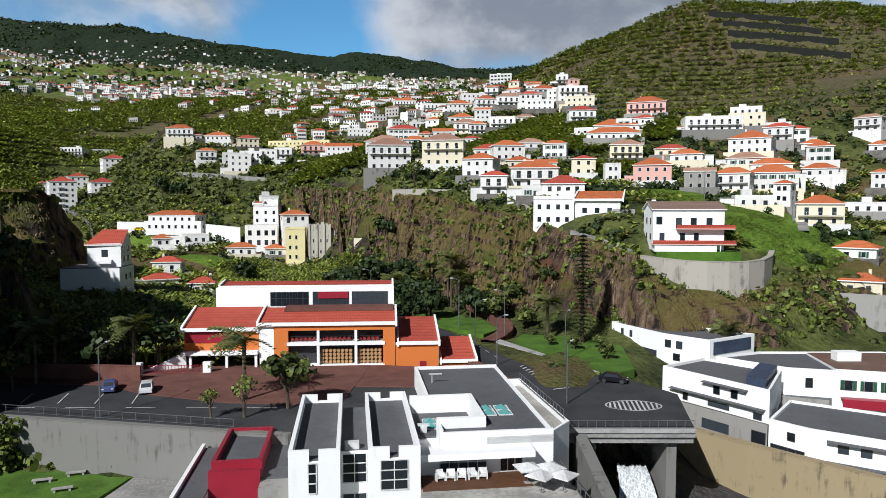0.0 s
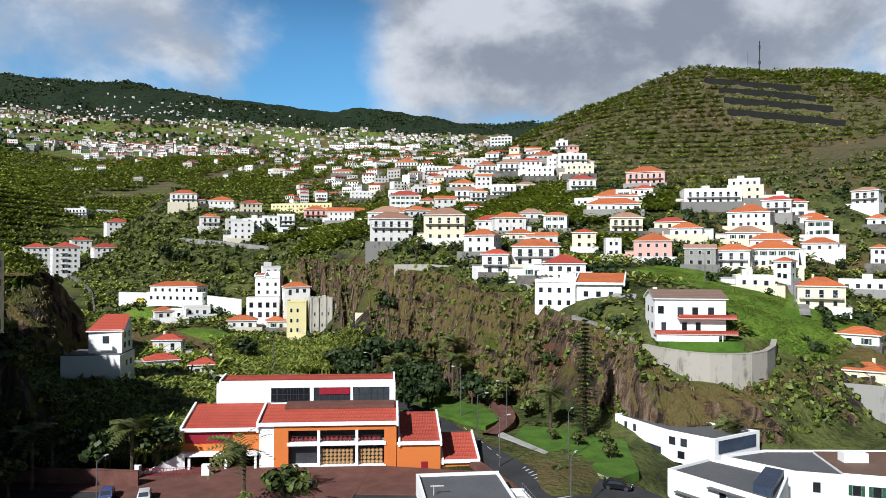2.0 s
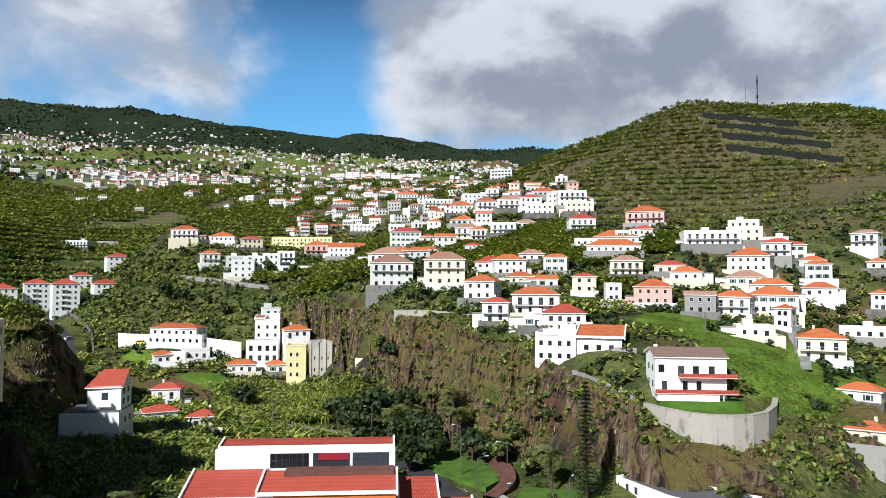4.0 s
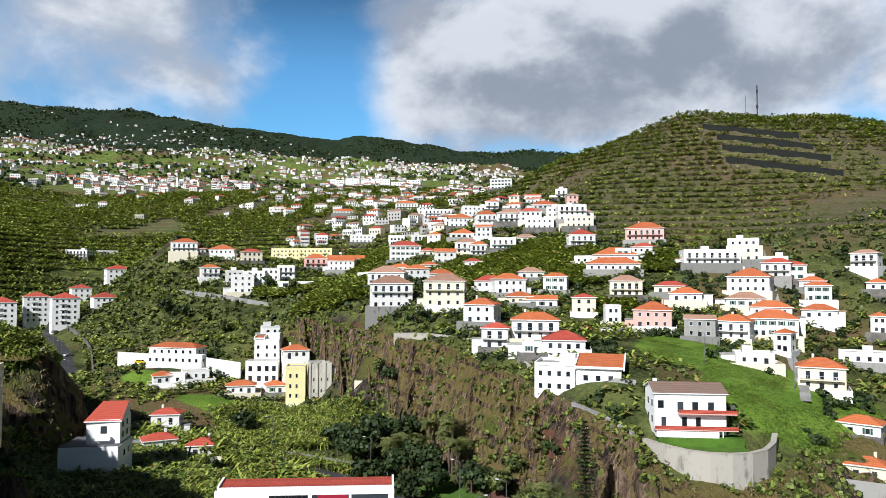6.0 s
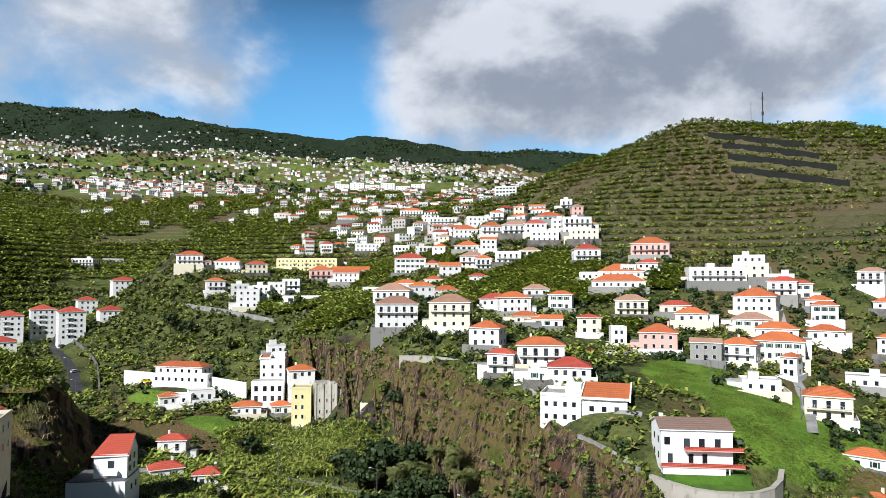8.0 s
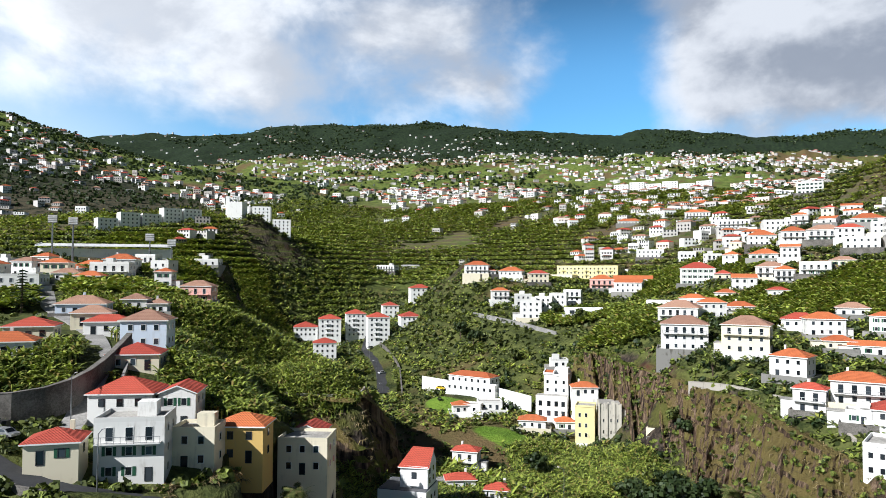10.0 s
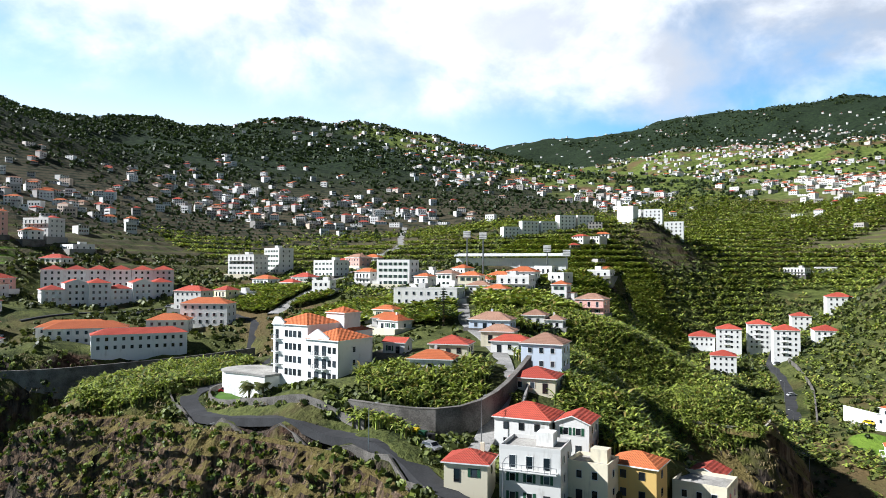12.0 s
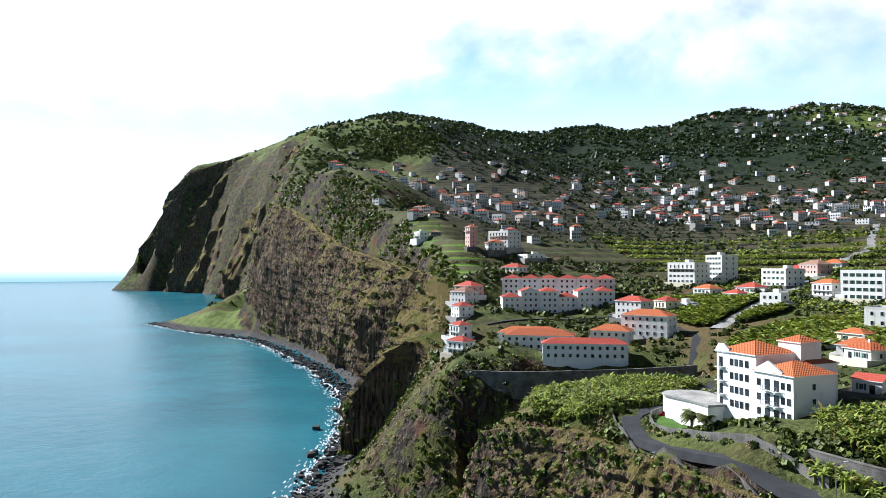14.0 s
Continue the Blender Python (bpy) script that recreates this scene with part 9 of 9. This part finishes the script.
def palm(x, y, tall, spread_=3.2, fronds=54, label="date palm with grey trunk and arching fronds"):
    z = max(height(x, y), 15.1 if y < 145 and x > -80 and height(x, y) > 12 else -9)
    e = thing("palm_tree", x, y, z, prng.uniform(0, 360), label, "palm", "palms round the square")
    v, f = tapered([(0, 0, -0.5), (0.05, 0, tall * 0.5), (0.1, 0.05, tall)], [0.36, 0.26, 0.34])
    mesh_object("trunk", v, f, BARK, e)
    vs, fs, n = [], [], 0
    for i in range(fronds):
        up = prng.uniform(-0.45, 1.15)
        length = spread_ * prng.uniform(0.8, 1.1)
        a = prng.uniform(0, 6.2832)
        # a curved rib with leaflets on both sides
        for j in range(9):
            t = (j + 0.7) / 9.5
            c = np.array((length * t * math.cos(a), length * t * math.sin(a), up * length * t - (0.75 + 0.25 * up) * length * 0.62 * t * t))
            for s in (-1, 1):
                side = np.array((-math.sin(a), math.cos(a), -0.35)) * s
                out = np.array((math.cos(a), math.sin(a), 0)) * 0.5
                l = 0.85 * (1 - 0.6 * t)
                tip = c + (side + out) * l
                wv = np.array((math.cos(a), math.sin(a), 0.0)) * 0.19
                vs += [c - wv, c + wv, tip + wv * 0.4, tip - wv * 0.4]
                fs.append((n, n + 1, n + 2, n + 3))
                n += 4
    ob = big_mesh("crown", np.array(vs) + (0.1, 0.05, tall), np.array(fs), PALM_LEAF)
    ob.parent = e
    return e


def tree(x, y, tall, wide, mat=BUSH, label="broad-leaved tree with dark crown", name="tree", group="", bare=False, z=None):
    z = height(x, y) if z is None else z
    e = thing(name, x, y, z, prng.uniform(0, 360), label, "tree", group)
    v, f = tapered([(0, 0, -0.6), (0.1, 0.05, tall * 0.25), (0.2, -0.1, tall * 0.55)], [tall * 0.035 + 0.06, tall * 0.026 + 0.04, tall * 0.016 + 0.03])
    mesh_object("trunk", v, f, BARK, e)
    tips = []
    for i in range(7):
        a, h = 6.2832 * i / 7 + prng.uniform(-0.4, 0.4), tall * prng.uniform(0.55, 0.9)
        tip = (wide * 0.62 * math.cos(a) * prng.uniform(0.5, 1), wide * 0.62 * math.sin(a) * prng.uniform(0.5, 1), h)
        v, f = tapered([(0.12, 0, tall * prng.uniform(0.25, 0.45)), (tip[0] * 0.5, tip[1] * 0.5, h * 0.72), tip], [0.11, 0.07, 0.03], 5)
        mesh_object("limb", v, f, BARK, e)
        tips.append(tip)
    tips.append((0, 0, tall * 0.92))
    vs, fs, n = [], [], 0
    for t in tips:
        v, f = clump_shape(26 if bare else 90, prng, 0.34 if bare else 0.36, 0.75, 0.1)
        v = v * wide * prng.uniform(0.42, 0.6) + np.array(t) - (0, 0, wide * 0.12)
        vs.append(v)
        fs.append(f + n)
        n += len(v)
    ob = big_mesh("crown", np.concatenate(vs), np.concatenate(fs), mat)
    ob.parent = e
    return e


def conifer(x, y, tall, wide, label, z=None):
    z = height(x, y) if z is None else z
    e = thing("conifer", x, y, z, 0, label, "tree")
    v, f = tapered([(0, 0, -0.6), (0, 0, tall * 0.5), (0, 0, tall)], [0.42, 0.25, 0.04])
    mesh_object("trunk", v, f, BARK, e)
    vs, fs, n = [], [], 0
    tiers = int(tall / 0.85)
    for k in range(tiers):
        t = k / tiers
        h, r = tall * (0.1 + 0.9 * t), wide * (1 - t) ** 0.8 + 0.25
        for i in range(12):
            a = 6.2832 * i / 12 + k * 0.7 + prng.uniform(-0.2, 0.2)
            for j in range(5):
                s = (j + 0.6) / 5
                c = np.array((math.cos(a) * r * s, math.sin(a) * r * s, h - 0.18 * r * s + prng.uniform(-0.1, 0.1)))
                w, l = 0.34 * (1.15 - 0.5 * s), 0.3
                side, out = np.array((-math.sin(a), math.cos(a), prng.uniform(-0.4, 0.4))) * w, np.array((math.cos(a), math.sin(a), prng.uniform(-0.1, 0.5))) * l
                vs += [c - side - out * 0.4, c - side * 0.5 + out, c + side * 0.5 + out, c + side - out * 0.4]
                fs.append((n, n + 1, n + 2, n + 3))
                n += 4
    ob = big_mesh("crown", np.array(vs), np.array(fs), DARK_TREE)
    ob.parent = e


for x, y, h, s in ((-27.3, 94.8, 8.3, 4.6), (-60, 107, 8, 3.2), (-48.2, 108, 7.5, 3.4), (-66, 101, 6.5, 2.8), (-61, 103.5, 8, 3), (-70, 99, 8, 3), (21, 141, 7, 3.2), (1, 178, 9, 3.2), (-6, 184, 7, 3.4), (-13, 180, 8, 3.4), (3, 168, 10, 2.8), (-9.7, 185, 7.6, 4.0), (1.8, 176, 12.5, 3.6), (6.3, 175, 7.2, 3.4),
                   (52, 128, 4, 3.0), (-163, 61, 3.6, 2.4), (-152, 60, 2.6, 1.7), (-4, 192, 8, 3), (-186, 78, 4, 2.6)):
    palm(x, y, h, s)
for x, y, h, w in ((-20.5, 91, 6.5, 4.0), (-60, 108.5, 7, 4.6), (-66, 106, 8, 5), (-53, 109, 6, 4.4), (-74, 98, 7, 5), (-62, 99.5, 5, 3.6), (-70, 110, 8, 5), (-46, 112, 6, 4.4), (-57, 113, 7, 4.6), (-68, 96, 6, 3.6), (-72, 104, 7, 4), (-18, 160, 8, 5), (-8, 152, 7, 4.6), (14, 172, 6, 4.4), (16, 164, 6, 4), (10, 190, 6, 4.4), (-4, 176, 7, 4.6), (18, 152, 4, 3), (-12, 168, 8, 5), (-3, 162, 7, 4.5), (6, 162, 7, 5), (12, 158, 6, 4), (-24, 188, 7, 4.5), (-10, 200, 8, 5), (-30, 206, 6, 4), (8, 184, 6, 4), (-4, 160, 6.8, 5.4), (-19.6, 184, 12.5, 6.5), (-25, 192, 9, 6), (-14, 193, 10, 6), (-9, 178, 8, 5), (10, 160, 4.6, 4.4), (-30, 198, 8, 5.5), (-20, 206, 8, 5.5),
                   (-16, 250 - 26, 7, 5), (28, 120, 2.6, 1.8), (24, 128, 2.2, 1.6), (29, 129, 2.4, 1.8), (20, 132, 2.2, 1.4), (-8, 262, 6, 4.6), (2, 252, 6, 4.4), (10, 246, 5, 4), (-2, 256, 6, 4), (-125, 330, 7, 5), (-138, 345, 8, 5),
                   (-110, 320, 7, 4), (-95, 300, 6, 4), (-60, 212, 6, 4.5), (-20, 232, 6, 4), (-88, 350, 7, 4.4), (-72, 330, 6, 4)):
    tree(x, y, h, w, DARK_TREE if w > 4.2 else BUSH, group="trees round the square" if y < 220 else "trees in the town", z=15.1 if y < 110 else None)
for x, y, h, w in ((-29.2, 86.6, 3.6, 1.5), (-25.1, 87.0, 5.2, 1.9), (-10, 236, 7, 4), (-26, 214, 6.5, 4)):
    tree(x, y, h, w, CLIFF_GREEN, "thin young street tree with sparse leaves", group="young street trees", bare=True, z=15.1 if y < 110 else None)
conifer(26.5, 134, 23, 3.0, "tall slender dark conifer at the cliff foot", 15.1)
conifer(-178, 128, 12, 3.4, "dark conifer beside the hotel")


# ---- villages on the far slopes: centre, radius, houses ----
VILLAGES_NORTH = [
    (-1660, 2815, 500, 26), (-1139, 2315, 300, 30), (-1325, 2936, 250, 24), (-1219, 3089, 250, 18), (-1006, 3384, 250, 24), (-783, 2784, 200, 24), (-332, 1805, 180, 40), (-278, 2502, 150, 24),
    (-168, 3082, 150, 40), (-14, 2302, 150, 40), (91, 2153, 150, 30), (318, 2430, 100, 20), (-94, 839, 90, 20), (-57, 804, 90, 20), (8, 814, 90, 24), (78, 1342, 60, 16),
    (-31, 805, 100, 20), (-125, 741, 50, 14), (-89, 617, 40, 10), (-558, 1154, 60, 16), (-755, 1396, 200, 24), (-1158, 1861, 200, 20), (-383, 1081, 80, 14), (-216, 996, 120, 20),
]
VILLAGES_MIDDLE = [
    (-33, 598, 40, 12), (-3, 487, 30, 10), (-2543, 2876, 400, 24), (-1452, 2071, 250, 44), (-1164, 1979, 220, 40), (-1122, 2302, 250, 30), (-1001, 849, 120, 34), (-1319, 971, 180, 20),
    (-1462, 890, 200, 20), (-1520, 799, 200, 16), (-1651, 638, 150, 10), (-1115, 514, 150, 20), (-833, 378, 100, 20), (-777, 437, 90, 18), (-867, 336, 80, 12), (-502, 1027, 80, 20),
    (-441, 1155, 100, 16), (-720, 867, 50, 24), (-336, 431, 40, 12), (-700, 791, 50, 16), (-732, -11, 117, 46), (-889, 43, 140, 36), (-1007, -40, 120, 24), (-697, 62, 90, 24),
]
VILLAGES_WEST = [
    (-964, 275, 110, 26), (-886, 313, 100, 20), (-967, 449, 130, 26), (-781, 418, 90, 24), (-1202, 404, 120, 12), (-774, 506, 80, 20), (-985, 799, 100, 24), (-1418, 819, 150, 14),
    (-785, -72, 90, 18), (-1011, -13, 90, 36), (-885, 52, 90, 36), (-736, 3, 80, 30), (-709, 71, 70, 26), (-973, 284, 100, 26), (-1059, 378, 120, 20), (-826, 388, 100, 30),
    (-892, 500, 120, 22), (-713, 416, 80, 20), (-995, 138, 100, 14),
]


def far_wall_look(g):
    isl = g.add("ShaderNodeNewGeometry").outputs["Random Per Island"]
    col = g.ramp(isl, [(0.0, (0.30, 0.28, 0.25)), (0.3, (0.55, 0.53, 0.50)), (0.6, (0.74, 0.73, 0.70)), (0.9, (0.80, 0.80, 0.78)), (1.0, (0.62, 0.46, 0.34))])
    return g.add("ShaderNodeBsdfPrincipled", {"Base Color": col, "Roughness": 0.8}), None


FAR_WALL = material("far_house_plaster", far_wall_look)


def village_houses():
    """Far houses: walls, roofs and windows, each kind joined into one mesh."""
    r = np.random.default_rng(31)
    xs, ys = [], []
    for cx, cy, rad, n in VILLAGES_NORTH + VILLAGES_MIDDLE + VILLAGES_WEST:
        n = int(n * (0.8 if cx < -650 and cy < 700 else 2.0 if cy < 1100 else 4.0))
        a, q = r.uniform(0, 6.2832, n), rad * np.sqrt(r.uniform(0, 1, n))
        xs.append(cx + q * np.cos(a) * 1.6)
        ys.append(cy + q * np.sin(a) * 1.25)
    m = 700
    xs.append(r.uniform(-1900, 500, m))
    ys.append(r.uniform(620, 3000, m))
    x, y = np.concatenate(xs), np.concatenate(ys)
    z = ground(x, y)
    k = (z > 20) & clear(x, y, 4) & (np.hypot(x, y) > 480) & (slope_of(x, y, 6) < 0.5) & ~((x > 60) & (y < 800))
    x, y, z = x[k], y[k], z[k]
    n = len(x)
    w, d, h = r.uniform(7, 14, n), r.uniform(6, 8, n), r.choice([2.8, 2.8, 5.4, 5.4, 7.5], n)
    a = r.uniform(-0.9, 0.9, n) + np.arctan2(-x, y)
    c, s = np.cos(a), np.sin(a)
    def at_(u, v, zz):
        return np.stack([x + u * c - v * s, y + u * s + v * c, zz], 1)
    lo, hi = z - 3, z + h
    corner = [(-w / 2, -d / 2), (w / 2, -d / 2), (w / 2, d / 2), (-w / 2, d / 2)]
    v = np.concatenate([at_(u, t, lo) for u, t in corner] + [at_(u, t, hi) for u, t in corner])
    i = np.arange(n)
    f = np.concatenate([np.stack([i + n * p for p in q], 1) for q in ((0, 1, 5, 4), (1, 2, 6, 5), (2, 3, 7, 6), (3, 0, 4, 7), (4, 5, 6, 7))])
    tagged(big_mesh("far_house_walls", v, f, FAR_WALL), "white walls of scattered hillside houses", "houses", kind="stuff")
    tiled = r.uniform(0, 1, n) < 0.45
    rid = np.maximum(0.3, (w - d) / 2)
    o = 0.4
    rc = [(-w / 2 - o, -d / 2 - o), (w / 2 + o, -d / 2 - o), (w / 2 + o, d / 2 + o), (-w / 2 - o, d / 2 + o)]
    v = np.concatenate([at_(u, t, hi + 0.05) for u, t in rc] + [at_(-rid, 0 * w, hi + d * 0.27), at_(rid, 0 * w, hi + d * 0.27)])
    j = i[tiled]
    quads = np.concatenate([np.stack([j + n * p for p in q], 1) for q in ((0, 1, 5, 4), (2, 3, 4, 5), (1, 2, 5, 5), (3, 0, 4, 4))])
    tris = [tuple(dict.fromkeys(q)) for q in quads.tolist()]
    used = mesh_object("far_house_roofs", v, tris, [TILE_ORANGE, TILE_RED, TILE_OLD], index=(np.tile(r.integers(0, 3, len(j)), 4)).tolist())
    tagged(used, "orange and red tiled roofs of hillside houses", "roofs", kind="stuff")
    vs, fs, m = [], [], 0
    for st in range(3):
        for p in (-0.34, -0.12, 0.12, 0.34):
            g = h > 2.9 * st + 2
            zz = z[g] + 1.0 + 2.9 * st
            def q_(u, t, e):
                return np.stack([x[g] + u * c[g] - t * s[g], y[g] + u * s[g] + t * c[g], zz + e], 1)
            u, t = w[g] * p, -d[g] / 2 - 0.06
            vs += [q_(u - 0.6, t, 0), q_(u + 0.6, t, 0), q_(u + 0.6, t, 1.4), q_(u - 0.6, t, 1.4)]
            k = g.sum()
            b = m + np.arange(k)
            fs.append(np.stack([b, b + k, b + 2 * k, b + 3 * k], 1))
            m += 4 * k
    tagged(big_mesh("far_house_windows", np.concatenate(vs), np.concatenate(fs), GLASS), "dark windows of hillside houses", "windows", kind="stuff")


village_houses()
